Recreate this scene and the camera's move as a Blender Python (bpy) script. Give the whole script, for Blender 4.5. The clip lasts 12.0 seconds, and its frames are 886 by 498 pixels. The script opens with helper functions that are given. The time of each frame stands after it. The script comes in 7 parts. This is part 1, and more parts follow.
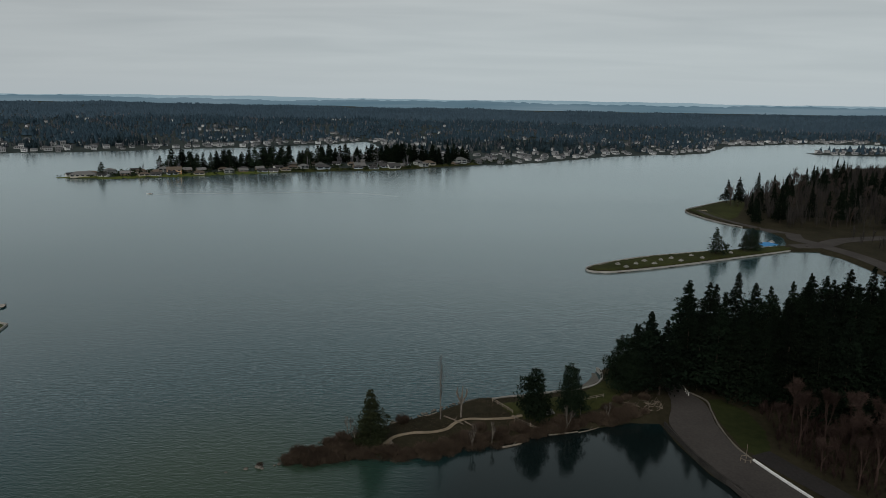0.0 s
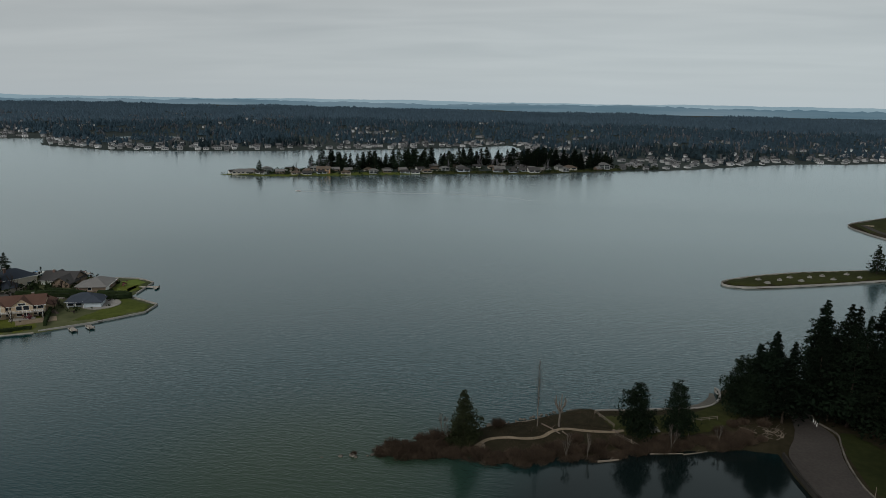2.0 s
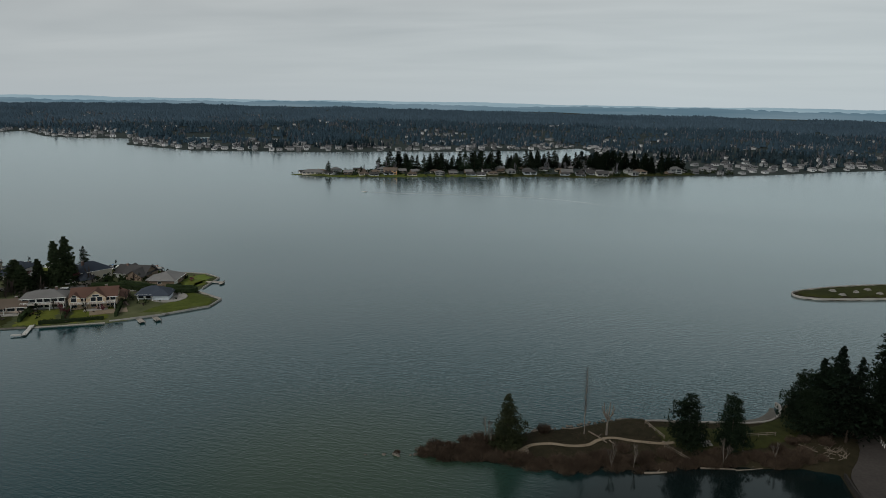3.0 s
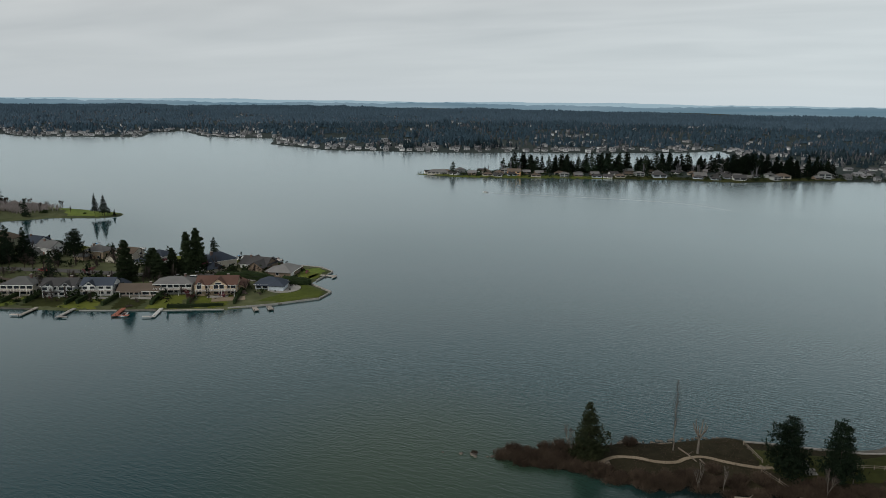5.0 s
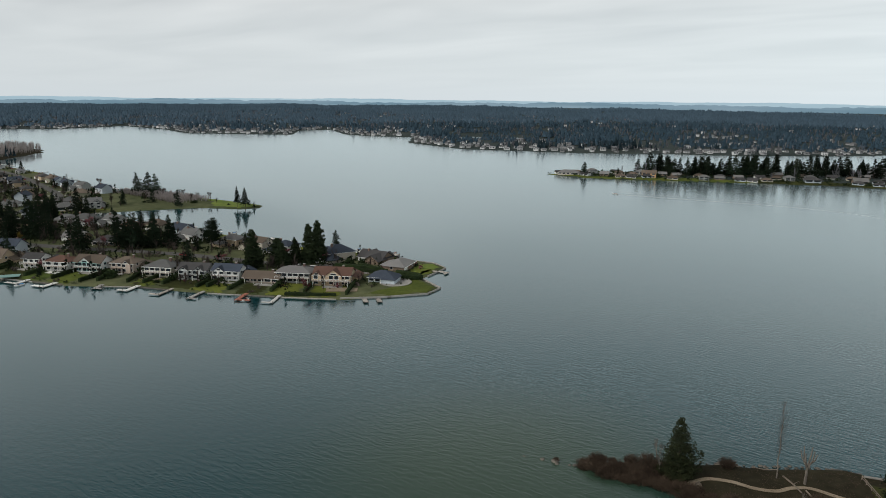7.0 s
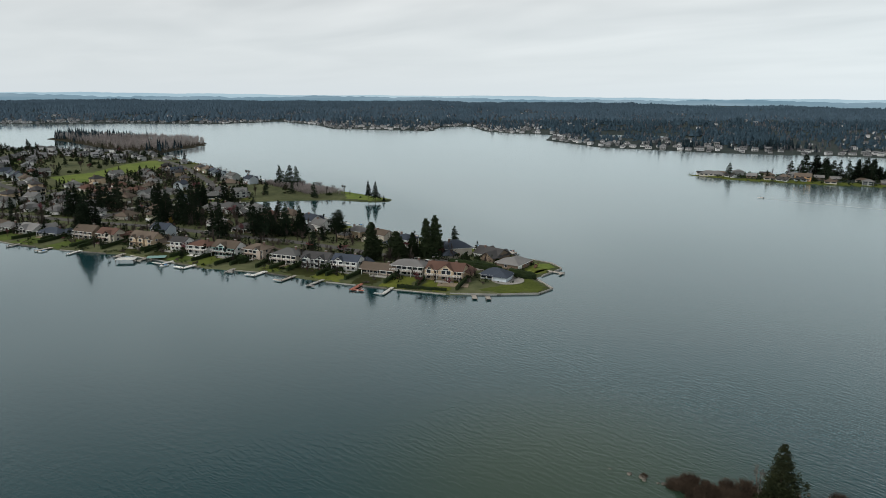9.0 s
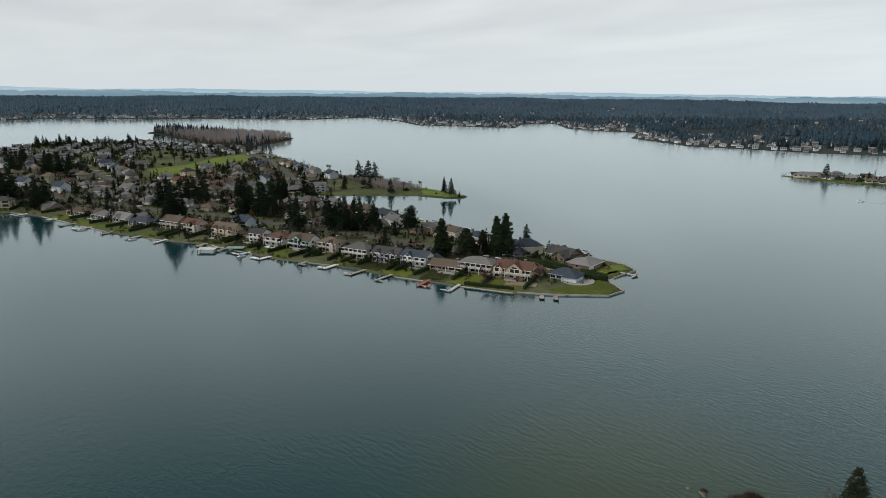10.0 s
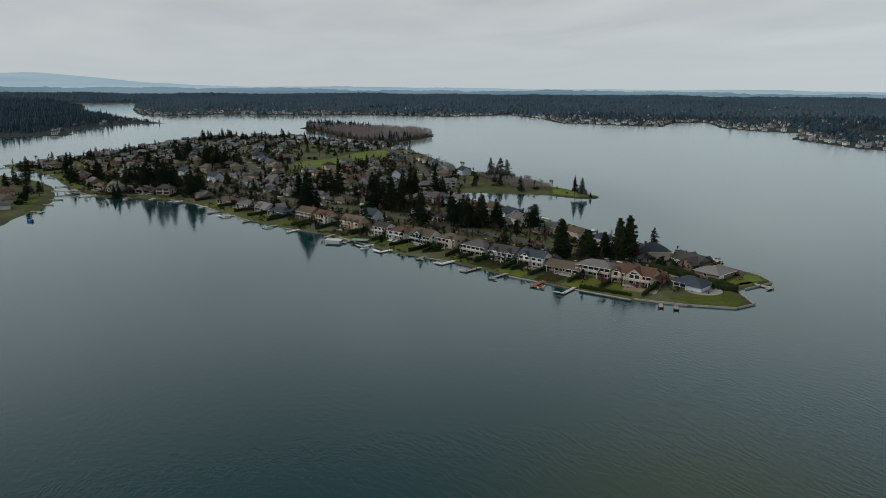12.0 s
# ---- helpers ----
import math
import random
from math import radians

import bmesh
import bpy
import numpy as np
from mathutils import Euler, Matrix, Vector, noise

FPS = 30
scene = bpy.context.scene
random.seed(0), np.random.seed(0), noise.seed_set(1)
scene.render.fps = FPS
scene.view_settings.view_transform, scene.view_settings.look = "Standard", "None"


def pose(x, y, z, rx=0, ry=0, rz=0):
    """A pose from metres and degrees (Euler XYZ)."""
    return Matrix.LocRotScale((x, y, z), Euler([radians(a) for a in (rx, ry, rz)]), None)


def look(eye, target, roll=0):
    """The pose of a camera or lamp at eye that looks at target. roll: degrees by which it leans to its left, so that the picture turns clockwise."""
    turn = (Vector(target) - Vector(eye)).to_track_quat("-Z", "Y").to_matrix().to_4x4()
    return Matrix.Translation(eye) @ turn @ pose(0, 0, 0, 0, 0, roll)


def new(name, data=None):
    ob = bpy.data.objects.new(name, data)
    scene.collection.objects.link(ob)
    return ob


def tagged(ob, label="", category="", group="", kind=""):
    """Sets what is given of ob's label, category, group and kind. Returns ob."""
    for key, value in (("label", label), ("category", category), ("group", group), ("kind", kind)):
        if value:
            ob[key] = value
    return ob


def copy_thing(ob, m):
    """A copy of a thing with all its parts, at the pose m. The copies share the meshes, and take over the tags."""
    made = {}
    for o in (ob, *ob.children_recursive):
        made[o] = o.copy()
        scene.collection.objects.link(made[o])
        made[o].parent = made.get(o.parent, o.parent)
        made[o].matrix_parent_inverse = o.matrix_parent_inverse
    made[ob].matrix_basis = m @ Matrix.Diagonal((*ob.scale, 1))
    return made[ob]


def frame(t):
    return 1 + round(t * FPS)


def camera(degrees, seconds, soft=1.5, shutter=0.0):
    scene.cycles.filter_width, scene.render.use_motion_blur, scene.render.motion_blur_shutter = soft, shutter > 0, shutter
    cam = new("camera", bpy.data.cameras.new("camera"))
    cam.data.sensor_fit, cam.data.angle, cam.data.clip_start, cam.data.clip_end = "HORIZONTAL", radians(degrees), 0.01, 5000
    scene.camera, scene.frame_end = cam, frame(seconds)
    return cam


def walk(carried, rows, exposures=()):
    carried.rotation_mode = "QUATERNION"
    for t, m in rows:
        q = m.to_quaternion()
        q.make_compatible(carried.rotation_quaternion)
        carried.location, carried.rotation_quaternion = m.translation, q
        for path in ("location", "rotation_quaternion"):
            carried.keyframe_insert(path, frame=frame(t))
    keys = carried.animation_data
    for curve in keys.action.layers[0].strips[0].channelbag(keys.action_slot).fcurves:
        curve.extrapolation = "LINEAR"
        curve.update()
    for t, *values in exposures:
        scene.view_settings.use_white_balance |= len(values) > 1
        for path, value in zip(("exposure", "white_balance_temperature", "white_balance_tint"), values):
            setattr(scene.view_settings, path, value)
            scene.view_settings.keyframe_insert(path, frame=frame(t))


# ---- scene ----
cam = camera(64.14, 12.0, 0.8)
PATH = [
    (0.0, pose(0.00, 0.00, 84.99, 77.848, -0.892, 0.192)),
    (0.5, pose(2.69, 0.50, 84.69, 77.914, -0.923, 3.373)),
    (1.0, pose(5.40, 0.95, 84.47, 77.974, -0.943, 6.877)),
    (1.5, pose(8.09, 1.46, 84.34, 77.979, -0.915, 9.485)),
    (2.0, pose(10.68, 2.06, 84.28, 77.997, -0.950, 12.197)),
    (2.5, pose(13.21, 2.76, 84.31, 78.046, -0.936, 14.956)),
    (3.0, pose(15.73, 3.58, 84.20, 78.090, -1.002, 17.914)),
    (4.0, pose(20.91, 5.86, 84.08, 78.084, -0.838, 23.256)),
    (5.0, pose(25.86, 8.84, 83.82, 78.037, -0.675, 28.696)),
    (5.5, pose(28.15, 10.59, 83.64, 78.053, -0.654, 31.476)),
    (6.0, pose(30.33, 12.55, 83.39, 78.050, -0.701, 34.404)),
    (6.5, pose(32.42, 14.75, 83.14, 77.977, -0.642, 37.150)),
    (7.0, pose(34.37, 17.12, 82.82, 77.926, -0.570, 39.996)),
    (8.0, pose(37.97, 21.79, 82.59, 77.799, -0.555, 45.774)),
    (9.0, pose(40.90, 26.90, 82.48, 77.606, -0.520, 51.496)),
    (9.5, pose(41.86, 29.76, 82.30, 77.491, -0.524, 55.000)),
    (10.0, pose(42.59, 32.74, 82.31, 77.287, -0.564, 58.272)),
    (10.5, pose(43.29, 35.67, 82.29, 77.158, -0.540, 61.101)),
    (11.0, pose(43.88, 38.53, 82.22, 77.053, -0.509, 64.072)),
    (11.5, pose(44.34, 41.45, 82.12, 77.019, -0.502, 66.860)),
    (12.0, pose(44.65, 44.33, 82.04, 76.996, -0.469, 69.956)),
]
EXPOSURES = [(0.0, 0.02, 6450, 9), (2.5, 0.07, 6450, 9), (3.2, 0.15, 6450, 9), (5.5, 0.47, 6480, 10), (7.0, 0.72, 6500, 10), (9.5, 0.82, 6500, 10), (10.5, 0.7, 6500, 10), (11.5, 0.5, 6480, 10), (12.0, 0.37, 6450, 10)]
walk(cam, PATH, EXPOSURES)

# ---- light: a low, broken overcast ----
world = bpy.data.worlds.new("overcast_sky")
scene.world = world
world.use_nodes = True
wt = world.node_tree
wt.nodes.clear()


def wnode(kind, **values):
    n = wt.nodes.new(kind)
    for k, v in values.items():
        n.inputs[k].default_value = v
    return n


SUN_ELEVATION, SUN_ROTATION = radians(38), radians(200)
sky = wnode("ShaderNodeTexSky")
sky.sky_type = "NISHITA"
sky.sun_disc = False
sky.sun_elevation, sky.sun_rotation = SUN_ELEVATION, SUN_ROTATION
coord = wnode("ShaderNodeTexCoord")
split = wnode("ShaderNodeSeparateXYZ")
wt.links.new(coord.outputs["Generated"], split.inputs[0])


def wmath(op, a, b):
    n = wt.nodes.new("ShaderNodeMath")
    n.operation = op
    for socket, v in zip(n.inputs, (a, b)):
        if isinstance(v, (int, float)):
            socket.default_value = v
        else:
            wt.links.new(v, socket)
    return n.outputs[0]


# a flat cloud deck: directions are cast on a level plane overhead
height = wmath("MAXIMUM", split.outputs["Z"], 0.0)
lift = wmath("ADD", height, 0.07)
deck = wnode("ShaderNodeCombineXYZ")
wt.links.new(wmath("DIVIDE", split.outputs["X"], lift), deck.inputs[0])
wt.links.new(wmath("DIVIDE", split.outputs["Y"], lift), deck.inputs[1])
stretch = wnode("ShaderNodeMapping", Rotation=(0, 0, radians(28)), Scale=(0.5, 1.0, 1.0))
wt.links.new(deck.outputs[0], stretch.inputs[0])
banks = wnode("ShaderNodeTexNoise", Scale=0.9, Detail=3.5, Roughness=0.46, Distortion=0.35)
wt.links.new(stretch.outputs[0], banks.inputs["Vector"])
ramp = wnode("ShaderNodeValToRGB")
ramp.color_ramp.elements[0].position, ramp.color_ramp.elements[1].position = 0.3, 0.72
ramp.color_ramp.elements[0].color = (0.375, 0.406, 0.415, 1)
ramp.color_ramp.elements[1].color = (0.505, 0.535, 0.538, 1)
wt.links.new(banks.outputs["Fac"], ramp.inputs[0])
# near the skyline the deck thins into even, pale air
veil = wnode("ShaderNodeMapRange")
veil.inputs["From Min"].default_value, veil.inputs["From Max"].default_value = 0.0, 0.13
veil.inputs["To Min"].default_value, veil.inputs["To Max"].default_value = 1.0, 0.0
wt.links.new(split.outputs["Z"], veil.inputs["Value"])
air = wt.nodes.new("ShaderNodeMixRGB")
air.inputs["Color2"].default_value = (0.44, 0.492, 0.518, 1)
wt.links.new(veil.outputs[0], air.inputs["Fac"])
wt.links.new(ramp.outputs["Color"], air.inputs["Color1"])
# dimmed overhead, out of view, to darken land and water; brightens towards the skyline
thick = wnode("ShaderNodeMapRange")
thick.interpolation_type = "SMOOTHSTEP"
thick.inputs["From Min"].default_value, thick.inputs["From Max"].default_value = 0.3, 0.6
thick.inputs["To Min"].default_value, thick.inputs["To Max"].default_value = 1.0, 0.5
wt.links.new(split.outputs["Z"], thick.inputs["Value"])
clear = wnode("ShaderNodeBackground", Strength=0.06)
wt.links.new(sky.outputs[0], clear.inputs["Color"])
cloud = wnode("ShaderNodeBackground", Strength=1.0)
# the western deck is a warmer white than the northern
warm, warm_share = wt.nodes.new("ShaderNodeMixRGB"), wnode("ShaderNodeMapRange")
warm.blend_type = "MULTIPLY"
warm.inputs["Color2"].default_value = (1.02, 0.995, 0.99, 1)
warm_share.inputs["From Min"].default_value, warm_share.inputs["From Max"].default_value = 0.0, -0.85
wt.links.new(split.outputs["X"], warm_share.inputs["Value"])
wt.links.new(warm_share.outputs[0], warm.inputs["Fac"])
wt.links.new(air.outputs[0], warm.inputs["Color1"])
wt.links.new(warm.outputs[0], cloud.inputs["Color"])
# and is a little thicker in the west than in the north
west_dim = wnode("ShaderNodeMapRange")
west_dim.inputs["From Min"].default_value, west_dim.inputs["From Max"].default_value = -1.0, 0.0
west_dim.inputs["To Min"].default_value, west_dim.inputs["To Max"].default_value = 0.88, 1.05
wt.links.new(split.outputs["X"], west_dim.inputs["Value"])
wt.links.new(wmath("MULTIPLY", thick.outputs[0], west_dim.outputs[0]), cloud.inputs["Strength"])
cover = wnode("ShaderNodeMixShader", Fac=0.93)
wt.links.new(clear.outputs[0], cover.inputs[1])
wt.links.new(cloud.outputs[0], cover.inputs[2])
wout = wnode("ShaderNodeOutputWorld")
wt.links.new(cover.outputs[0], wout.inputs["Surface"])

sun = new("sun", bpy.data.lights.new("sun", "SUN"))
sun.data.energy, sun.data.angle, sun.data.color = 1.25, radians(30), (1.0, 0.96, 0.9)
sun.matrix_world = look((0, 0, 300), Vector((0, 0, 300)) - Vector((math.sin(SUN_ROTATION) * math.cos(SUN_ELEVATION), math.cos(SUN_ROTATION) * math.cos(SUN_ELEVATION), math.sin(SUN_ELEVATION))))

# ---- materials ----
def mat(name, dark, light, grain=2.0, blotch=0.1, rough=0.85, bump=0.3, vary=0.0, metal=0.0, world_space=False, island=False, step=0.1, hue=0.0, spec=None):
    """A surface between two colours: fine grain, broad blotches, relief, and a shift from object to object."""
    m = bpy.data.materials.new(name)
    m.use_nodes = True
    t = m.node_tree
    b = t.nodes["Principled BSDF"]
    b.inputs["Roughness"].default_value, b.inputs["Metallic"].default_value = rough, metal
    b.inputs["Specular IOR Level"].default_value = (0.06 if rough > 0.84 else 0.4) if spec is None else spec
    if world_space:
        place = t.nodes.new("ShaderNodeNewGeometry").outputs["Position"]
    else:
        place = t.nodes.new("ShaderNodeTexCoord").outputs["Object"]
    fine, broad = t.nodes.new("ShaderNodeTexNoise"), t.nodes.new("ShaderNodeTexNoise")
    for n, s, d in ((fine, grain, 4.0), (broad, blotch, 3.0)):
        n.inputs["Scale"].default_value, n.inputs["Detail"].default_value = s, d
        t.links.new(place, n.inputs["Vector"])
    both = t.nodes.new("ShaderNodeMath")
    both.operation = "MULTIPLY_ADD"
    t.links.new(fine.outputs["Fac"], both.inputs[0])
    both.inputs[1].default_value = 0.9
    half = t.nodes.new("ShaderNodeMath")
    half.operation = "MULTIPLY_ADD"
    t.links.new(broad.outputs["Fac"], half.inputs[0])
    half.inputs[1].default_value, half.inputs[2].default_value = 1.2, -0.55
    t.links.new(half.outputs[0], both.inputs[2])
    blend = t.nodes.new("ShaderNodeMixRGB")
    blend.inputs["Color1"].default_value, blend.inputs["Color2"].default_value = (*dark, 1), (*light, 1)
    t.links.new(both.outputs[0], blend.inputs["Fac"])
    blend.use_clamp = True
    colour = blend.outputs[0]
    if vary or hue:
        if island:
            pick = t.nodes.new("ShaderNodeNewGeometry").outputs["Random Per Island"]
        else:
            pick = t.nodes.new("ShaderNodeObjectInfo").outputs["Random"]
        spread = t.nodes.new("ShaderNodeMapRange")
        spread.inputs["To Min"].default_value, spread.inputs["To Max"].default_value = 1 - vary, 1 + vary
        t.links.new(pick, spread.inputs["Value"])
        hsv = t.nodes.new("ShaderNodeHueSaturation")
        t.links.new(spread.outputs[0], hsv.inputs["Value"])
        if hue:
            turn = t.nodes.new("ShaderNodeMath")
            turn.operation = "MULTIPLY_ADD"
            far = t.nodes.new("ShaderNodeMath")
            far.operation = "FRACT"
            mul = t.nodes.new("ShaderNodeMath")
            mul.operation = "MULTIPLY"
            t.links.new(pick, mul.inputs[0])
            mul.inputs[1].default_value = 7.31
            t.links.new(mul.outputs[0], far.inputs[0])
            t.links.new(far.outputs[0], turn.inputs[0])
            turn.inputs[1].default_value, turn.inputs[2].default_value = 2 * hue, 0.5 - hue
            t.links.new(turn.outputs[0], hsv.inputs["Hue"])
        t.links.new(colour, hsv.inputs["Color"])
        colour = hsv.outputs[0]
    t.links.new(colour, b.inputs["Base Color"])
    if bump:
        relief = t.nodes.new("ShaderNodeBump")
        relief.inputs["Strength"].default_value, relief.inputs["Distance"].default_value = bump, step
        t.links.new(fine.outputs["Fac"], relief.inputs["Height"])
        t.links.new(relief.outputs[0], b.inputs["Normal"])
    return m


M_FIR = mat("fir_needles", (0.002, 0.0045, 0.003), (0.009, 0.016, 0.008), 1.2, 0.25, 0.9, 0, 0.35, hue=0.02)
M_CONIFER = mat("garden_conifer_needles", (0.007, 0.013, 0.009), (0.025, 0.037, 0.02), 1.2, 0.25, 0.9, 0, 0.35, hue=0.02)
M_CYPRESS = mat("cypress_needles", (0.011, 0.019, 0.01), (0.04, 0.054, 0.025), 1.2, 0.3, 0.9, 0, 0.25)
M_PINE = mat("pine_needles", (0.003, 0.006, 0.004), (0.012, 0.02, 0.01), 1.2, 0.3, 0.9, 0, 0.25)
M_CEDAR = mat("cedar_needles", (0.01, 0.016, 0.008), (0.045, 0.05, 0.022), 1.0, 0.3, 0.9, 0, 0.3)
M_BARK = mat("bark", (0.03, 0.022, 0.018), (0.09, 0.07, 0.055), 6.0, 0.8, 0.95, 0.6)
M_PALEBARK = mat("pale_bark", (0.08, 0.068, 0.058), (0.22, 0.195, 0.165), 5.0, 0.8, 0.9, 0.4)
M_TWIGS = mat("bare_twigs", (0.032, 0.026, 0.023), (0.092, 0.075, 0.066), 2.0, 0.2, 0.95, 0, 0.3)
M_BUDS = mat("plum_blossom_twigs", (0.08, 0.025, 0.03), (0.2, 0.08, 0.09), 2.0, 0.3, 0.95, 0, 0.3)
M_YELLOW = mat("yellow_willow_twigs", (0.09, 0.07, 0.015), (0.24, 0.17, 0.04), 2.0, 0.3, 0.95, 0, 0.2)
M_HEDGE = mat("hedge_leaves", (0.01, 0.018, 0.008), (0.035, 0.05, 0.02), 2.0, 0.3, 0.9, 0.5, 0.3)
M_BRUSH = mat("brown_brush", (0.028, 0.021, 0.015), (0.11, 0.079, 0.058), 1.5, 0.2, 0.95, 0, 0.3)
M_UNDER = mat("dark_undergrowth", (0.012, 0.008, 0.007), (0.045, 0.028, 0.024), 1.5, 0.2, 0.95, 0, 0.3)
M_CAPE = mat("grey_bare_wood", (0.02, 0.018, 0.017), (0.058, 0.052, 0.048), 1.0, 0.1, 0.95, 0, 0.3, island=True)
M_EDGE = mat("dark_stone_edging", (0.018, 0.017, 0.016), (0.06, 0.055, 0.05), 2.0, 0.3, 0.9, 0.5)
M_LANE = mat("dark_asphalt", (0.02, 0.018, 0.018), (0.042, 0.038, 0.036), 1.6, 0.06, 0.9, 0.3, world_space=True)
# far conifer colours have distance haze mixed in, bluer and paler band by band
M_WOODS = mat("hazed_far_needles", (0.009, 0.018, 0.023), (0.028, 0.044, 0.053), 0.06, 0.004, 0.95, 0, 0.4, world_space=True, island=True)
M_WOODS_BARE = mat("far_bare_woods", (0.085, 0.084, 0.092), (0.18, 0.178, 0.192), 0.06, 0.004, 0.95, 0, 0.3, world_space=True, island=True)
M_ISLE = mat("pale_alder_twigs", (0.2, 0.175, 0.168), (0.38, 0.338, 0.326), 0.06, 0.01, 0.95, 0, 0.25, world_space=True, island=True)
M_HAZED_MIDWOODS = mat("hazed_blue_grey_woods", (0.019, 0.036, 0.05), (0.044, 0.072, 0.095), 0.04, 0.004, 0.95, 0, 0.18, world_space=True, island=True)
M_HAZED_RIDGE = mat("hazed_blue_ridge_woods", (0.035, 0.059, 0.082), (0.069, 0.105, 0.137), 0.03, 0.003, 0.95, 0, 0.15, world_space=True, island=True)
M_GRASS = mat("winter_grass", (0.016, 0.02, 0.007), (0.058, 0.062, 0.019), 0.5, 0.03, 0.95, 0.4, world_space=True)
M_LAWN = mat("bright_lawn", (0.06, 0.1, 0.018), (0.19, 0.225, 0.055), 0.6, 0.04, 0.95, 0.4, world_space=True)
M_OLIVE = mat("olive_lawn", (0.045, 0.06, 0.013), (0.115, 0.135, 0.03), 0.6, 0.05, 0.95, 0.4, world_space=True)
M_EARTH = mat("brown_scrub_ground", (0.014, 0.012, 0.007), (0.045, 0.039, 0.023), 0.5, 0.05, 0.95, 0.6, world_space=True)
M_TOWN = mat("garden_ground", (0.032, 0.044, 0.018), (0.13, 0.135, 0.07), 0.22, 0.03, 0.95, 0.4, world_space=True)
M_SHORE = mat("far_shore_ground", (0.02, 0.03, 0.03), (0.055, 0.065, 0.06), 0.05, 0.006, 0.95, 0, world_space=True)
M_ROAD = mat("worn_asphalt", (0.04, 0.036, 0.034), (0.08, 0.071, 0.065), 1.6, 0.06, 0.9, 0.3, world_space=True)
M_STREET = mat("pale_worn_street", (0.065, 0.062, 0.06), (0.125, 0.12, 0.115), 1.2, 0.06, 0.9, 0.2, world_space=True)
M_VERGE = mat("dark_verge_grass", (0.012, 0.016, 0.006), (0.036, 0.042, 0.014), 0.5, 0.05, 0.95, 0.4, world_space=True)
M_GRAVEL = mat("gravel_path", (0.16, 0.125, 0.085), (0.32, 0.26, 0.19), 4.0, 0.3, 0.95, 0.5, world_space=True)
M_CONCRETE = mat("weathered_concrete", (0.2, 0.19, 0.175), (0.42, 0.4, 0.37), 2.0, 0.2, 0.85, 0.3, 0.12)
M_DOCK = mat("bleached_dock_boards", (0.42, 0.41, 0.38), (0.76, 0.75, 0.71), 3.0, 0.3, 0.85, 0.3, 0.25)
M_AQUA = mat("aqua_sheeting", (0.12, 0.24, 0.22), (0.22, 0.36, 0.33), 2.0, 0.3, 0.5, 0.1)
M_WHITE = mat("white_paint", (0.62, 0.62, 0.6), (0.82, 0.82, 0.8), 3.0, 0.5, 0.5, 0.05)
M_WOOD = mat("grey_dock_boards", (0.24, 0.21, 0.18), (0.5, 0.46, 0.41), 3.0, 0.3, 0.85, 0.3, 0.3)
M_REDWOOD = mat("red_dock_boards", (0.22, 0.07, 0.045), (0.38, 0.14, 0.09), 3.0, 0.3, 0.8, 0.3)
M_LOG = mat("driftwood", (0.1, 0.08, 0.062), (0.28, 0.235, 0.19), 4.0, 0.4, 0.9, 0.5, 0.2)
M_ROCK = mat("shore_rock", (0.05, 0.046, 0.04), (0.2, 0.18, 0.155), 2.0, 0.3, 0.9, 0.7, 0.3)
M_GLASS = mat("dark_window_glass", (0.012, 0.016, 0.02), (0.03, 0.038, 0.045), 1.0, 0.2, 0.06, 0)
M_BLUE = mat("blue_tarpaulin", (0.02, 0.16, 0.4), (0.04, 0.26, 0.55), 2.0, 0.4, 0.45, 0.2)
M_TYRE = mat("tyre_rubber", (0.01, 0.01, 0.01), (0.02, 0.02, 0.02), 8.0, 1.0, 0.8, 0.1)

w_mat = bpy.data.materials.new("lake_water")
w_mat.use_nodes = True
t = w_mat.node_tree
t.nodes.remove(t.nodes["Principled BSDF"])
body, gloss, film = t.nodes.new("ShaderNodeBsdfDiffuse"), t.nodes.new("ShaderNodeBsdfGlossy"), t.nodes.new("ShaderNodeMixShader")
gloss.inputs["Color"].default_value = (0.91, 0.99, 1.0, 1)
# the share of mirrored sky grows towards the far, grazing water
facing, share = t.nodes.new("ShaderNodeLayerWeight"), t.nodes.new("ShaderNodeMath")
facing.inputs["Blend"].default_value = 0.5
share.operation = "POWER"
share.inputs[1].default_value = 3.8
t.links.new(facing.outputs["Facing"], share.inputs[0])
t.links.new(share.outputs[0], film.inputs["Fac"])
t.links.new(body.outputs[0], film.inputs[1])
t.links.new(gloss.outputs[0], film.inputs[2])
t.links.new(film.outputs[0], t.nodes["Material Output"].inputs["Surface"])
pos = t.nodes.new("ShaderNodeNewGeometry").outputs["Position"]


def water_noise(scale, turn, detail):
    mp, n = t.nodes.new("ShaderNodeMapping"), t.nodes.new("ShaderNodeTexNoise")
    mp.inputs["Rotation"].default_value, mp.inputs["Scale"].default_value = (0, 0, radians(turn)), (*scale, 1)
    n.inputs["Scale"].default_value, n.inputs["Detail"].default_value = 1.0, detail
    t.links.new(pos, mp.inputs[0])
    t.links.new(mp.outputs[0], n.inputs["Vector"])
    return n.outputs["Fac"]


shoal = t.nodes.new("ShaderNodeMixRGB")
shoal.inputs["Color1"].default_value, shoal.inputs["Color2"].default_value = (0.004, 0.033, 0.039, 1), (0.007, 0.038, 0.043, 1)
t.links.new(water_noise((0.006, 0.006), 0, 2.0), shoal.inputs["Fac"])
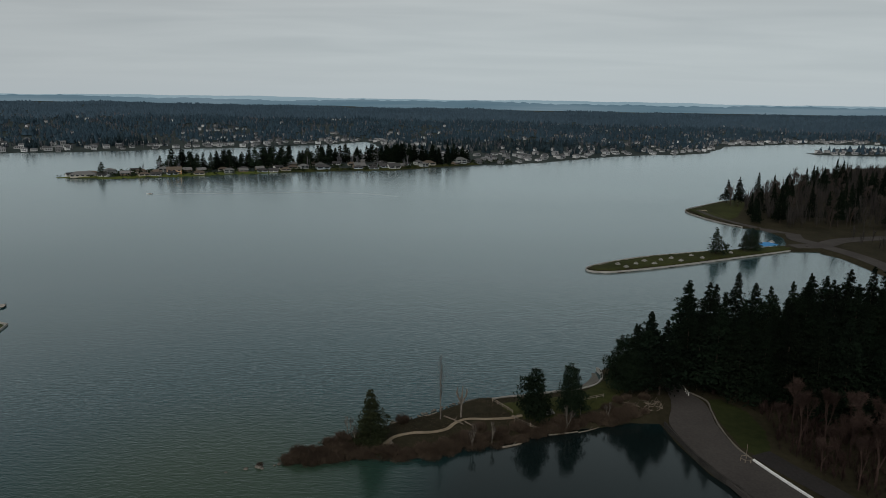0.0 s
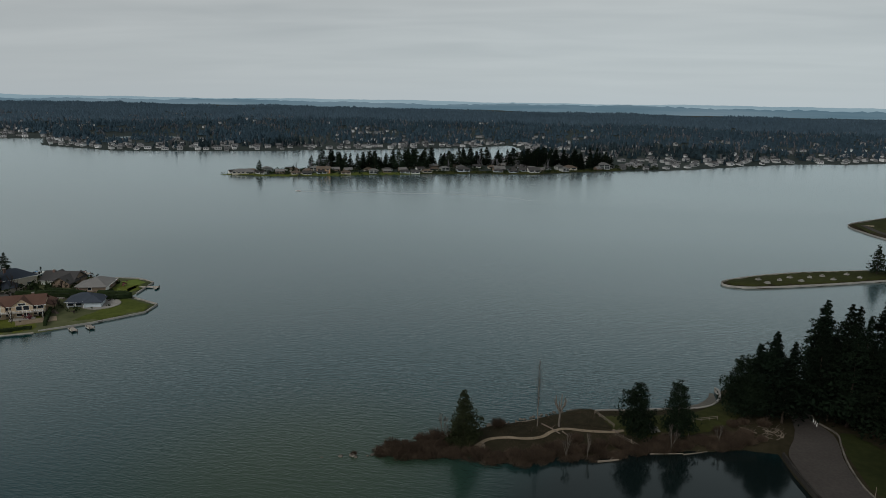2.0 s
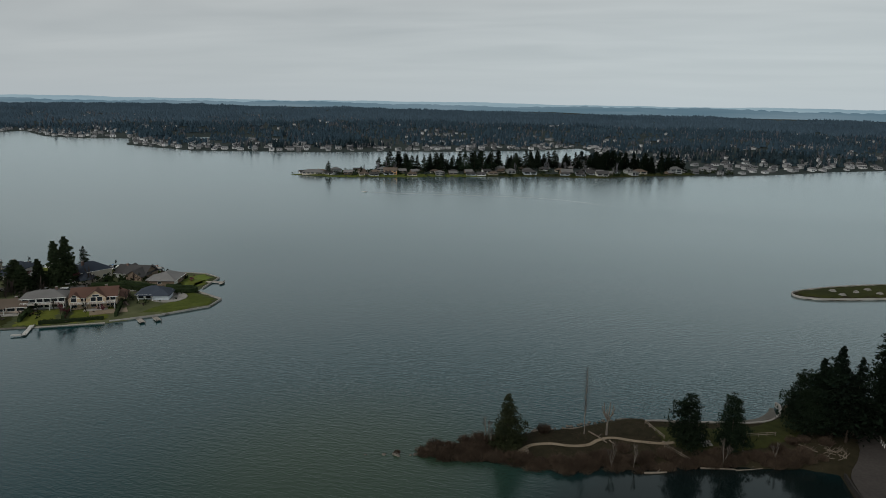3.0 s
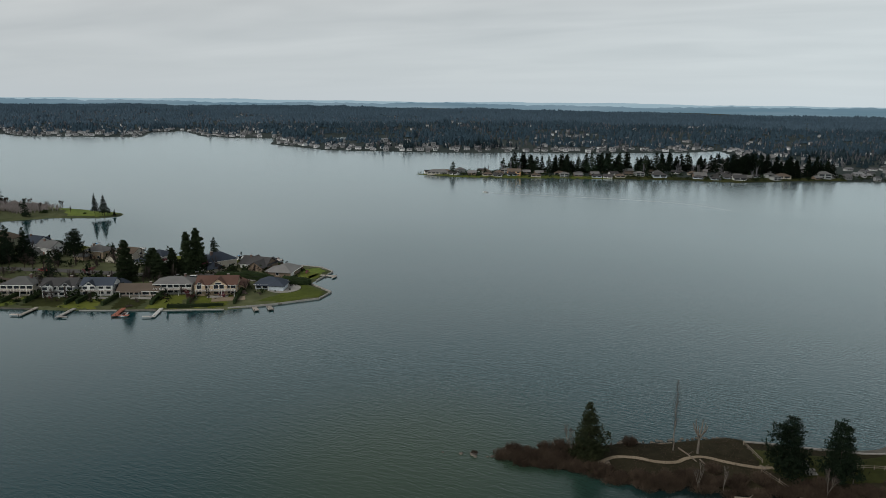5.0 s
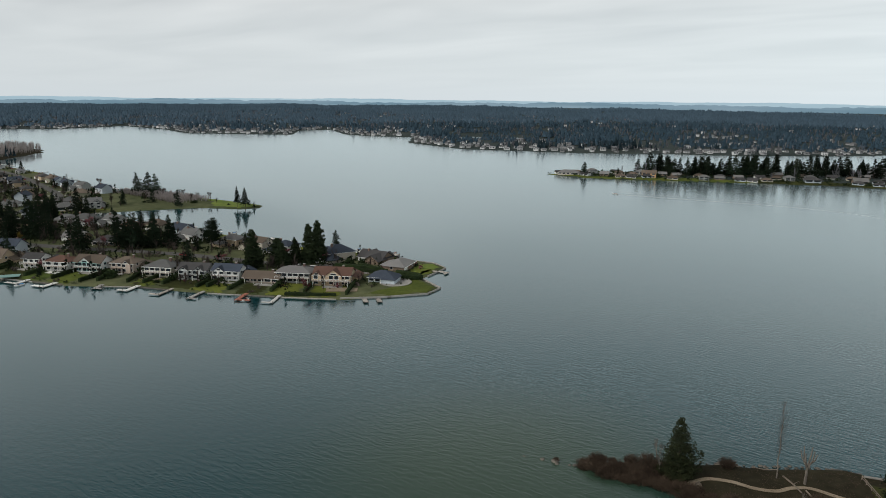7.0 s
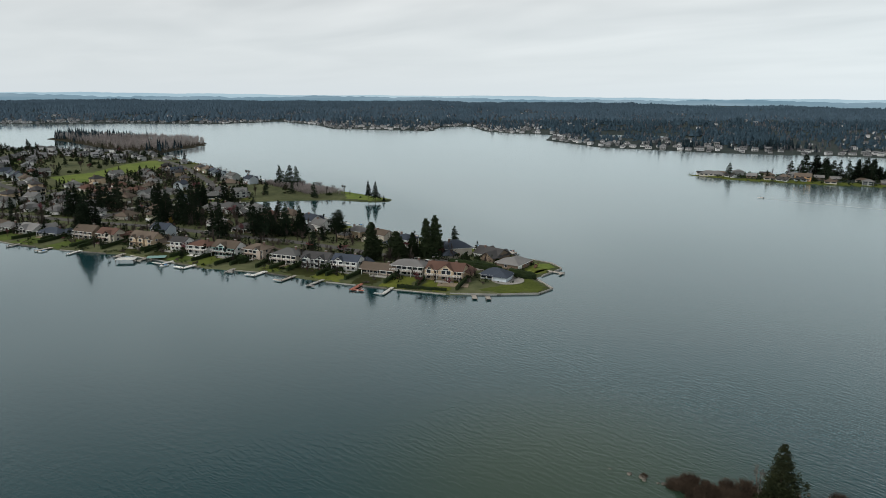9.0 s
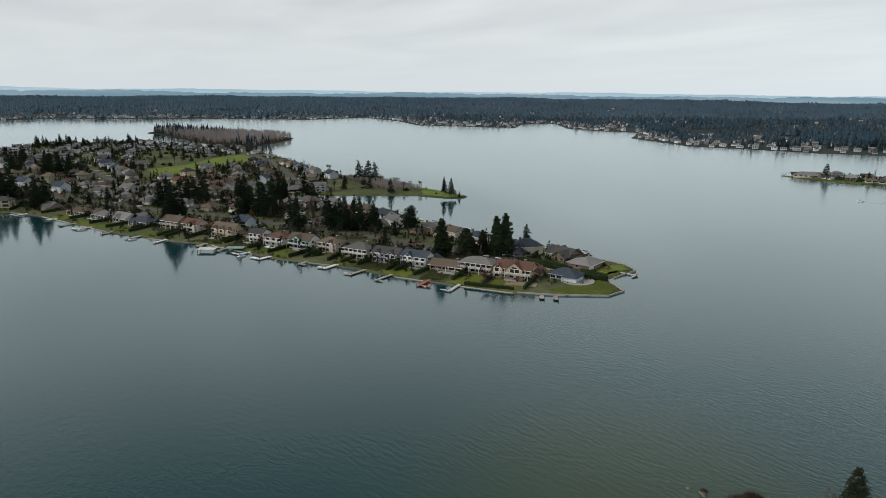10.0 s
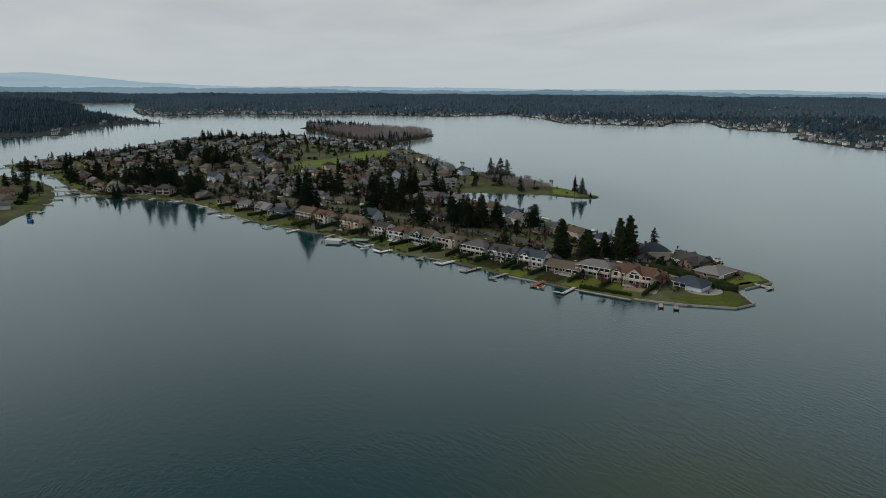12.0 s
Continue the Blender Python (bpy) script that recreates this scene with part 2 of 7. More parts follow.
# the pale bed shows through the shallows off the spit
off = t.nodes.new("ShaderNodeVectorMath")
off.operation = "DISTANCE"
t.links.new(pos, off.inputs[0])
off.inputs[1].default_value = (-48, 138, 0)
near_spit = t.nodes.new("ShaderNodeMapRange")
near_spit.interpolation_type = "SMOOTHERSTEP"
near_spit.inputs["From Min"].default_value, near_spit.inputs["From Max"].default_value = 5, 75
near_spit.inputs["To Min"].default_value, near_spit.inputs["To Max"].default_value = 0.6, 0.0
t.links.new(off.outputs["Value"], near_spit.inputs["Value"])
bed = t.nodes.new("ShaderNodeMixRGB")
bed.inputs["Color2"].default_value = (0.045, 0.062, 0.027, 1)
t.links.new(near_spit.outputs[0], bed.inputs["Fac"])
t.links.new(shoal.outputs[0], bed.inputs["Color1"])


def ramped(value, a, c, lo, hi):
    n = t.nodes.new("ShaderNodeMapRange")
    n.interpolation_type = "SMOOTHSTEP"
    n.inputs["From Min"].default_value, n.inputs["From Max"].default_value = a, c
    n.inputs["To Min"].default_value, n.inputs["To Max"].default_value = lo, hi
    t.links.new(value, n.inputs["Value"])
    return n.outputs[0]


def times(a, c):
    n = t.nodes.new("ShaderNodeMath")
    n.operation = "MULTIPLY"
    t.links.new(a, n.inputs[0])
    t.links.new(c, n.inputs[1])
    return n.outputs[0]


# the breeze ruffles the open eastern water; the lee of the island and of the spit lies calm
xyz = t.nodes.new("ShaderNodeSeparateXYZ")
t.links.new(pos, xyz.inputs[0])
cove = t.nodes.new("ShaderNodeVectorMath")
cove.operation = "DISTANCE"
t.links.new(pos, cove.inputs[0])
cove.inputs[1].default_value = (44, 132, 0)
gusts = ramped(water_noise((0.0016, 0.007), 15, 3.0), 0.35, 0.65, 0.45, 1.0)
# the water's own colour turns darker and greyer within the sheltered cove
cove_tint = t.nodes.new("ShaderNodeMixRGB")
cove_tint.inputs["Color2"].default_value = (0.006, 0.011, 0.011, 1)
t.links.new(ramped(cove.outputs["Value"], 38, 62, 1.0, 0.0), cove_tint.inputs["Fac"])
t.links.new(bed.outputs[0], cove_tint.inputs["Color1"])
t.links.new(cove_tint.outputs[0], body.inputs["Color"])
breeze = times(gusts, times(ramped(xyz.outputs["X"], -260, -20, 0.12, 1.0), ramped(cove.outputs["Value"], 38, 62, 0.15, 1.0)))
rough = t.nodes.new("ShaderNodeMath")
rough.operation = "ADD"
t.links.new(ramped(breeze, 0.0, 1.0, 0.09, 0.16), rough.inputs[0])
t.links.new(ramped(xyz.outputs["Y"], 330, 620, 0.0, 0.09), rough.inputs[1])
t.links.new(rough.outputs[0], gloss.inputs["Roughness"])
waves = t.nodes.new("ShaderNodeMath")
waves.operation = "MULTIPLY_ADD"
t.links.new(water_noise((0.34, 0.95), -8, 2.0), waves.inputs[0])
waves.inputs[1].default_value = 1.6
t.links.new(water_noise((0.9, 2.3), 9, 2.0), waves.inputs[2])
relief = t.nodes.new("ShaderNodeBump")
relief.inputs["Distance"].default_value = 0.125
t.links.new(times(ramped(breeze, 0.0, 1.0, 0.03, 0.75), ramped(xyz.outputs["Y"], 170, 430, 1.0, 0.12)), relief.inputs["Strength"])
t.links.new(waves.outputs[0], relief.inputs["Height"])
for n in (gloss, body, facing):
    t.links.new(relief.outputs[0], n.inputs["Normal"])
M_WATER = w_mat

# ---- helpers for meshes ----
def mesh_of(name, verts, faces, material, smooth=False):
    me = bpy.data.meshes.new(name)
    me.from_pydata([tuple(v) for v in verts], [], [tuple(f) for f in faces])
    for m in (material if isinstance(material, (list, tuple)) else [material]):
        me.materials.append(m)
    if smooth:
        me.polygons.foreach_set("use_smooth", [True] * len(me.polygons))
    me.update()
    return me


def part(name, bm, material, parent, label=""):
    """Links a bmesh (or a mesh) as one mesh object under a thing or a part."""
    if isinstance(bm, bmesh.types.BMesh):
        me = bpy.data.meshes.new(name)
        bm.to_mesh(me)
        bm.free()
        me.materials.append(material)
    else:
        me = bm
    ob = new(name, me)
    ob.parent = parent
    return tagged(ob, label)


def box(bm, x0, x1, y0, y1, z0, z1):
    v = [bm.verts.new(p) for p in ((x0, y0, z0), (x1, y0, z0), (x1, y1, z0), (x0, y1, z0), (x0, y0, z1), (x1, y0, z1), (x1, y1, z1), (x0, y1, z1))]
    for f in ((3, 2, 1, 0), (4, 5, 6, 7), (0, 1, 5, 4), (1, 2, 6, 5), (2, 3, 7, 6), (3, 0, 4, 7)):
        bm.faces.new([v[i] for i in f])
    return v


def boxed(*size):
    bm = bmesh.new()
    box(bm, *size)
    return bm


def tube(bm, a, b, r0, r1, sides=6):
    a, b = Vector(a), Vector(b)
    axis = (b - a).normalized()
    u = axis.orthogonal().normalized()
    w = axis.cross(u)
    rings = []
    for p, r in ((a, r0), (b, r1)):
        rings.append([bm.verts.new(p + r * (math.cos(k * math.tau / sides) * u + math.sin(k * math.tau / sides) * w)) for k in range(sides)])
    for k in range(sides):
        bm.faces.new((rings[0][k], rings[0][k - 1], rings[1][k - 1], rings[1][k]))
    bm.faces.new(rings[0])
    bm.faces.new(rings[1][::-1])


def ribbon(name, line, half, thick, material, lift=0.0, ground=None):
    """A strip with thickness that follows a line of (x, y) and lies on the ground; half may be a list."""
    pts = [Vector((p[0], p[1], 0)) for p in line]
    verts, faces = [], []
    for i, p in enumerate(pts):
        d = (pts[min(i + 1, len(pts) - 1)] - pts[max(i - 1, 0)]).normalized()
        s = Vector((-d.y, d.x, 0)) * (half[i] if isinstance(half, (list, tuple)) else half)
        for q in (p + s, p - s):
            z = (ground(q.x, q.y) if ground else 0.0) + lift
            verts += [(q.x, q.y, z), (q.x, q.y, z - thick)]
    for i in range(len(pts) - 1):
        a, c = 4 * i, 4 * i + 4
        faces += [(a, a + 2, c + 2, c), (a, c, c + 1, a + 1), (a + 2, a + 3, c + 3, c + 2)]
    n = 4 * (len(pts) - 1)
    faces += [(0, 1, 3, 2), (n, n + 2, n + 3, n + 1)]
    return mesh_of(name, verts, faces, material)


def smoothed(line, steps=4):
    """A Catmull-Rom line through the points."""
    p = [Vector((*q, 0)) if len(q) == 2 else Vector(q) for q in line]
    p = [2 * p[0] - p[1], *p, 2 * p[-1] - p[-2]]
    out = []
    for i in range(1, len(p) - 2):
        for k in range(steps):
            u = k / steps
            out.append(0.5 * (2 * p[i] + (p[i + 1] - p[i - 1]) * u + (2 * p[i - 1] - 5 * p[i] + 4 * p[i + 1] - p[i + 2]) * u * u + (3 * p[i] - p[i - 1] - 3 * p[i + 1] + p[i + 2]) * u**3))
    return [tuple(q[:2]) for q in [*out, p[-2]]]


# ---- the land: how far a place lies inside a shoreline ----
def inside(outline, x, y):
    """Signed distance to a closed outline, positive within."""
    x, y = np.asarray(x, float), np.asarray(y, float)
    ring = np.array(outline, float)
    if x.size == 1:
        px, py = float(x.ravel()[0]), float(y.ravel()[0])
        nxt = np.roll(ring, -1, 0)
        way = nxt - ring
        along = np.clip(((px - ring[:, 0]) * way[:, 0] + (py - ring[:, 1]) * way[:, 1]) / ((way**2).sum(1) + 1e-9), 0, 1)
        gap = np.sqrt(((px - ring[:, 0] - along * way[:, 0]) ** 2 + (py - ring[:, 1] - along * way[:, 1]) ** 2).min())
        over = (ring[:, 1] > py) != (nxt[:, 1] > py)
        hits = (over & (px < way[:, 0] * (py - ring[:, 1]) / (way[:, 1] + 1e-12) + ring[:, 0])).sum()
        return np.full(x.shape, gap if hits % 2 else -gap)
    best, within = np.full(x.shape, 1e18), np.zeros(x.shape, bool)
    for (ax, ay), (bx, by) in zip(ring, np.roll(ring, -1, 0)):
        dx, dy = bx - ax, by - ay
        s = np.clip(((x - ax) * dx + (y - ay) * dy) / (dx * dx + dy * dy + 1e-9), 0, 1)
        best = np.minimum(best, (x - ax - s * dx) ** 2 + (y - ay - s * dy) ** 2)
        cross = (ay > y) != (by > y)
        within ^= cross & (x < (bx - ax) * (y - ay) / (by - ay + 1e-12) + ax)
    return np.sqrt(best) * np.where(within, 1, -1)


def ripple(x, y, size):
    """A smooth wander between -1 and 1."""
    k = math.tau / size
    return (np.sin(k * x + 1.3 * np.sin(0.7 * k * y)) + np.sin(0.83 * k * y + 1.7 * np.sin(0.6 * k * x + 2)) + 0.6 * np.sin(1.9 * k * (x + y) + 0.5)) / 2.6


ISLAND = [(-560, -36), (-530, -17), (-512, 8), (-499, 33), (-472, 50), (-440, 63), (-399, 79), (-369, 96), (-334, 122), (-288, 141), (-261, 161), (-229, 176), (-203, 192), (-181, 207), (-168, 223), (-158, 240), (-161, 249), (-178, 256), (-179, 261), (-183, 280), (-193, 284), (-226, 279), (-250, 271), (-287, 262), (-317, 258), (-380, 249), (-443, 232), (-469, 214), (-483, 217), (-466, 261), (-456, 282), (-443, 305), (-418, 320), (-411, 334), (-418, 342), (-440, 341)]
ISLAND += [(-458, 338), (-484, 333), (-533, 323), (-564, 308), (-621, 304), (-674, 308), (-769, 319), (-859, 320), (-933, 321), (-1012, 275), (-1101, 203), (-1134, 110), (-1105, 70), (-1028, 20), (-902, -40), (-813, -84), (-790, -107), (-779, -128), (-739, -113), (-725, -98), (-680, -70), (-615, -52)]
ISLE = [(-1332, 256), (-1258, 275), (-1106, 285), (-1014, 300), (-960, 338), (-1007, 379), (-1070, 435), (-1123, 453), (-1186, 446), (-1273, 383), (-1441, 308)]
WEST = [(-426, -59), (-459, -54), (-476, -47), (-520, -45), (-571, -51), (-600, -58), (-642, -77), (-684, -111), (-760, -170), (-800, -300), (-700, -500), (-300, -500), (-330, -200), (-390, -90)]
FAR_WEST = [(-1140, -420), (-1199, -214), (-1227, -174), (-1228, -122), (-1349, -137), (-1444, -97), (-1578, -45), (-1565, 22), (-1699, -39), (-1950, -116), (-2276, -216), (-2914, -285), (-3250, -420), (-3250, -1500), (-2600, -1500), (-1200, -1200)]
FAR = [(-4700, -1500), (-3330, -1500), (-3300, -330), (-3360, -140), (-3000, -118), (-2407, -95), (-2049, -61), (-1964, 17), (-2056, 165), (-2000, 282), (-1944, 398), (-1926, 521), (-1875, 605), (-1781, 737), (-1863, 945), (-1615, 925), (-1430, 869), (-1310, 950), (-1230, 1008), (-1373, 1144), (-1367, 1240), (-1172, 1111), (-1079, 1105), (-985, 1140), (-961, 1102), (-866, 992), (-760, 962), (-700, 942), (-620, 972), (-537, 1002), (-466, 1050), (-409, 1100), (-323, 1140), (-256, 1205), (-188, 1270), (-150, 1350)]
FAR += [(-100, 1180), (-120, 1010), (-180, 900), (-250, 830), (-330, 770), (-385, 715), (-393, 700), (-340, 697), (-276, 722), (-234, 753), (-184, 776), (-127, 805), (-56, 823), (-11, 867), (46, 906), (83, 920), (169, 993), (220, 1050), (271, 1090), (324, 1122), (371, 1131), (433, 1178), (485, 1265), (538, 1365), (632, 1419), (714, 1473), (781, 1489), (900, 1480), (900, 1350), (760, 1290), (610, 1214), (621, 1183), (731, 1175), (900, 1150), (1500, 1000), (4700, 700), (4700, 4700), (-4700, 4700)]
LAGOON = [(-900, 1150), (-860, 1165), (-800, 1200), (-690, 1240), (-760, 1300), (-880, 1310), (-930, 1230)]
PARK = [(-35, 153.5), (-34.5, 156), (-30, 160.5), (-23, 165), (-12, 174), (-3, 179), (6, 187), (10, 190), (25, 192), (34, 196), (41, 198), (46, 202), (50, 207), (51, 213), (54, 217), (71, 222), (110, 243), (160, 262), (212, 300), (222, 343), (223, 381), (217, 403), (202, 402), (161, 380), (123, 360), (90, 345), (77, 343), (72, 347), (75, 355), (93, 370), (115, 383), (152, 398), (190, 411), (208, 420), (216, 440), (218, 455)]
PARK += [(216, 471), (206, 479), (198, 493), (191, 519), (190, 553), (220, 586), (242, 609), (257, 620), (359, 730), (530, 933), (700, 980), (1200, 900), (1200, -300), (140, -300), (110, -40), (90, 60), (68, 140), (63, 150), (60, 165), (59, 176), (51, 176), (45, 174), (32, 170.5), (25, 168.5), (17, 166), (12, 162.5), (4, 161.5), (0, 157), (-11, 156), (-21, 156), (-29, 154), (-34, 152.5)]
LAGOON_DEEP = 1.0


def bank(d, slope, top, deep=-1.5):
    return np.clip(d * slope, deep, top)


def island_z(x, y):
    d = inside(ISLAND, x, y) + 0.6 * ripple(np.asarray(x), np.asarray(y), 17)
    return bank(d, 0.45, 0.8) + 1.5 * (1 - np.exp(-np.maximum(d - 6, 0) / 45))


def isle_z(x, y):
    d = inside(ISLE, x, y) + 4 * ripple(np.asarray(x), np.asarray(y), 45)
    return bank(d, 0.2, 2.0)


def west_z(x, y):
    d = inside(WEST, x, y) + 1.0 * ripple(np.asarray(x), np.asarray(y), 19)
    return bank(d, 0.4, 1.2) + 5 * (1 - np.exp(-np.maximum(d - 6, 0) / 80))


def hills(d, x, y, crest):
    rise = 1 - np.exp(-np.maximum(d - 15, 0) / 520)
    return rise * crest * (0.75 + 0.3 * ripple(x, y, 1500) + 0.12 * ripple(x, y, 520))


def far_west_z(x, y):
    x, y = np.asarray(x, float), np.asarray(y, float)
    d = inside(FAR_WEST, x, y) + 6 * ripple(x, y, 70)
    return bank(d, 0.1, 2.0) + hills(d, x, y, 13)


def far_z(x, y):
    x, y = np.asarray(x, float), np.asarray(y, float)
    d = np.minimum(inside(FAR, x, y) + 5 * ripple(x, y, 60), -inside(LAGOON, x, y) * LAGOON_DEEP)
    east = np.clip((x + 500) / 900, 0, 1)
    return bank(d, 0.12, 2.0) + hills(d, x, y, 33 - 12 * east)


def park_z(x, y):
    x, y = np.asarray(x, float), np.asarray(y, float)
    d = inside(PARK, x, y) + 0.35 * ripple(x, y, 6.5) * (x < 56) * (y < 230)
    jetty = np.clip((215 - x) / 8, 0, 1) * np.clip((y - 335) / 5, 0, 1)
    return bank(d, 0.55, 1.2) + (1 - jetty) * 0.9 * (1 - np.exp(-np.maximum(d - 3, 0) / 12))


def terrain(name, xs, ys, z_of, material, label, skip=None):
    gx, gy = np.meshgrid(np.asarray(xs, float), np.asarray(ys, float))
    z = z_of(gx, gy)
    h, w = z.shape
    wet = z <= -1.4
    verts = np.stack([gx, gy, z], -1).reshape(-1, 3)
    idx = np.arange(h * w).reshape(h, w)
    keep = ~(wet[:-1, :-1] & wet[1:, :-1] & wet[:-1, 1:] & wet[1:, 1:])
    if skip:
        mx, my = (gx[:-1, :-1] + gx[1:, 1:]) / 2, (gy[:-1, :-1] + gy[1:, 1:]) / 2
        keep &= ~((mx > skip[0]) & (mx < skip[1]) & (my > skip[2]) & (my < skip[3]))
    quads = np.stack([idx[:-1, :-1], idx[:-1, 1:], idx[1:, 1:], idx[1:, :-1]], -1)[keep]
    used = np.unique(quads)
    place = np.zeros(h * w, int)
    place[used] = np.arange(len(used))
    me = mesh_of(name, verts[used].tolist(), place[quads].tolist(), material, True)
    return tagged(new(name, me), label, "ground", kind="structure")


def steps(lo, hi, by):
    return np.arange(lo, hi + by / 2, by)


# one sheet of water to the skyline
ring_r = (0.5, 60, 150, 300, 600, 1200, 2500, 4900)
wv, wf = [(0, 300, 0)], []
for r in ring_r:
    wv += [(r * math.cos(a * math.tau / 64), 300 + r * math.sin(a * math.tau / 64), 0) for a in range(64)]
for k in range(64):
    wf.append((0, 1 + k, 1 + (k + 1) % 64))
    for j in range(len(ring_r) - 1):
        a, c = 1 + 64 * j, 65 + 64 * j
        wf.append((a + k, c + k, c + (k + 1) % 64, a + (k + 1) % 64))
tagged(new("water", mesh_of("water", wv, wf, M_WATER)), "grey-green lake water rippled by a light breeze", "lake", kind="structure")

terrain("ground_island", steps(-1150, -150, 3.5), steps(-140, 352, 3.5), island_z, M_TOWN, "low lakeside island of lawns and gardens")
terrain("ground_isle", steps(-1460, -940, 8), steps(240, 470, 8), isle_z, M_EARTH, "low marshy wooded islet in the lake")
terrain("ground_west", steps(-820, -290, 5), steps(-510, -30, 5), west_z, M_TOWN, "lakeside bank with gardens beyond a footbridge")
terrain("ground_far_west", np.r_[steps(-4700, -2400, 100), steps(-2380, -1100, 20)], np.r_[steps(-2600, -500, 100), steps(-480, 60, 14)], far_west_z, M_SHORE, "wooded headland across the lake")
terrain("ground_far", np.r_[steps(-4700, -2300, 80), steps(-2280, 1000, 14), steps(1050, 4700, 90)], np.r_[steps(-1500, -260, 80), steps(-240, 1700, 14), steps(1760, 4700, 90)], far_z, M_SHORE, "far lake shore rising into wooded hills")
terrain("ground_spit", steps(-50, 130, 0.8), steps(120, 250, 0.8), park_z, M_EARTH, "brown scrubby spit of the lakeside park")
terrain("ground_park", steps(50, 1200, 5), steps(-300, 980, 5), park_z, M_EARTH, "wooded park ground by the lake", skip=(-50, 130, 120, 250))

# hills along the skyline, one range behind the other; glowing colours carry the haze
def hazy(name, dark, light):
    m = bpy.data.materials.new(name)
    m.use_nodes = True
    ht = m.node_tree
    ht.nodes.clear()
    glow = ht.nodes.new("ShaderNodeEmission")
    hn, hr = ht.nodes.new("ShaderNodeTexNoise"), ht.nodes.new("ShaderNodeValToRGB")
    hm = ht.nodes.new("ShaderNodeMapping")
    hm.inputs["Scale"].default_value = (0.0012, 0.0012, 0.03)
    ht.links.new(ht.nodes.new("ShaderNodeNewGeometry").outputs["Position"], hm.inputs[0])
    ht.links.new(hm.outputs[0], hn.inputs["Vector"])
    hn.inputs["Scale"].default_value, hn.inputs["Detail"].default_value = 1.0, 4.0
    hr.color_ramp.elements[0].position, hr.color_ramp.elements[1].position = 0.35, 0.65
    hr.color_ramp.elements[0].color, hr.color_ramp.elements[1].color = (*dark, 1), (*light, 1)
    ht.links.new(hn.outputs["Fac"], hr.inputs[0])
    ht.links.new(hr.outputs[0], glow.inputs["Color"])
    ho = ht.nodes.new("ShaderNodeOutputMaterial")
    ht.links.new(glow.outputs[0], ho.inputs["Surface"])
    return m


def skyline(name, far, base, swell, jag, seed, material, label, hump=8):
    rng = np.random.default_rng(seed)
    n = 900
    a = np.radians(np.linspace(-70, 182, n))
    k = np.linspace(0, 180, n)
    crest = base + swell * (np.sin(k * 0.31 + seed) + 0.6 * np.sin(k * 0.83 + 1 + seed) + 0.4 * np.sin(k * 2.1)) + hump * np.exp(-(((k - 121) / 5.5) ** 2))
    crest = crest + rng.normal(0, jag, n) + jag * np.sin(k * 9)
    v = np.stack([np.repeat(-far * np.sin(a), 2), np.repeat(far * np.cos(a), 2), np.stack([np.full(n, -5.0), crest], -1).ravel()], -1)
    me = mesh_of(name, v.tolist(), [(2 * i, 2 * i + 1, 2 * i + 3, 2 * i + 2) for i in range(n - 1)], material)
    tagged(new(name, me), label, "hills", kind="structure")


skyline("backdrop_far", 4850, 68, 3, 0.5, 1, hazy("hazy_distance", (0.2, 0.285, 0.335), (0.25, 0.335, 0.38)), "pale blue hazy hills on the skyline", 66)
skyline("backdrop_near", 4600, 55, 5, 1.6, 5, hazy("hazy_blue_distance", (0.09, 0.15, 0.19), (0.14, 0.2, 0.24)), "wooded hills below the skyline, haze put into their blue-grey")

# ---- trees ----
def quad_cloud(rng, centres, normals_up, size, aspect=1.0):
    """Small leaf clumps: one crumpled quad a centre, turned at random."""
    n = len(centres)
    u = rng.normal(size=(n, 3))
    u /= np.linalg.norm(u, axis=1)[:, None]
    w = rng.normal(size=(n, 3))
    w -= (w * u).sum(1)[:, None] * u
    w /= np.linalg.norm(w, axis=1)[:, None]
    s = np.asarray(size)[:, None] * rng.uniform(0.7, 1.3, (n, 1))
    verts = np.stack([centres - u * s, centres - w * s * aspect, centres + u * s, centres + w * s * aspect], 1).reshape(-1, 3)
    faces = np.arange(4 * n).reshape(-1, 4)
    return verts, faces


def conifer_crown(seed, h, r, whorls, arms, clumps, start=0.1, droop=0.25, top=0.05, bulge=0.0, ragged=0.25, puff=1.0):
    """Whorls of drooping boughs, each a fan of needle clumps that is widest near its tip."""
    rng = np.random.default_rng(seed)
    centres, sizes = [], []
    for i in range(whorls):
        f = min(max((i + rng.uniform(-0.35, 0.35)) / whorls, 0), 1)
        z = h * (start + (1 - start) * f)
        reach = r * ((1 - f) ** (0.85 - bulge) + top) * rng.uniform(1 - ragged * 0.9, 1 + ragged * 0.5)
        for k in range(arms):
            a = math.tau * (k + rng.uniform(-0.35, 0.35)) / arms + i * 2.4
            at = z + h * (1 - start) * rng.uniform(-0.9, 0.9) / whorls
            length = reach * rng.uniform(1 - ragged, 1 + ragged * 0.6) * (1 + 0.5 * ragged * math.sin(a + seed + 4 * f))
            if rng.random() < 0.07:
                continue
            s = np.sqrt(rng.uniform(0.02, 1, clumps))
            side = rng.normal(0, 0.24, clumps) * length * s
            cx = math.cos(a) * length * s - math.sin(a) * side
            cy = math.sin(a) * length * s + math.cos(a) * side
            cz = at - droop * length * s * s + 0.1 * length * s + rng.normal(0, 0.05 * length + 0.1, clumps)
            centres.append(np.stack([cx, cy, np.minimum(cz, h)], -1))
            sizes.append(puff * (0.11 * length + 0.012 * h) * rng.uniform(0.7, 1.2, clumps))
    centres.append(np.array([(0, 0, h * 0.985), (0, 0, h * 0.97), (0, 0, h * 0.95)]))
    sizes.append(np.array([0.012, 0.016, 0.02]) * h)
    return quad_cloud(rng, np.concatenate(centres), None, np.concatenate(sizes), 0.42)


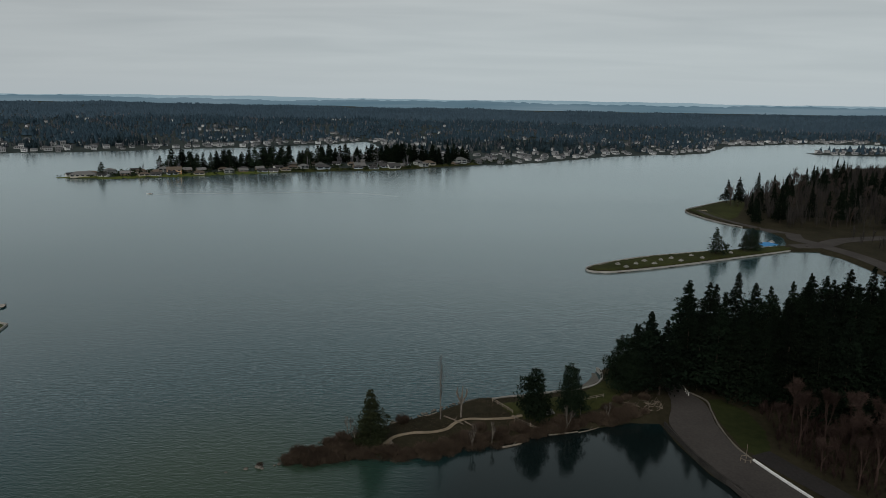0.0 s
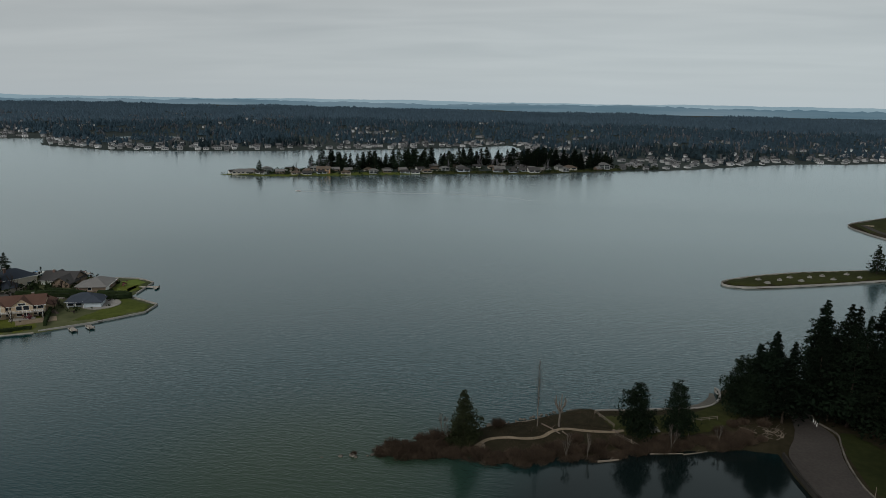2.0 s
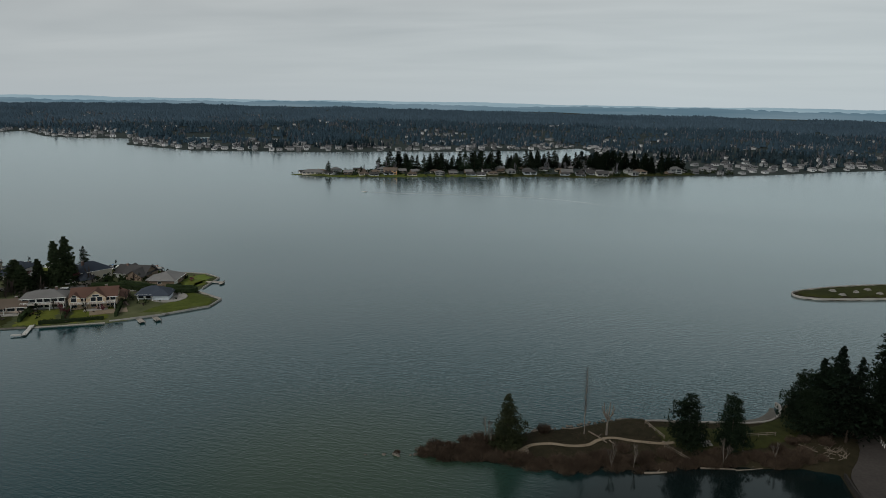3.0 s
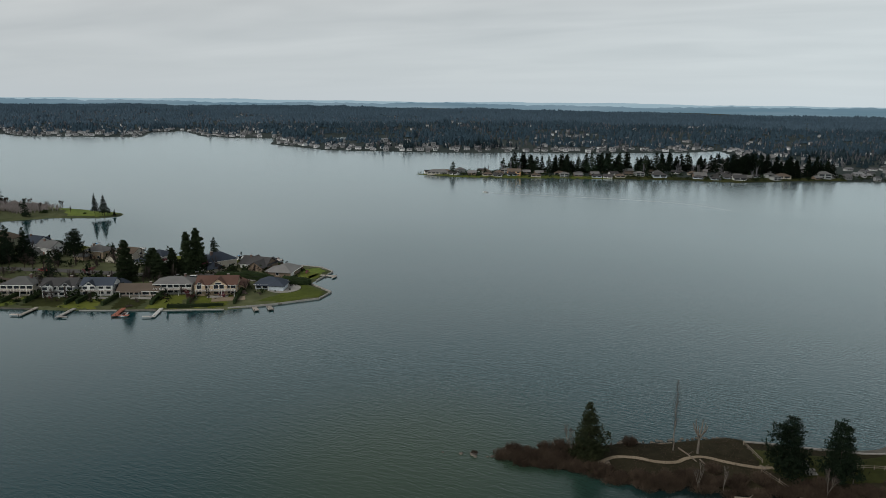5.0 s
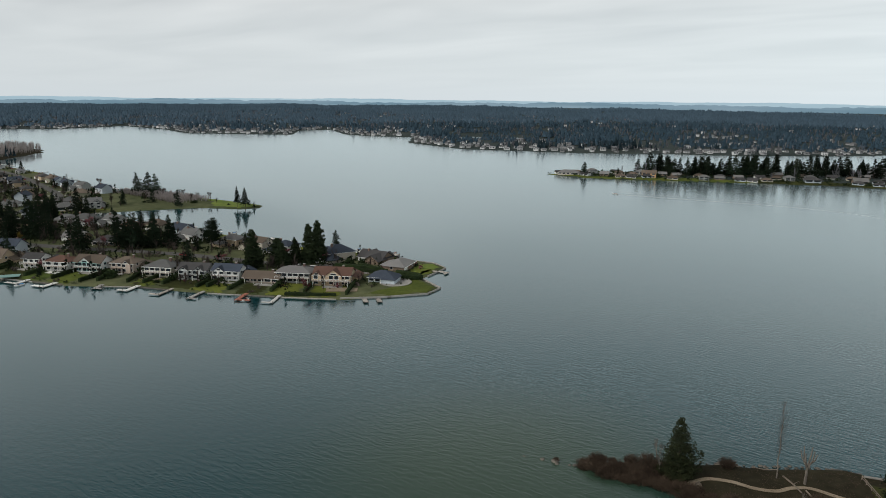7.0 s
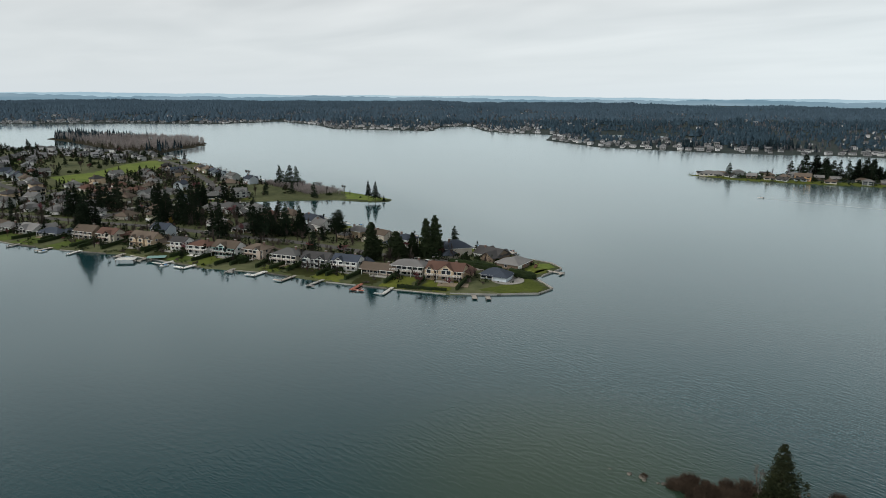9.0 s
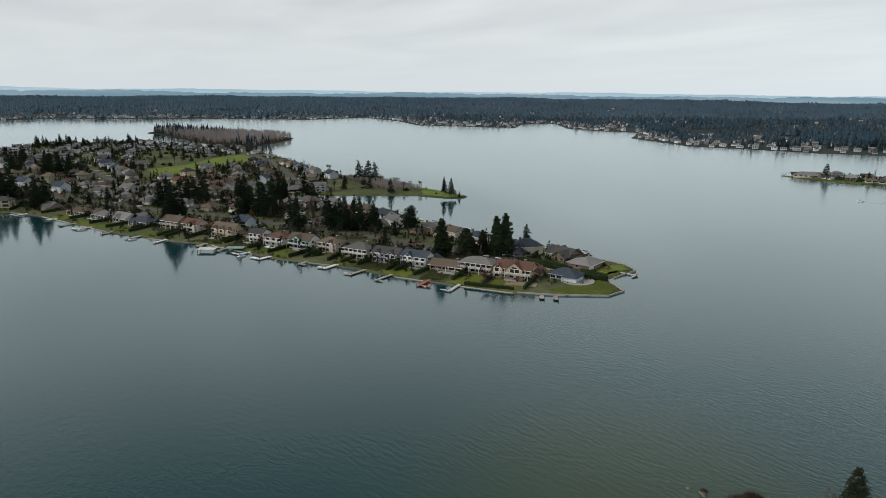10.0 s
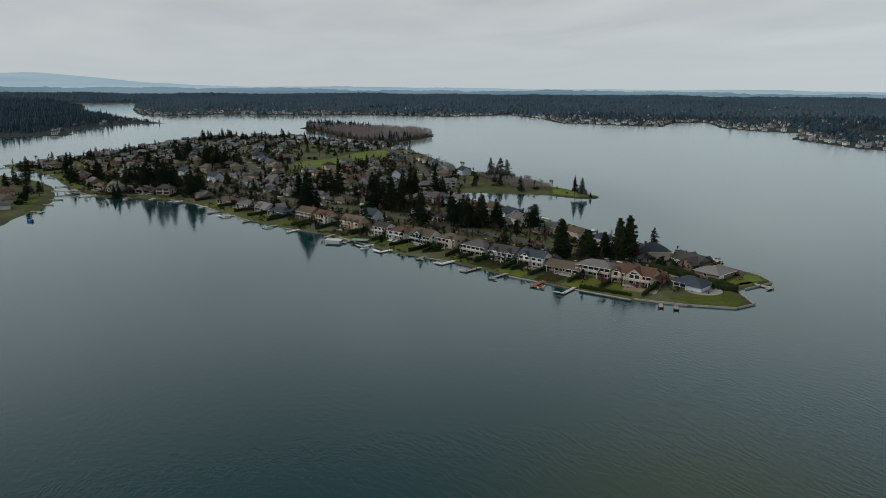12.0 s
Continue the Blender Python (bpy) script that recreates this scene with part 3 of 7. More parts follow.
def trunk_bm(h, r, bend=0.0, sides=7):
    bm = bmesh.new()
    last = (0, 0, -0.4)
    for k in range(1, 5):
        p = (bend * h * 0.02 * math.sin(k), bend * h * 0.02 * math.cos(k * 1.7), h * k / 4)
        tube(bm, last, p, r * (1.25 - 0.3 * k), r * (0.95 - 0.235 * k + 0.02), sides)
        last = p
    return bm


def conifer(seed, h, r, whorls, arms, clumps, needles, label, name="fir_tree", **more):
    tree = tagged(new(name), label, "tree", "trees")
    part("trunk", trunk_bm(h * 0.93, h * 0.016), M_BARK, tree)
    v, f = conifer_crown(seed, h, r, whorls, arms, clumps, **more)
    part("crown", mesh_of("crown", v, f, needles), None, tree)
    return tree


def bare_tree(seed, h, spread, depth, twig_mat, bark, label, name="bare_tree", twigs=500, twig=0.5, thin=0.035, first=0.34, lift=0.35):
    rng = random.Random(seed)
    tree = tagged(new(name), label, "tree", "trees")
    bm, tips = bmesh.new(), []

    def limb(a, way, length, r, level):
        b2 = a + way * length
        tube(bm, a, b2, r, r * 0.62, 5 if level < 2 else 3)
        tips.append((a, b2))
        if level >= depth:
            return
        for _ in range(rng.choice((2, 3)) + (level == 0)):
            side = Vector((rng.gauss(0, 1), rng.gauss(0, 1), rng.gauss(0, 0.4)))
            w = (way + side * spread * 0.55 + Vector((0, 0, lift))).normalized()
            limb(a.lerp(b2, rng.uniform(0.6, 1.0)), w, length * rng.uniform(0.6, 0.82) * (0.3 if level == 0 and first > 0.5 else 1), r * 0.58, level + 1)

    limb(Vector((0, 0, -0.4)), Vector((rng.gauss(0, 0.04), rng.gauss(0, 0.04), 1)).normalized(), h * first, h * (0.018 if first < 0.5 else 0.009), 0)
    top = max(b2.z for _, b2 in tips)
    for v in bm.verts:
        v.co.z *= h * 0.93 / top if v.co.z > 0 else 1
    part("trunk", bm, bark, tree)
    verts, faces = [], []
    outer = tips[len(tips) // 4:]
    for _ in range(twigs):
        a, b2 = rng.choice(outer)
        p = a.lerp(b2, rng.uniform(0.3, 1.15))
        p.z *= h * 0.93 / top
        d = Vector((rng.gauss(0, 1), rng.gauss(0, 1), rng.gauss(0.5, 0.8))).normalized() * twig * rng.uniform(0.6, 1.6)
        s = d.orthogonal().normalized() * thin * twig ** 0.5
        n = len(verts)
        verts += [p - s, p + s, p + d * 0.6 + s * 0.7, p + d]
        faces.append((n, n + 1, n + 2, n + 3))
    part("crown", mesh_of("twigs", verts, faces, twig_mat), None, tree, "fine bare twigs")
    return tree


def bush(seed, w, h, stems, leaf, label, name="shrub", mesh_only=False, thin=0.03):
    """A thicket of thin arching stems."""
    rng = random.Random(seed)
    verts, faces = [], []
    for _ in range(stems):
        a, d = rng.uniform(0, math.tau), w * 0.5 * rng.random() ** 0.6
        p = Vector((math.cos(a) * d * 0.6, math.sin(a) * d * 0.6, 0))
        q = Vector((math.cos(a) * d * 1.2 + rng.gauss(0, 0.1), math.sin(a) * d * 1.2 + rng.gauss(0, 0.1), h * rng.uniform(0.45, 1.0) * (1 - 0.35 * (2 * d / w) ** 2)))
        s = Vector((rng.gauss(0, 1), rng.gauss(0, 1), 0)).normalized() * thin * rng.uniform(0.7, 1.6)
        m = p.lerp(q, 0.55) + Vector((0, 0, h * 0.08))
        n = len(verts)
        verts += [p - s, p + s, m + s * 1.4, q, m - s * 1.4]
        faces.append((n, n + 1, n + 2, n + 3, n + 4))
        for _ in range(4):
            e = m.lerp(q, rng.random())
            g = e + Vector((rng.gauss(0, 0.22), rng.gauss(0, 0.22), rng.uniform(0.05, 0.4))) * h * 0.35
            n = len(verts)
            verts += [e - s, e + s, g]
            faces.append((n, n + 1, n + 2))
    me = mesh_of(name, verts, faces, leaf)
    if mesh_only:
        return me
    return tagged(new(name, me), label, "shrub", "shrubs")


def put_tree(kind, x, y, z, h, base_h, turn, lean=0.0, wide=1.0):
    s = h / base_h
    return copy_thing(kind, pose(x, y, z, lean, lean * 0.6, turn) @ Matrix.Diagonal((s * wide, s * wide, s, 1)))


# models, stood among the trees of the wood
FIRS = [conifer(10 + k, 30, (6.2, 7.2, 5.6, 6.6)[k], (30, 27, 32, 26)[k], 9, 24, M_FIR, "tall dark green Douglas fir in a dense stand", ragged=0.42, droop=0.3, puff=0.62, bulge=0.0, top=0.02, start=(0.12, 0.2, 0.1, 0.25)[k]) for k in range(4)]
FIRS_MID = [conifer(30 + k, 22, (4.6, 4.1, 5.2)[k], 18, 8, 20, M_CONIFER, "dark green conifer among lakeside houses", "conifer", ragged=0.48, puff=0.85, bulge=0.15, start=(0.08, 0.2, 0.12)[k]) for k in range(3)]
PINES = [conifer(40 + k, 13, 4.2, 17, 10, 70, M_PINE, "dense rounded dark pine on the park lawn", "pine_tree", start=0.14, bulge=0.45, top=0.12, puff=0.5, droop=0.05, ragged=0.4) for k in range(2)]
CEDAR = conifer(50, 12.5, 2.9, 28, 10, 42, M_CEDAR, "narrow conical olive-green cedar", "cedar_tree", start=0.03, bulge=0.12, droop=0.05, ragged=0.36, puff=0.48)
CYPRESS = conifer(52, 18, 3.0, 30, 9, 22, M_CYPRESS, "tall narrow green cypress beside a house", "cypress_tree", start=0.03, bulge=0.3, droop=-0.25, puff=1.0)
BARE = [bare_tree(60 + k, 16, (0.55, 0.62, 0.5)[k], 5, M_TWIGS, M_BARK, "leafless brown alder tree in winter", twigs=1500, twig=0.9) for k in range(3)]
PLUM = bare_tree(66, 7, 1.1, 4, M_BUDS, M_BARK, "small plum tree in dark pink bud", "plum_tree", 1500, 0.6)
WILLOW = bare_tree(67, 9, 1.1, 4, M_YELLOW, M_BARK, "yellow-twigged willow by the water", "willow_tree", 1800, 0.7)
# the first of each kind stands deep in the wood
for k, m in enumerate(FIRS + FIRS_MID + PINES + [CEDAR, CYPRESS] + BARE + [PLUM, WILLOW]):
    x, y = 150 + 14 * (k % 5), 185 + 16 * (k // 5)
    m.matrix_basis = pose(x, y, float(park_z(x, y)) - 0.1, 0, 0, 40 * k)


def stand(models, spots, z_of, base, seed, low, high, wide=(0.85, 1.15)):
    """Sets copies of the models at the spots (x, y) or (x, y, height)."""
    rng = random.Random(seed)
    for s in spots:
        m = rng.choice(models)
        h = s[2] if len(s) > 2 else rng.uniform(low, high)
        z = float(z_of(s[0], s[1]))
        put_tree(m, s[0], s[1], z - 0.1, h, base, rng.uniform(0, 360), rng.uniform(-1.5, 1.5), rng.uniform(*wide))


def scattered(seed, count, x0, x1, y0, y1, test, apart):
    rng, out = random.Random(seed), []
    for _ in range(count * 30):
        if len(out) >= count:
            break
        x, y = rng.uniform(x0, x1), rng.uniform(y0, y1)
        if test(x, y) and all((x - a) ** 2 + (y - c) ** 2 > apart * apart for a, c in out):
            out.append((x, y))
    return out

# ---- woods too far to count ----
def cone_woods(name, spots, heights, z_of, material, label, slim=0.2, seed=1, tiers=((0.08, 0.55, 1.0), (0.32, 0.8, 0.72), (0.6, 1.0, 0.42))):
    """Far conifers: one to three ragged cones each, joined."""
    rng = np.random.default_rng(seed)
    spots, n = np.asarray(spots, float), len(spots)
    z = z_of(spots[:, 0], spots[:, 1])
    h = np.asarray(heights, float)
    verts, faces = [], []
    sides = 6
    ang = np.arange(sides) * math.tau / sides
    at = 0
    for lo, hi, wide in tiers:
        a = ang[None] + rng.uniform(0, 6, (n, 1))
        r = h[:, None] * slim * wide * rng.uniform(0.65, 1.25, (n, sides))
        rim = np.stack([spots[:, :1] + r * np.cos(a), spots[:, 1:2] + r * np.sin(a), z[:, None] + h[:, None] * (lo + rng.uniform(-0.05, 0.05, (n, sides)))], -1)
        tip = np.stack([spots[:, 0] + rng.normal(0, 0.2, n), spots[:, 1] + rng.normal(0, 0.2, n), z + h * hi], -1)[:, None]
        verts.append(np.concatenate([rim, tip], 1).reshape(-1, 3))
        base = at + np.arange(n)[:, None] * (sides + 1)
        for k in range(sides):
            faces.append(np.stack([base[:, 0] + k, base[:, 0] + (k + 1) % sides, base[:, 0] + sides], -1))
        at += n * (sides + 1)
    me = mesh_of(name, np.concatenate(verts).tolist(), np.concatenate(faces).tolist(), material, True)
    return tagged(new(name, me), label, "woods", kind="stuff")


def spire_woods(name, spots, heights, z_of, material, label, seed=1, crown=0.28, thin=0.017):
    """Far leafless trees: upright sprays of thin shoots, joined."""
    rng = np.random.default_rng(seed)
    spots, h = np.asarray(spots, float), np.asarray(heights, float)
    n, k = len(spots), 20
    z = z_of(spots[:, 0], spots[:, 1])
    a, lean = rng.uniform(0, 6.28, (n, k)), rng.uniform(0.05, 1, (n, k)) * crown
    low = np.stack([np.repeat(spots[:, :1], k, 1), np.repeat(spots[:, 1:2], k, 1), z[:, None] + h[:, None] * rng.uniform(0.0, 0.45, (n, k))], -1)
    out = np.stack([np.cos(a) * lean * h[:, None], np.sin(a) * lean * h[:, None], h[:, None] * rng.uniform(0.3, 0.6, (n, k))], -1)
    side = np.stack([-np.sin(a), np.cos(a), 0 * a], -1) * h[:, None, None] * thin
    verts = np.stack([low - side * 0.3, low + side * 0.3, low + out * 0.7 + side, low + out, low + out * 0.7 - side], 2).reshape(-1, 3)
    me = mesh_of(name, verts.tolist(), np.arange(len(verts)).reshape(-1, 5).tolist(), material)
    return tagged(new(name, me), label, "woods", kind="stuff")


def sown(seed, count, x0, x1, y0, y1):
    rng = np.random.default_rng(seed)
    return np.stack([rng.uniform(x0, x1, count), rng.uniform(y0, y1, count)], -1), rng


def in_view(p):
    """Keeps what lies towards the walk's outlook, not behind it."""
    a = np.degrees(np.arctan2(-(p[:, 0] - 20), p[:, 1] - 20))
    return (a > -36) & (a < 106)


# woods of the far shore: dense inland, broken near the water where houses stand
p, rng = sown(3, 250000, -4300, 2300, -1200, 3400)
d = np.minimum(inside(FAR, p[:, 0], p[:, 1]), -inside(LAGOON, p[:, 0], p[:, 1]))
patch = ripple(p[:, 0], p[:, 1], 210) + 0.7 * ripple(p[:, 0] + 90, p[:, 1], 90)
dist = np.hypot(p[:, 0], p[:, 1])
clump = ripple(p[:, 0] * 1.3 + 40, p[:, 1], 75)
chance = np.where(patch + 0.5 * clump > -0.02, 0.95, 0.12) * np.clip(d / 55, 0.3, 1)
chance = np.where(d > 420, np.where(patch + 0.6 * clump > -0.45, 0.9, 0.2), chance)
built = (p[:, 0] > -420) & (p[:, 0] < 60) & (p[:, 1] < 760 + 0.62 * (p[:, 0] + 400))
ok = (d > 12) & in_view(p) & ~built & (rng.random(len(p)) < chance)
p, d, dist = p[ok], d[ok], dist[ok]
# three bands by distance, each with more haze in its colour
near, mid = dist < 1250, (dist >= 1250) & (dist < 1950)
hs = np.random.default_rng(5).uniform(6.5, 14, len(p)) * (1.0 + 0.3 * ripple(p[:, 0], p[:, 1], 130) + 0.35 * ripple(p[:, 0] + 300, p[:, 1], 420))
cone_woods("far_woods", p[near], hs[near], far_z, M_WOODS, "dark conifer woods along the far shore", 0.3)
cone_woods("middle_woods", p[mid], hs[mid], far_z, M_HAZED_MIDWOODS, "conifer woods behind the far shore, coloured blue-grey for haze", 0.4, 1, ((0.1, 0.75, 1.0), (0.5, 1.0, 0.5)))
cone_woods("ridge_woods", p[~near & ~mid], hs[~near & ~mid], far_z, M_HAZED_RIDGE, "conifer woods on the far hills, coloured pale blue-grey for haze", 0.5, 1, ((0.15, 1.0, 0.9),))
p, rng = sown(8, 15000, -2300, 1500, 0, 1900)
d = inside(FAR, p[:, 0], p[:, 1])
ok = (d > 10) & in_view(p) & (ripple(p[:, 0], p[:, 1], 170) > 0.0) & (-inside(LAGOON, p[:, 0], p[:, 1]) > 8)
spire_woods("far_bare_woods", p[ok], rng.uniform(8, 15, int(ok.sum())), far_z, M_WOODS_BARE, "leafless brown trees among the far houses")
# headland across the western arm
p, rng = sown(9, 26000, -3400, -1150, -1300, 20)
d = inside(FAR_WEST, p[:, 0], p[:, 1])
ok = (d > 8) & in_view(p)
cone_woods("headland_woods", p[ok], rng.uniform(10, 24, int(ok.sum())) * np.clip(d[ok] / 90, 0.35, 1) * (1 + 0.3 * ripple(p[ok, 0], p[ok, 1], 120)), far_west_z, M_HAZED_MIDWOODS, "dark conifer woods on the headland, coloured bluish for haze")
# the islet: bare alders within, firs at both ends
p, rng = sown(10, 2600, -1440, -960, 250, 455)
d = inside(ISLE, p[:, 0], p[:, 1])
firs = (d > 3) & ((p[:, 0] < -1230) | (p[:, 0] > -1010)) & (rng.random(len(p)) < 0.45)
bare = (d > 3) & ~firs & (p[:, 0] > -1330)
cone_woods("islet_firs", p[firs], rng.uniform(9, 17, int(firs.sum())), isle_z, M_WOODS, "slim dark conifers on the islet", 0.17)
spire_woods("islet_bare_trees", p[bare], rng.uniform(9, 14, int(bare.sum())), isle_z, M_ISLE, "leafless grey-brown alders on the islet", 1, 0.3, 0.012)

# ---- houses ----
def tone(name, c, vary=0.1, rough=0.8, grain=3.0):
    c = tuple(1.05 * v for v in c)
    return mat(name, tuple(v * 0.75 for v in c), tuple(min(v * 1.15, 0.9) for v in c), grain, 0.15, rough, 0.15, vary)


W_TAN, W_WHITE, W_GREY = tone("tan_siding", (0.44, 0.34, 0.23)), tone("white_siding", (0.62, 0.62, 0.6)), tone("grey_siding", (0.32, 0.33, 0.32))
W_BEIGE, W_PINK, W_BROWN = tone("beige_siding", (0.45, 0.41, 0.34)), tone("pink_beige_stucco", (0.45, 0.37, 0.31)), tone("brown_siding", (0.2, 0.15, 0.11))
W_BLUE, W_OLIVE, W_ORANGE = tone("pale_blue_siding", (0.44, 0.49, 0.53)), tone("olive_siding", (0.24, 0.24, 0.17)), tone("ochre_siding", (0.5, 0.28, 0.12))
R_RED, R_GREY, R_SLATE = tone("red_brown_shingles", (0.12, 0.07, 0.055), 0.1, 0.9, 6), tone("grey_shingles", (0.125, 0.125, 0.122), 0.25, 0.9, 6), tone("blue_slate_shingles", (0.05, 0.06, 0.078), 0.15, 0.9, 6)
R_BROWN, R_DARK, R_PALE = tone("brown_shingles", (0.12, 0.095, 0.075), 0.25, 0.9, 6), tone("dark_shingles", (0.06, 0.058, 0.058), 0.25, 0.9, 6), tone("pale_grey_shingles", (0.17, 0.165, 0.16), 0.2, 0.9, 6)
M_TRIM = tone("white_trim", (0.7, 0.7, 0.68), 0.05, 0.5)
M_TEAL = tone("teal_trim", (0.2, 0.42, 0.4), 0.05, 0.5)
M_BRICK = tone("chimney_brick", (0.15, 0.1, 0.085), 0.2, 0.9, 8)
M_DOOR = tone("painted_door", (0.2, 0.09, 0.06), 0.4, 0.6)


def gable_or_hip(walls, roofs, x0, x1, y0, y1, z0, h, rise, kind, over=0.75):
    """One house volume: its walls (with gable tops) and its thick roof. kind: hip, gx (ridge along x), gy (ridge along y)."""
    z, cx, cy = z0 + h, (x0 + x1) / 2, (y0 + y1) / 2
    X0, X1, Y0, Y1 = x0 - over, x1 + over, y0 - over, y1 + over
    t = 0.22
    if kind == "hip":
        box(walls, x0, x1, y0, y1, z0 - 1.2, z)
        half = min(X1 - X0, Y1 - Y0) / 2
        if X1 - X0 >= Y1 - Y0:
            r0, r1 = (X0 + half, cy), (X1 - half - 0.01, cy)
        else:
            r0, r1 = (cx, Y0 + half), (cx, Y1 - half - 0.01)
        lo = [roofs.verts.new(p) for p in ((X0, Y0, z - t), (X1, Y0, z - t), (X1, Y1, z - t), (X0, Y1, z - t))]
        e = [roofs.verts.new(p) for p in ((X0, Y0, z), (X1, Y0, z), (X1, Y1, z), (X0, Y1, z))]
        a, c = roofs.verts.new((*r0, z + rise)), roofs.verts.new((*r1, z + rise))
        if X1 - X0 >= Y1 - Y0:
            tops = ((e[0], e[1], c, a), (e[1], e[2], c), (e[2], e[3], a, c), (e[3], e[0], a))
        else:
            tops = ((e[0], e[1], a), (e[1], e[2], c, a), (e[2], e[3], c), (e[3], e[0], a, c))
        for f in tops:
            roofs.faces.new(f)
        for k in range(4):
            roofs.faces.new((lo[k], lo[(k + 1) % 4], e[(k + 1) % 4], e[k]))
        roofs.faces.new(lo[::-1])
        return
    along = kind == "gx"

    def extrude(bm, profile, u0, u1):
        ends = [[bm.verts.new((u, p, q) if along else (p, u, q)) for p, q in profile] for u in (u0, u1)]
        n = len(profile)
        for k in range(n):
            bm.faces.new((ends[0][k], ends[0][(k + 1) % n], ends[1][(k + 1) % n], ends[1][k]))
        bm.faces.new(ends[0][::-1])
        bm.faces.new(ends[1])
        bmesh.ops.recalc_face_normals(bm, faces=bm.faces[:])

    a, c, m, A, C = (y0, y1, cy, Y0, Y1) if along else (x0, x1, cx, X0, X1)
    extrude(walls, [(a, z0 - 1.2), (c, z0 - 1.2), (c, z), (m, z + rise - 0.05), (a, z)], *((x0, x1) if along else (y0, y1)))
    drop = rise * over / (c - m)
    extrude(roofs, [(A, z - drop + 0.03), (m, z + rise + 0.03), (C, z - drop + 0.03), (C, z - drop + t + 0.03), (m, z + rise + t + 0.03), (A, z - drop + t + 0.03)], *((X0, X1) if along else (Y0, Y1)))


def window(house, face, u, z, w, h, at, frame_mat, bars=0):
    """A framed window on a wall: face is one of -y, +y, -x, +x; at: the wall's plane; u: along it."""
    turn = {"-y": 0, "+x": 90, "+y": 180, "-x": 270}[face]
    place = {"-y": (u, at), "+y": (u, at), "-x": (at, u), "+x": (at, u)}[face]
    bm = bmesh.new()
    k = 0.11
    rims = []
    for y in (-0.08, 0.02):
        for x, q, r in ((w / 2 + k, -k, h + k), (w / 2, 0, h)):
            rims.append([bm.verts.new(p) for p in ((-x, y, q), (x, y, q), (x, y, r), (-x, y, r))])
    for a, c in ((rims[0], rims[1]), (rims[2], rims[3]), (rims[0], rims[2]), (rims[1], rims[3])):
        for i in range(4):
            bm.faces.new((a[i], a[(i + 1) % 4], c[(i + 1) % 4], c[i]))
    win = part("window", bm, frame_mat, house)
    win.matrix_basis = pose(place[0], place[1], z, 0, 0, turn)
    part("pane", boxed(-w / 2, w / 2, -0.04, 0.01, 0, h), M_GLASS, win)


def railing(house, x0, x1, y, z, name="railing"):
    bm = bmesh.new()
    n = max(2, int((x1 - x0) / 1.3))
    for i in range(n + 1):
        x = x0 + (x1 - x0) * i / n
        box(bm, x - 0.05, x + 0.05, y - 0.05, y + 0.05, z, z + 1.0)
    box(bm, x0 - 0.05, x1 + 0.05, y - 0.06, y + 0.06, z + 1.0, z + 1.1)
    box(bm, x0, x1, y - 0.03, y + 0.03, z + 0.45, z + 0.52)
    return part(name, bm, M_TRIM, house)


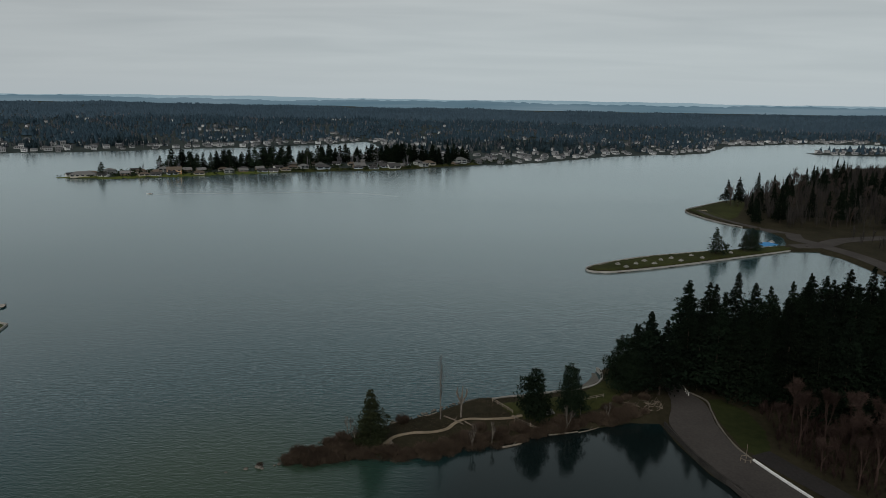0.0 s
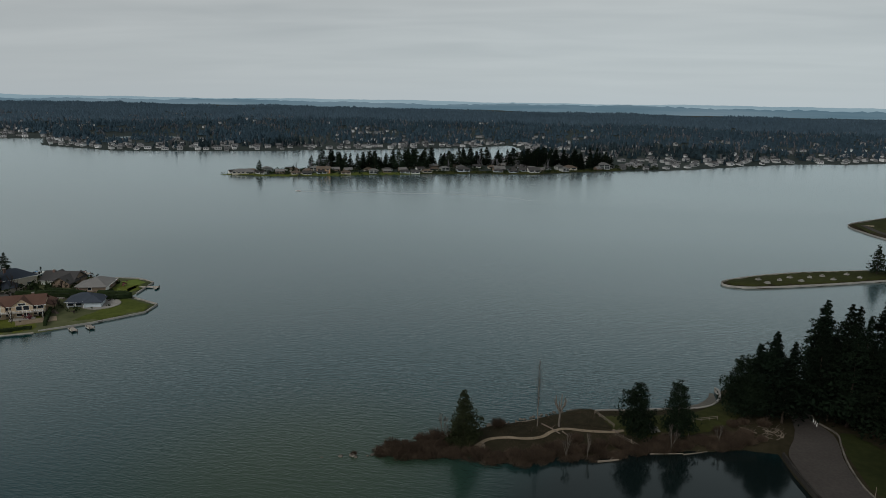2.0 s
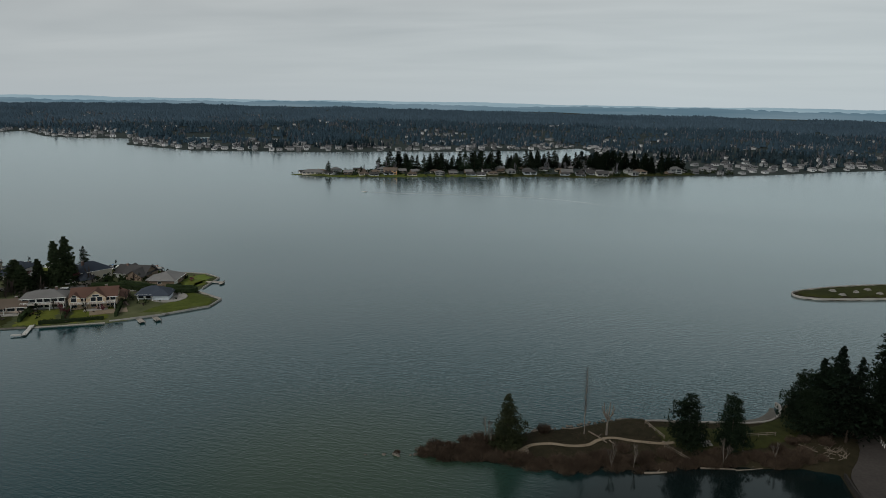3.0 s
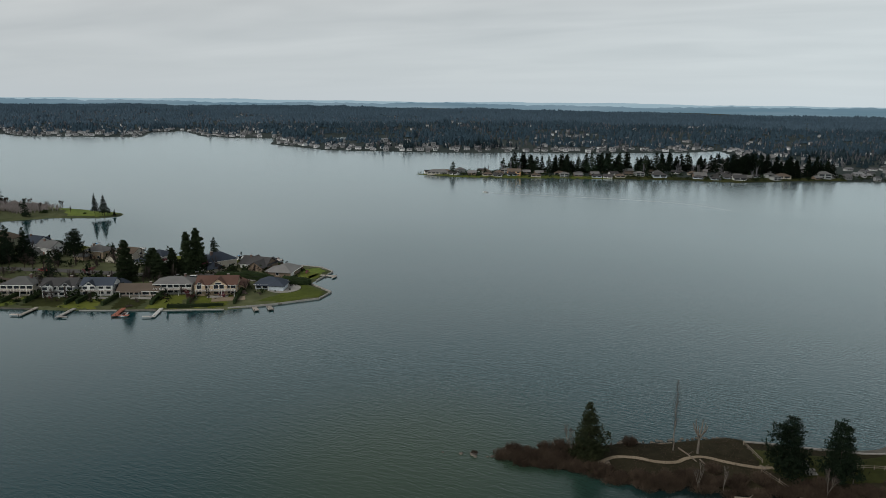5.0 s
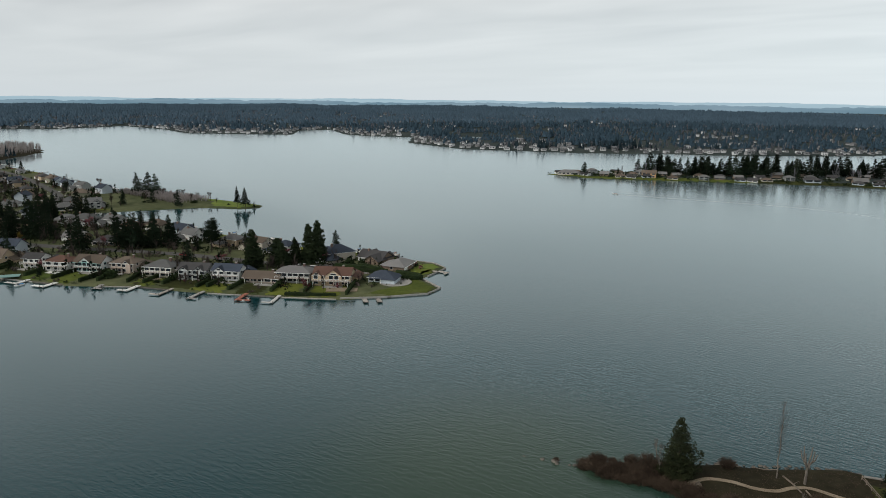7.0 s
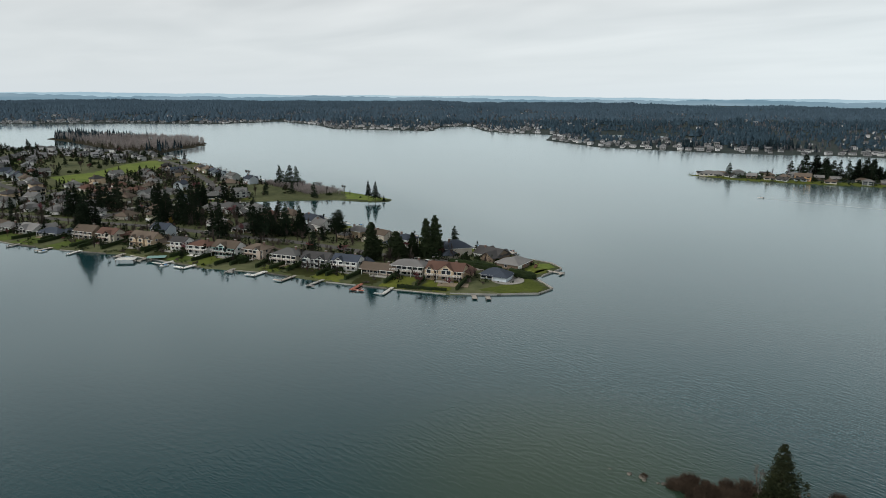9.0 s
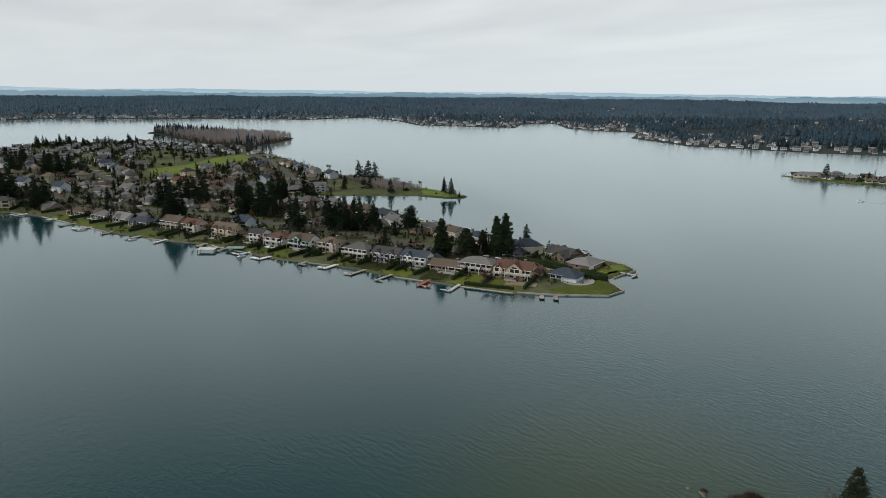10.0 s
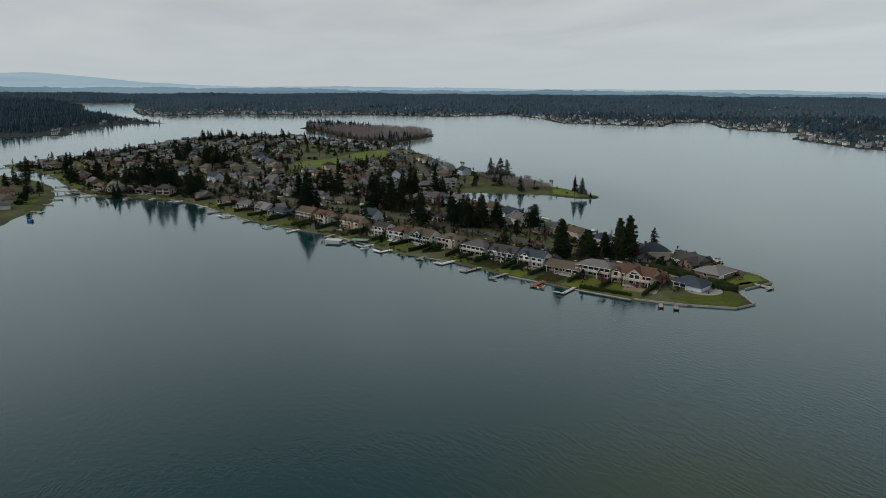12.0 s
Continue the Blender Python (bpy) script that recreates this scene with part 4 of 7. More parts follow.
def house(label, w, d, storeys, kind, rise, wall, roof, deck=0.0, wing=None, gables=(), windows=4, trim=None, chimney=True, sides=True, garage=True, simple=False, big=False, plain=False):
    """A house whose front (-y) looks at the water. wing: (x0, x1, y0, y1, storeys, kind, rise); gables: front gables (x, width)."""
    trim = trim or M_TRIM
    home = tagged(new("house"), label, "house", "lakeside houses")
    h = 2.6 * storeys
    full = not simple and not plain
    if full and wing is None:
        wing = (w * 0.12, w * 0.5 + 2.4, 0.5, d / 2 + 5.5, max(1, storeys - 1), "hip" if kind == "hip" else "gy", rise * 0.75)
    blocks = [("", (-w / 2, w / 2, -d / 2, d / 2, 0, h, rise, kind))]
    if wing:
        blocks.append(("wing_", (*wing[:4], 0, 2.6 * wing[4] - 0.07, wing[6], wing[5])))
    blocks += [("gable_", (gx - gw / 2, gx + gw / 2, -d / 2 - 0.9, 0, 0, h - 0.15, gw * 0.42, "gy", 0.4)) for gx, gw in gables]
    for prefix, size in blocks:
        walls, roofs = bmesh.new(), bmesh.new()
        gable_or_hip(walls, roofs, *size)
        part(prefix + "wall", walls, wall, home)
        part(prefix + "roof", roofs, roof, home)
    if full:
        eave = h - 0.22 if kind == "hip" else h - rise * 0.75 / (d / 2) + 0.03
        for s in (-1, 1):
            part("gutter", boxed(-w / 2 - 0.75, w / 2 + 0.75, s * (d / 2 + 0.83) - 0.08, s * (d / 2 + 0.83) + 0.08, eave, eave + 0.2), trim, home)
        if not deck:
            part("porch_roof", boxed(-w * 0.42, w * 0.1, -d / 2 - 2.6, -d / 2 - (0.92 if gables else 0.02), 2.42, 2.56), roof, home)
            for x in (-w * 0.4, -w * 0.16, w * 0.08):
                part("porch_post", boxed(x - 0.09, x + 0.09, -d / 2 - 2.5, -d / 2 - 2.32, -0.6, 2.42), trim, home)
    for s in range(storeys):
        for i in range(windows):
            u = -w / 2 + w * (i + 0.5) / windows
            y = -d / 2 - (0.9 if any(abs(u - gx) < gw / 2 - 0.5 for gx, gw in gables) else 0)
            window(home, "-y", u, 0.65 + 2.6 * s, w / windows * (0.8 if big else 0.6), 1.9 if big else 1.5, y, trim, 0 if simple else 2)
        if sides:
            for face, at in (("-x", -w / 2), ("+x", w / 2)):
                window(home, face, -d * 0.15, 0.9 + 2.6 * s, 1.5, 1.2, at, trim)
    for gx, gw in gables:
        if gw > 4:
            window(home, "-y", gx, h + 0.2, gw * 0.34, 0.9, -d / 2 - 0.9, trim)
    if not simple:
        part("door", boxed(-0.5, 0.5, d / 2, d / 2 + 0.08, 0.1, 2.2), M_DOOR, home)
        if garage:
            g = part("garage_door", boxed(w * 0.2, w * 0.2 + 4.6, d / 2, d / 2 + 0.07, 0.05, 2.3), M_TRIM, home)
            bm = bmesh.new()
            for k in range(0 if plain else 3):
                box(bm, w * 0.2, w * 0.2 + 4.6, d / 2 + 0.07, d / 2 + 0.1, 0.55 + 0.57 * k, 0.59 + 0.57 * k)
            if plain:
                bm.free()
            else:
                part("panel_rib", bm, M_TRIM, g)
        if not plain:
            window(home, "+y", -w * 0.25, 1.0, 1.6, 1.2, d / 2, trim)
    if chimney:
        ch = part("chimney", boxed(w * 0.22, w * 0.22 + 0.9, 0.3, 1.2, h - 0.5, h + rise + 0.8), M_BRICK, home)
        if not plain:
            part("cap", boxed(w * 0.22 - 0.1, w * 0.22 + 1.0, 0.2, 1.3, h + rise + 0.8, h + rise + 0.95), M_CONCRETE, ch)
    if deck:
        z = 2.6 * (storeys - 1) + 0.15
        dk = part("deck", boxed(-w / 2, w / 2, -d / 2 - deck, -d / 2 - 0.92 if gables else -d / 2, z - 0.2, z), M_WOOD, home)
        railing(dk, -w / 2 + 0.1, w / 2 - 0.1, -d / 2 - deck + 0.1, z)
        for i in range(4):
            x = -w / 2 + 0.3 + (w - 0.6) * i / 3
            if z > 1:
                part("post", boxed(x - 0.09, x + 0.09, -d / 2 - deck + 0.15, -d / 2 - deck + 0.35, -0.6, z - 0.2), M_TRIM, home)
    return home


STREETS = [
    [(-222, 234), (-255, 222), (-300, 205), (-350, 178), (-395, 155), (-440, 125), (-490, 95), (-550, 60), (-620, 25), (-690, -15), (-735, -62)],
    [(-440, 125), (-470, 158), (-520, 215), (-560, 250), (-640, 270), (-760, 290), (-870, 292), (-960, 265), (-1040, 200)],
    [(-550, 60), (-600, 110), (-690, 105), (-800, 100), (-900, 120), (-1000, 160)],
    [(-640, 270), (-620, 200), (-600, 110)],
    [(-690, 105), (-740, 40), (-800, 0), (-900, 30), (-1000, 80)],
]
FIELD = [(-635, 160), (-651, 148), (-712, 150), (-732, 192), (-797, 238), (-837, 285), (-790, 288), (-728, 256), (-700, 212)]
TALL = [(-397.5, 114.7, 27), (-465, 120, 20), (-487, 143, 19), (-470, 150, 23), (-400, 169, 26), (-456, 196, 21), (-347, 174, 22), (-467, 209, 19), (-477, 229, 20), (-333, 188, 22), (-331, 194, 20), (-327, 205, 20), (-325, 213, 18), (-477, 178, 17), (-349, 141, 15), (-338, 200, 19), (-401.7, 118.5, 23), (-407, 163, 22), (-393, 176, 21), (-462, 203, 20)]
TALL_WEST = [(-711, -95, 17), (-701, -59, 18), (-611, -43, 17), (-606, -24, 20), (-822, -51, 11), (-518, -2, 13), (-580, 0, 18), (-596, 9, 17), (-555, 25, 29), (-553, 34, 27), (-557, 16, 25), (-548, 29, 24), (-839, 35, 16), (-502, 48, 23), (-515, 54, 21), (-865, 51, 18), (-706, 65, 21), (-701, 84, 19), (-698, 94, 18), (-712, 76, 20), (-1069, 73, 16), (-1067, 81, 15), (-1051, 100, 18), (-1049, 108, 17), (-1122, 169, 12), (-1078, 190, 16), (-730, 10, 15), (-760, 40, 14)]
CLUMP_NORTH = [(-537, 303, 19), (-527, 308, 20), (-533, 317, 18), (-251, 268, 12), (-795, 222, 12), (-790, 228, 11)]


def street_distance(x, y):
    best = 1e9
    for line in STREETS:
        for (ax, ay), (bx, by) in zip(line, line[1:]):
            dx, dy = bx - ax, by - ay
            s = min(max(((x - ax) * dx + (y - ay) * dy) / (dx * dx + dy * dy), 0), 1)
            best = min(best, math.hypot(x - ax - s * dx, y - ay - s * dy))
    return best


def shore_turn(ring, x, y):
    """The turn that makes a house front look at the nearest stretch of shore, and the way to it."""
    best = None
    for (ax, ay), (bx, by) in zip(ring, ring[1:] + ring[:1]):
        dx, dy = bx - ax, by - ay
        s = min(max(((x - ax) * dx + (y - ay) * dy) / (dx * dx + dy * dy), 0), 1)
        px, py = ax + s * dx, ay + s * dy
        dd = math.hypot(x - px, y - py)
        if best is None or dd < best[0]:
            best = (dd, px - x, py - y)
    return math.degrees(math.atan2(best[2], best[1])) + 90, best


homes = []


def settle(home, x, y, turn, z_of=island_z):
    home.matrix_basis = pose(x, y, float(z_of(x, y)) + 0.1, 0, 0, turn) @ Matrix.Diagonal((0.96, 0.92, 0.85, 1))
    homes.append((x, y))
    return home


# the row at the point, one by one
settle(house("low white house with a blue slate hip roof at the point", 12, 9.5, 1, "hip", 3.0, W_BLUE, R_SLATE, wing=(1, 7.5, -6.5, 2, 1, "hip", 2.4), windows=4, big=True, chimney=False), -186.5, 239.5, 25)
settle(house("tan two-storey house with a red-brown roof and wide decks", 17, 11, 2, "gx", 3.0, W_TAN, R_RED, deck=3.5, gables=((1.0, 7.5), (-7, 4.5)), windows=7, big=True), -200, 222, 34)
settle(house("grey two-storey house with a white balcony and grey roof", 16, 10, 2, "hip", 2.6, W_GREY, R_PALE, deck=2.6, windows=6, big=True, wing=(3, 10, 2, 10, 1, "hip", 2.0)), -216, 213, 34)
settle(house("low brown ranch house with a shingle roof above a lawn", 17, 9, 1, "gx", 2.4, W_PINK, R_BROWN, windows=5, big=True, wing=(4, 11, -1, 9, 1, "gy", 2.2)), -226, 203, 32)
settle(house("white house with a dark blue slate roof and lake balcony", 13, 9, 2, "gx", 2.6, W_WHITE, R_SLATE, deck=2.2, windows=4, gables=((-3, 5),)), -241, 195, 32)
settle(house("grey shingled house with twin gables above the lawn", 14, 10, 2, "gx", 2.6, W_GREY, R_DARK, windows=4, gables=((-4, 4.5), (3.5, 5))), -254, 186.5, 32)
settle(house("beige two-storey house with a broad grey hip roof", 14, 11, 2, "hip", 3.0, W_BEIGE, R_GREY, deck=2.4, windows=5, big=True), -270, 179, 30)
settle(house("pink-beige stucco house with a brown hip roof", 12, 10, 2, "hip", 2.8, W_PINK, R_BROWN, windows=4, gables=((2.5, 4.5),)), -289, 171.5, 30)
settle(house("white house with a tall teal gable window facing the lake", 14, 10, 2, "gx", 3.2, W_WHITE, R_BROWN, deck=2.2, windows=6, big=True, gables=((-1, 7),), trim=M_TEAL), -302, 161.5, 30)
settle(house("white stucco house with a brown tiled hip roof", 12, 10, 2, "hip", 2.6, W_WHITE, R_RED, windows=3, deck=2.0, wing=(4, 12, 0, 8, 2, "hip", 2.2)), -315, 152.5, 32)
settle(house("small white stepped house with a dark roof", 9, 9, 2, "gx", 2.2, W_WHITE, R_DARK, windows=3, deck=3.0), -330, 147, 32)
settle(house("half-timbered house with three steep front gables", 16, 9, 2, "gx", 3.6, W_TAN, R_BROWN, windows=5, gables=((-5.4, 4.4), (0, 4.4), (5.4, 4.4))), -350, 135, 30)
settle(house("beige lakeside house with a red-brown roof", 12, 9, 2, "gx", 2.8, W_BEIGE, R_RED, windows=4, gables=((2, 5),)), -374, 123, 30)
settle(house("brown two-storey house with a steep dark roof", 14, 9, 2, "gx", 3.2, W_BROWN, R_BROWN, windows=4, deck=2.0), -389, 115, 30)
settle(house("grey house with a dark hip roof behind a low lawn", 16, 10, 1, "hip", 2.8, W_GREY, R_SLATE, windows=5), -408, 101, 26)
settle(house("house with a pale green-grey roof and white walls", 14, 11, 1, "gx", 3.4, W_WHITE, R_PALE, windows=5, big=True, gables=((-2, 7),)), -426, 93, 26)
settle(house("white low house with a grey hip roof", 15, 10, 1, "hip", 2.8, W_WHITE, R_GREY, windows=5), -443, 84, 26)
settle(house("long beige house with a brown hip roof", 19, 10, 1, "hip", 2.8, W_BEIGE, R_BROWN, windows=6), -465, 73, 28)
settle(house("large grey house with a steep hip roof and dormers", 15, 12, 2, "hip", 4.0, W_BEIGE, R_SLATE, windows=5, gables=((-3, 4.2), (3.4, 4.2))), -234, 254.5, 250)
settle(house("dark timber house with several grey gabled roofs", 15, 11, 1, "gx", 3.4, W_BROWN, R_DARK, windows=5, gables=((-5, 5.5), (4, 6.5)), wing=(-8, 0, 2, 10, 1, "gy", 2.8)), -218.5, 266, 190)
settle(house("pale house with stepped light grey hip roofs at the point", 14.5, 11, 1, "hip", 3.2, W_BROWN, R_PALE, windows=5, big=True, chimney=False, wing=(-4, 6, -8, 4, 1, "hip", 2.4)), -197.5, 262, 290)
settle(house("white house with a dark blue hip roof on the back shore", 11, 10, 2, "hip", 2.6, W_WHITE, R_SLATE, windows=4), -267, 247, 190)
settle(house("beige house with a brown roof on the back shore", 11, 9, 2, "gx", 2.6, W_BEIGE, R_BROWN, windows=4), -284, 243, 190)
settle(house("tan house with a pale hip roof on the back shore", 12, 9, 2, "hip", 2.6, W_TAN, R_PALE, windows=4), -301, 238, 190)
settle(house("white house with steep grey gables by the cove", 12, 9, 2, "gx", 3.4, W_WHITE, R_GREY, windows=4, gables=((-3, 5), (3, 5))), -330, 230, 185)
settle(house("long low house with a dark hip roof among firs", 18, 12, 1, "hip", 3.2, W_BROWN, R_DARK, windows=5), -352, 194, 30)
settle(house("grey house with several steep grey roofs by the cove", 16, 12, 2, "hip", 3.6, W_GREY, R_GREY, windows=4, gables=((0, 5),)), -425, 212, 200)

# models for the streets behind; each stands on a plot of its own
KINDS = [
    house("beige family house with a brown hip roof", 13.2, 9.7, 1, "hip", 3.0, W_BEIGE, R_BROWN, windows=2, sides=False, plain=True, big=True),
    house("grey family house with a grey gabled roof", 12.3, 8.8, 2, "gx", 2.8, W_GREY, R_GREY, windows=3, gables=((3, 5),), sides=False),
    house("pale family house with a grey hip roof", 14.1, 9.7, 1, "hip", 3.2, W_WHITE, R_GREY, windows=2, sides=False, plain=True, big=True, wing=(-7, 0, 0, 9, 1, "hip", 2.6)),
    house("tan two-storey house with a dark roof", 11.4, 8.8, 2, "hip", 2.8, W_TAN, R_DARK, windows=2, sides=False, plain=True, big=True),
    house("brown family house with a pale grey roof", 14.1, 8.8, 1, "gx", 2.8, W_BROWN, R_PALE, windows=2, sides=False, plain=True, big=True, wing=(1, 7, -8, 0, 1, "gy", 2.2)),
    house("pale blue house with a slate roof", 11.4, 8.8, 2, "gx", 3.0, W_BLUE, R_SLATE, windows=2, sides=False, plain=True, big=True, gables=((-3, 4.5),)),
    house("olive house with a brown hip roof", 13.2, 9.7, 2, "hip", 3.2, W_OLIVE, R_BROWN, windows=2, sides=False, plain=True, big=True),
    house("pink-beige house with a red-brown roof", 13.2, 9.7, 1, "hip", 3.0, W_PINK, R_RED, windows=2, sides=False, plain=True, big=True, wing=(1, 8, -8, 0, 1, "hip", 2.6)),
]
plots = []
beyond = []
rng = random.Random(11)


def plot_free(x, y, gap):
    if float(inside(ISLAND, x, y)) < 11 or float(inside(FIELD, x, y)) > -9 or street_distance(x, y) < 11:
        return False
    if min(math.hypot(x - a, y - c) for a, c in homes) < gap:
        return False
    return min(math.hypot(x - s[0], y - s[1]) for s in TALL + TALL_WEST + CLUMP_NORTH) > 8 and not (x > -560 and y > 262)


for (ax, ay), (bx, by) in zip(ISLAND, ISLAND[1:] + ISLAND[:1]):
    run = math.hypot(bx - ax, by - ay)
    for k in range(max(1, int(run / 9))):
        f = (k + 0.5) / max(1, int(run / 9))
        nx, ny = -(by - ay) / run, (bx - ax) / run
        x, y = ax + f * (bx - ax) + nx * 19 + rng.uniform(-2, 2), ay + f * (by - ay) + ny * 19 + rng.uniform(-2, 2)
        if plot_free(x, y, 17.5):
            plots.append((x, y, shore_turn(ISLAND, x, y)[0] + rng.uniform(-6, 6)))
            homes.append((x, y))
for line in STREETS:
    for (ax, ay), (bx, by) in zip(line, line[1:]):
        run = math.hypot(bx - ax, by - ay)
        for k in range(int(run / 8)):
            for side in (-1, 1):
                for depth in (19, 46):
                    f = (k + 0.5) / int(run / 8)
                    nx, ny = -(by - ay) / run * side, (bx - ax) / run * side
                    x, y = ax + f * (bx - ax) + nx * depth + rng.uniform(-2, 2), ay + f * (by - ay) + ny * depth + rng.uniform(-2, 2)
                    if plot_free(x, y, 22):
                        plots.append((x, y, math.degrees(math.atan2(-ny, -nx)) - 90 + rng.choice((0, 0, 90)) + rng.uniform(-6, 6)))
                        homes.append((x, y))
for i, (x, y, turn) in enumerate(plots):
    m = pose(x, y, float(island_z(x, y)) + 0.1, 0, 0, turn) @ Matrix.Scale(0.93, 4)
    k = rng.randrange(len(KINDS))
    if x < -770 and i >= len(KINDS):
        beyond.append(m)
    elif i < len(KINDS):
        KINDS[i].matrix_basis = m
    else:
        copy_thing(KINDS[k], m @ Matrix.Scale(1 / 0.93, 4))

# ---- the island's streets, lawns, trees, docks ----
for i, line in enumerate(STREETS):
    me = ribbon(f"road_{i + 1}", smoothed(line, 8), 3.2, 0.4, M_STREET, 0.14 + 0.012 * i, island_z)
    tagged(new(f"road_{i + 1}", me), "narrow worn asphalt street between houses", "street", kind="structure")
for i, (x, y, r) in enumerate(((-221, 237, 9), (-205, 246, 6))):
    bm = bmesh.new()
    bmesh.ops.create_circle(bm, cap_ends=True, radius=r, segments=24)
    for f in bmesh.ops.extrude_face_region(bm, geom=bm.faces[:])["geom"]:
        if isinstance(f, bmesh.types.BMVert):
            f.co.z += 0.5
    ob = part(f"pavement_{i + 1}", bm, M_STREET if i == 0 else M_CONCRETE, None)
    ob.location = (x, y, float(island_z(x, y)) - 0.25)
    tagged(ob, "paved turning place between the houses", "pavement", kind="structure")


def patch(name, ring, z_of, material, label, by=2.0, lift=0.06, category="lawn"):
    """A sheet of turf within a ring, lying on the ground."""
    xs, ys = [p[0] for p in ring], [p[1] for p in ring]
    gx, gy = np.meshgrid(steps(min(xs), max(xs), by), steps(min(ys), max(ys), by))
    d = inside(ring, gx, gy)
    z = z_of(gx, gy) + lift - 0.5 * (d < 0)
    h, w = d.shape
    idx = np.arange(h * w).reshape(h, w)
    keep = (d[:-1, :-1] > -by) & (d[1:, 1:] > -by) & (d[1:, :-1] > -by) & (d[:-1, 1:] > -by)
    quads = np.stack([idx[:-1, :-1], idx[:-1, 1:], idx[1:, 1:], idx[1:, :-1]], -1)[keep]
    used, inv = np.unique(quads, return_inverse=True)
    me = mesh_of(name, np.stack([gx, gy, z], -1).reshape(-1, 3)[used].tolist(), inv.reshape(-1, 4).tolist(), material, True)
    return tagged(new(name, me), label, category, kind="structure")


patch("lawn_field", FIELD, island_z, M_LAWN, "open bright green meadow between the houses", 4.0)
patch("lawn_point", [(-178, 219), (-168, 225), (-160, 240), (-163, 247), (-176, 252), (-184, 246), (-176, 238)], island_z, M_OLIVE, "mown lawn on the point", 1.0)
patch("lawn_point_far", [(-181, 259), (-185, 277), (-192, 281), (-198, 272), (-188, 260)], island_z, M_LAWN, "bright lawn behind a low wall", 1.0)
patch("lawn_north_point", [(-462, 326), (-452, 318), (-440, 312), (-420, 322), (-414, 333), (-420, 340), (-470, 334), (-500, 327), (-480, 324)], island_z, M_LAWN, "narrow grassy point in the lake", 2.0)
patch("lawn_west_a", [(-860, 95), (-905, 110), (-905, 165), (-870, 160)], island_z, M_LAWN, "green common among houses", 3.0)
patch("lawn_west_b", [(-745, -112), (-776, -122), (-786, -104), (-760, -85)], island_z, M_LAWN, "green lawn at the western end", 3.0)
patch("lawn_west_c", [(-735, -60), (-770, -55), (-745, -15), (-720, -20)], island_z, M_LAWN, "green lawn at the western end", 3.0)

# a lawn from each shore house down to the water, in its own green
M_LAWNS = [mat(f"garden_lawn_{k}", (0.034 + 0.014 * k, 0.052 + 0.012 * k, 0.012), (0.115 + 0.02 * k, 0.15 + 0.01 * k, 0.036), 0.7, 0.08, 0.95, 0.4, world_space=True) for k in range(3)]
rng = random.Random(17)
shore_homes = []
for x, y in homes:
    turn, (dd, wx, wy) = shore_turn(ISLAND, x, y)
    if dd < 34 and x < -190 and not (x > -560 and y > 270):
        shore_homes.append((x, y, turn, dd, wx / dd, wy / dd))
for i, (x, y, turn, dd, ux, uy) in enumerate(shore_homes):
    sx, sy = -uy, ux
    a, c, half = 5.5, dd - 1.6, rng.uniform(6, 9)
    ring = [(x + ux * a + sx * half, y + uy * a + sy * half), (x + ux * c + sx * half, y + uy * c + sy * half), (x + ux * c - sx * half, y + uy * c - sy * half), (x + ux * a - sx * half, y + uy * a - sy * half)]
    if c - a > 4 and rng.random() < 0.85:
        patch("lawn", ring, island_z, rng.choice(M_LAWNS + [M_GRASS]), "garden lawn that slopes to the water", 1.6)

# driveways and back gardens of the other houses
rng = random.Random(19)
for x, y, turn in plots:
    best = None
    for line in STREETS:
        for (ax, ay), (bx, by) in zip(line, line[1:]):
            dx, dy = bx - ax, by - ay
            s = min(max(((x - ax) * dx + (y - ay) * dy) / (dx * dx + dy * dy), 0), 1)
            dd = math.hypot(x - ax - s * dx, y - ay - s * dy)
            if best is None or dd < best[0]:
                best = (dd, ax + s * dx, ay + s * dy)
    dd, sx, sy = best
    if dd < 45:
        ux, uy = (sx - x) / dd, (sy - y) / dd
        me = ribbon("driveway", [(x + ux * q - uy * 3, y + uy * q + ux * 3) for q in (5.0, 5 + (dd - 8) * 0.5, dd - 3)], rng.uniform(1.6, 2.8), 0.3, rng.choice((M_CONCRETE, M_CONCRETE, M_ROAD)), 0.1, island_z)
        tagged(new("driveway", me), "short pale driveway from the street to a house", "driveway", kind="structure")
    if rng.random() < 0.7:
        a = radians(rng.uniform(0, 360))
        cx, cy = x + 11 * math.cos(a), y + 11 * math.sin(a)
        hw, hd = rng.uniform(4, 8), rng.uniform(3, 6)
        b2 = radians(turn)
        ring = [(cx + p * hw * math.cos(b2) - q * hd * math.sin(b2), cy + p * hw * math.sin(b2) + q * hd * math.cos(b2)) for p, q in ((-1, -1), (1, -1), (1, 1), (-1, 1))]
        if min(float(inside(ISLAND, *p)) for p in ring) > 3:
            patch("lawn", ring, island_z, rng.choice(M_LAWNS + [M_GRASS, M_EARTH]), "small garden plot of winter grass", 2.5, 0.07)
